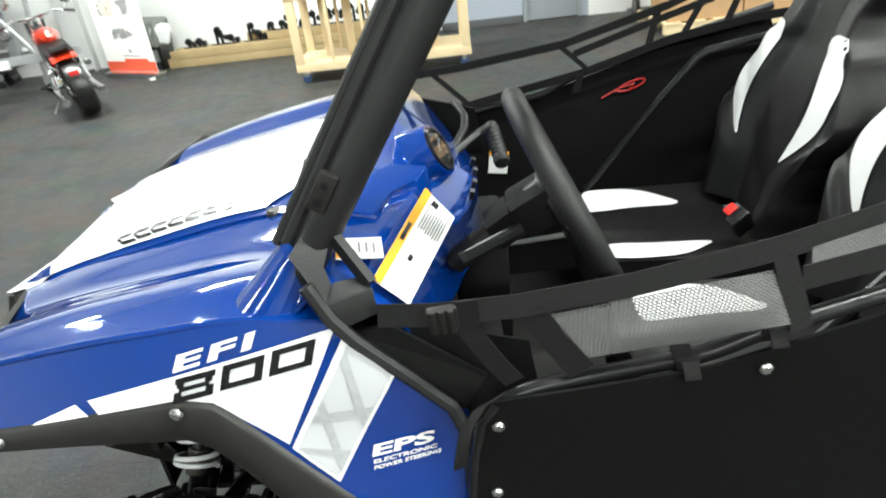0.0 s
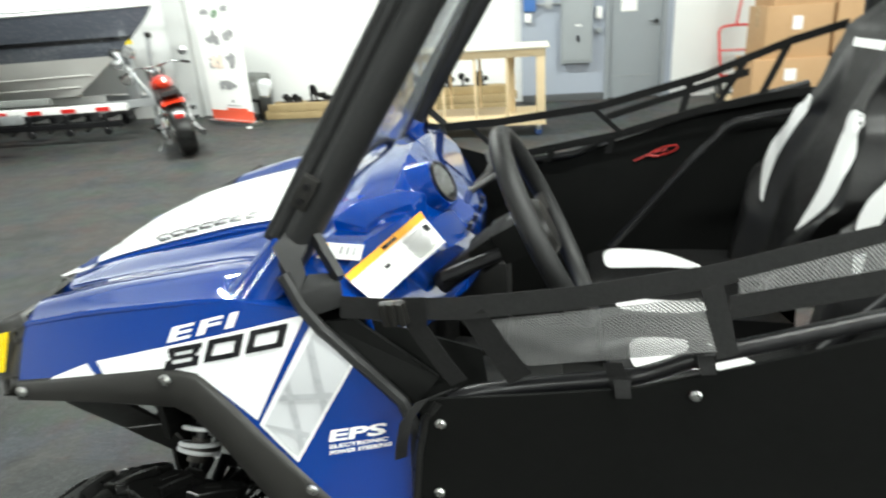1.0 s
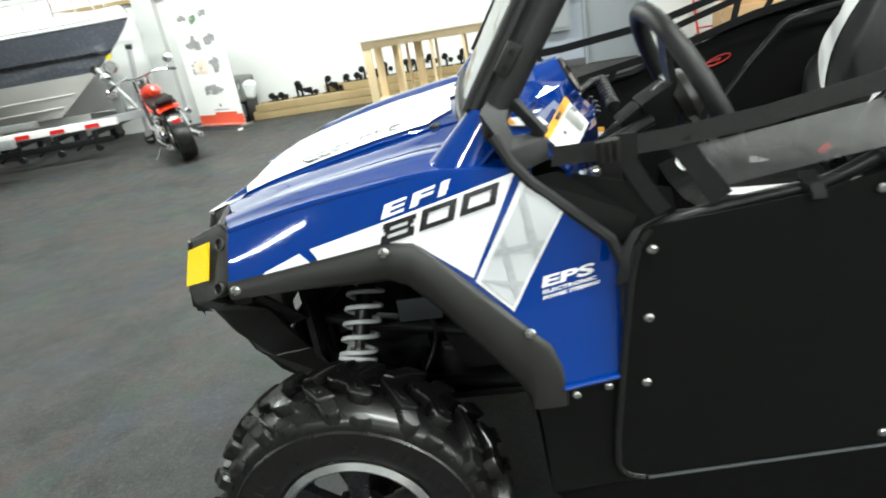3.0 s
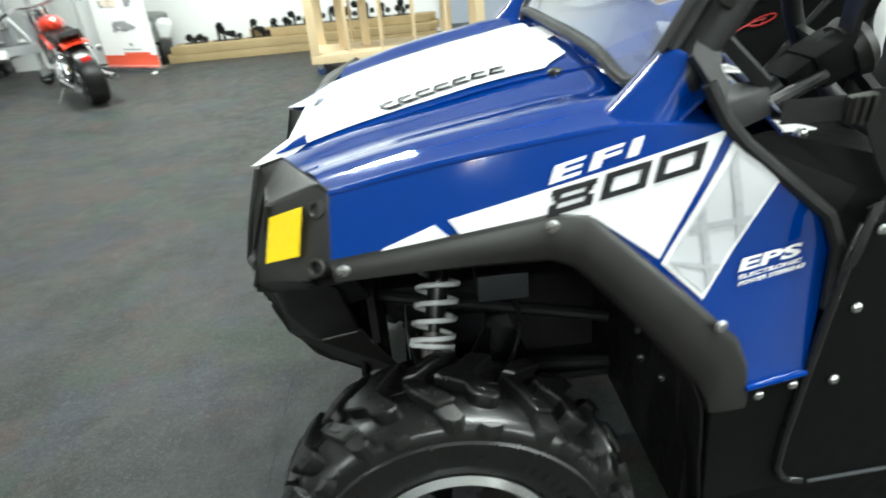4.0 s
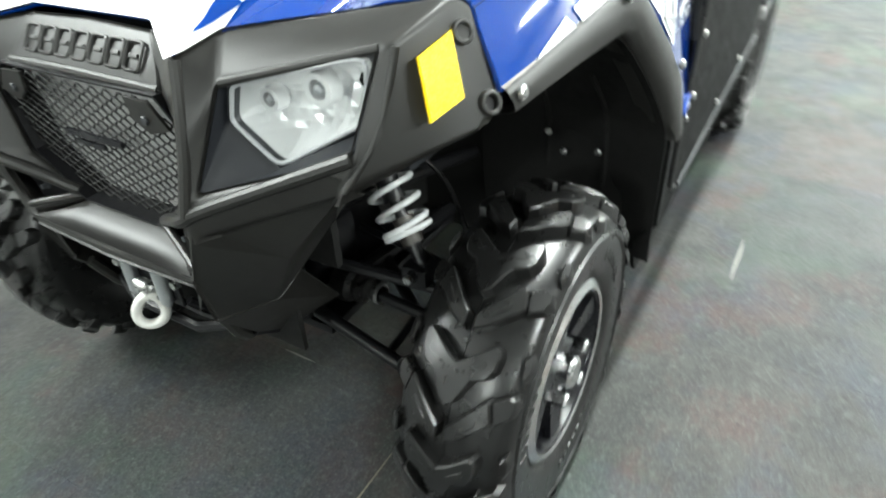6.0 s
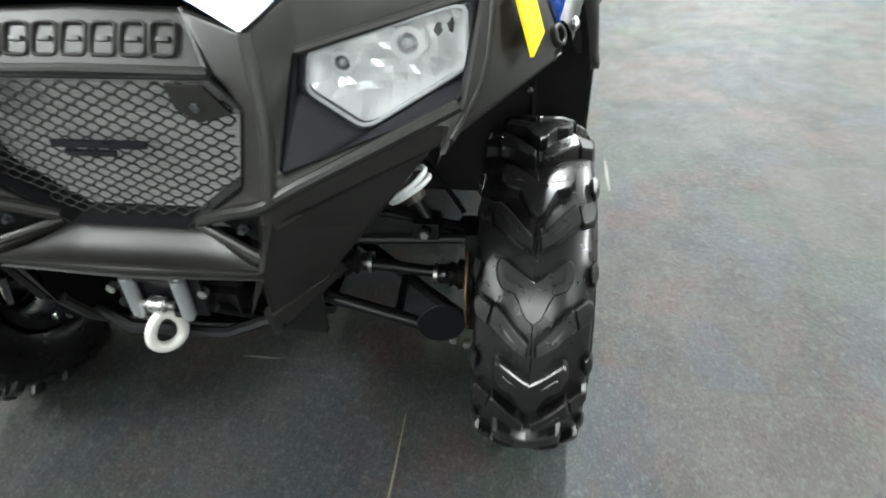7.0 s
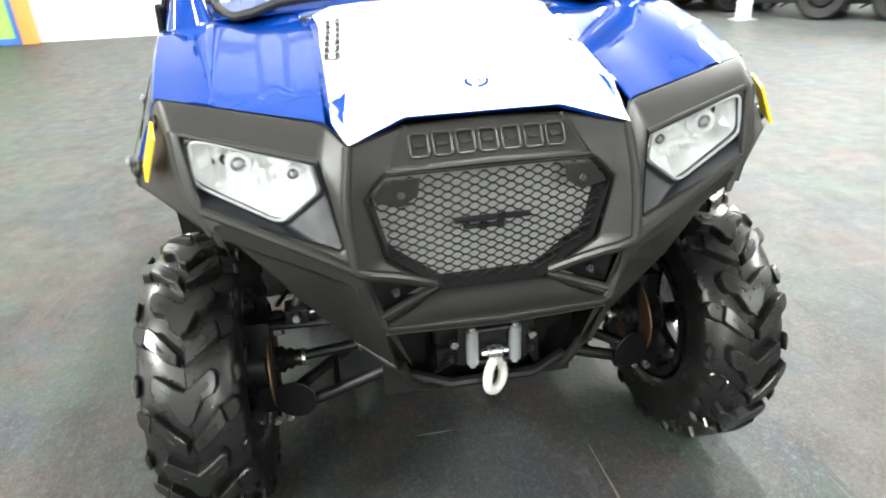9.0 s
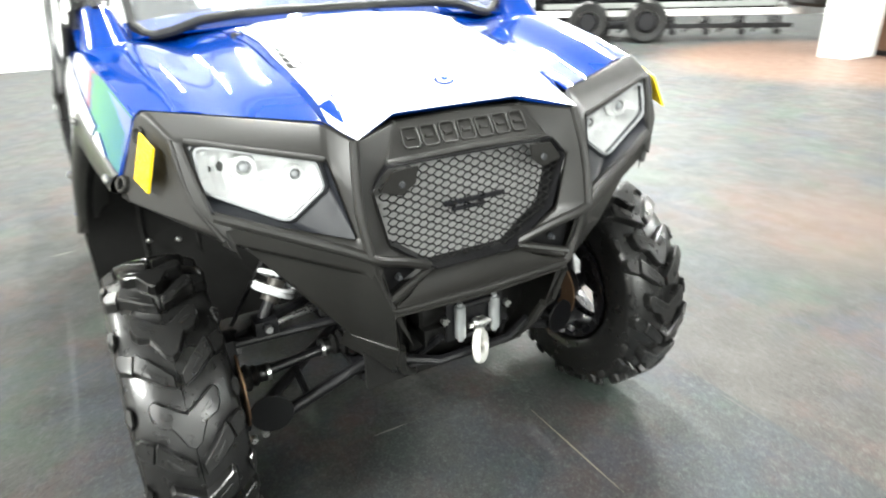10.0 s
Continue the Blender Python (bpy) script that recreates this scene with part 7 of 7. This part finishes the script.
for x, z in ((0.665, 0.925), (0.765, 0.962)):
    part("tube_wrap", moved(lathe([(0.0125, -0.014), (0.0150, -0.014), (0.0150, 0.014), (0.0125, 0.014)], 14), Matrix.Translation((x, -0.643, z)) @ pose(0, 0, 0, 0, 0, 90)), STRAP, net)
    part("tube_wrap", band([(x, -0.660, z + 0.012), (x + 0.002, -0.668, z - 0.004), (x + 0.003, -0.669, z - 0.010)], 0.020, (1, 0, 0)), STRAP, net)
    part("net_strap", band([(x - 0.01, -0.648, z + 0.03), (x, -0.652, z)], 0.024, (1, 0, 0)), STRAP, net)
# passenger-side net
FT = [(0.225, 0.600, 1.034), (0.45, 0.605, 1.045), (0.75, 0.605, 1.078), (1.053, 0.602, 1.155), (1.282, 0.60, 1.241), (1.42, 0.59, 1.28)]
FM = [(0.44, 0.625, 0.92), (0.568, 0.62, 0.945), (0.802, 0.62, 0.985), (1.063, 0.615, 1.057), (1.303, 0.61, 1.094), (1.42, 0.60, 1.10)]
net_r = part("door_net", band(FT, 0.025, (0, -0.2, 1)), STRAP, car, "black webbing door net")
part("net_strap", band(FM, 0.026, (0, -0.2, 1)), STRAP, net_r)
part("net_strap", band([(0.78, 0.612, 1.045), (0.95, 0.61, 1.095), (1.18, 0.608, 1.16)], 0.022, (0, -0.2, 1)), STRAP, net_r)
for a, b2 in (((0.36, 1.04), (0.47, 0.925)), ((0.74, 1.075), (0.83, 0.99)), ((1.02, 1.145), (1.0, 1.04)), ((1.17, 1.20), (1.10, 1.065)), ((1.28, 1.24), (1.22, 1.08)), ((0.62, 0.955), (0.60, 0.91)), ((0.80, 0.985), (0.79, 0.93))):
    part("net_strap", band([(a[0], 0.606, a[1]), (b2[0], 0.618, b2[1])], 0.021, (1, 0, 0)), STRAP, net_r)
# red emblem on the far door: a plain looped shape
part("door_emblem", rail([(0.965 + 0.042 * math.cos(radians(a)), 0.652, 0.925 + 0.012 * math.sin(radians(a)) + 0.012 * math.cos(radians(a))) for a in range(0, 360, 20)], 0.0022, 6, closed=True), EMBLEM, door_r, "red oval emblem outline")
part("door_emblem", rail([(0.875, 0.652, 0.895), (0.93, 0.652, 0.920), (0.975, 0.652, 0.930), (0.955, 0.652, 0.91), (0.91, 0.652, 0.912)], 0.0024, 6), EMBLEM, door_r)


# ---- floor tiles: those round the vehicle singly, the rest in one sheet ----
PITCH = 0.52
tile_mesh = bpy.data.meshes.new("floor_tile")
tb = boxat(-0.2598, -0.2598, -0.0042, 0.2598, 0.2598, 0.0)
tb.to_mesh(tile_mesh)
tb.free()
tile_mesh.materials.append(FLOORM)
rest_v, rest_f = [], []
for i in range(-26, 22):
    for j in range(-28, 17):
        x, y = -0.128 + PITCH * (i + 0.5), -0.305 + PITCH * (j + 0.5)
        if not (X0 < x < X1 and Y0 < y < Y1):
            continue
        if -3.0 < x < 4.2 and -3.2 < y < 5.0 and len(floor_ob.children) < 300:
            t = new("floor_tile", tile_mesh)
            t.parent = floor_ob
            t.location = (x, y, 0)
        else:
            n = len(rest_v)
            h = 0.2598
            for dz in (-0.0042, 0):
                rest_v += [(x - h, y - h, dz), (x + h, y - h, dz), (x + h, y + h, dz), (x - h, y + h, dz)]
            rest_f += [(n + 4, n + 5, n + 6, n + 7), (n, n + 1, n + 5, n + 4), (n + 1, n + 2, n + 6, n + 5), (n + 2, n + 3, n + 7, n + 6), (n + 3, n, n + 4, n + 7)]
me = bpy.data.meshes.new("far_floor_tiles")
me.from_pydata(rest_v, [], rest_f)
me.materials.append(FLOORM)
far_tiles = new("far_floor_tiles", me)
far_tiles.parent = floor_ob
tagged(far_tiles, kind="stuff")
# worn joints and scratches
MARK = material("pale_scratch", (0.17, 0.167, 0.15), 0.7, vary=0.2, scale=30)
DARKM = material("dark_scuff", (0.05, 0.045, 0.045), 0.7, vary=0.2, scale=30)
for x0, y0, x1, y1, w, mt in ((-0.129, 0.122, -0.129, 0.024, 0.006, MARK), (-0.26, -0.303, -0.62, -0.307, 0.0055, SEAMM), (-0.48, -0.809, -0.63, -0.807, 0.006, DARKM), (0.926, -2.147, 0.801, -2.274, 0.014, DARKM),
                              (0.655, 1.267, 1.08, 1.271, 0.006, DARKM), (0.70, -0.813, 0.93, -0.812, 0.012, MARK), (1.777, 0.916, 1.793, 0.82, 0.014, MARK), (0.94, -1.345, 0.57, -1.331, 0.006, DARKM), (0.80, 1.93, 0.85, 1.90, 0.02, MARK),
                              (0.772, 1.36, 1.194, 1.316, 0.012, DARKM), (0.579, 0.88, 0.664, 0.725, 0.01, DARKM), (6.07, 1.43, 6.56, 0.79, 0.02, DARKM)):
    a, b = Vector((x0, y0, 0.0012)), Vector((x1, y1, 0.0012))
    s = (b - a).cross(Vector((0, 0, 1))).normalized() * w / 2
    sc = tagged(finish("floor_scratch", from_faces([a - s * 0.3, a.lerp(b, 0.4) - s, b - s * 0.2, b + s * 0.2, a.lerp(b, 0.6) + s, a + s * 0.3], [(0, 1, 2, 3, 4, 5)]), mt), kind="stuff")
    sc.parent = floor_ob
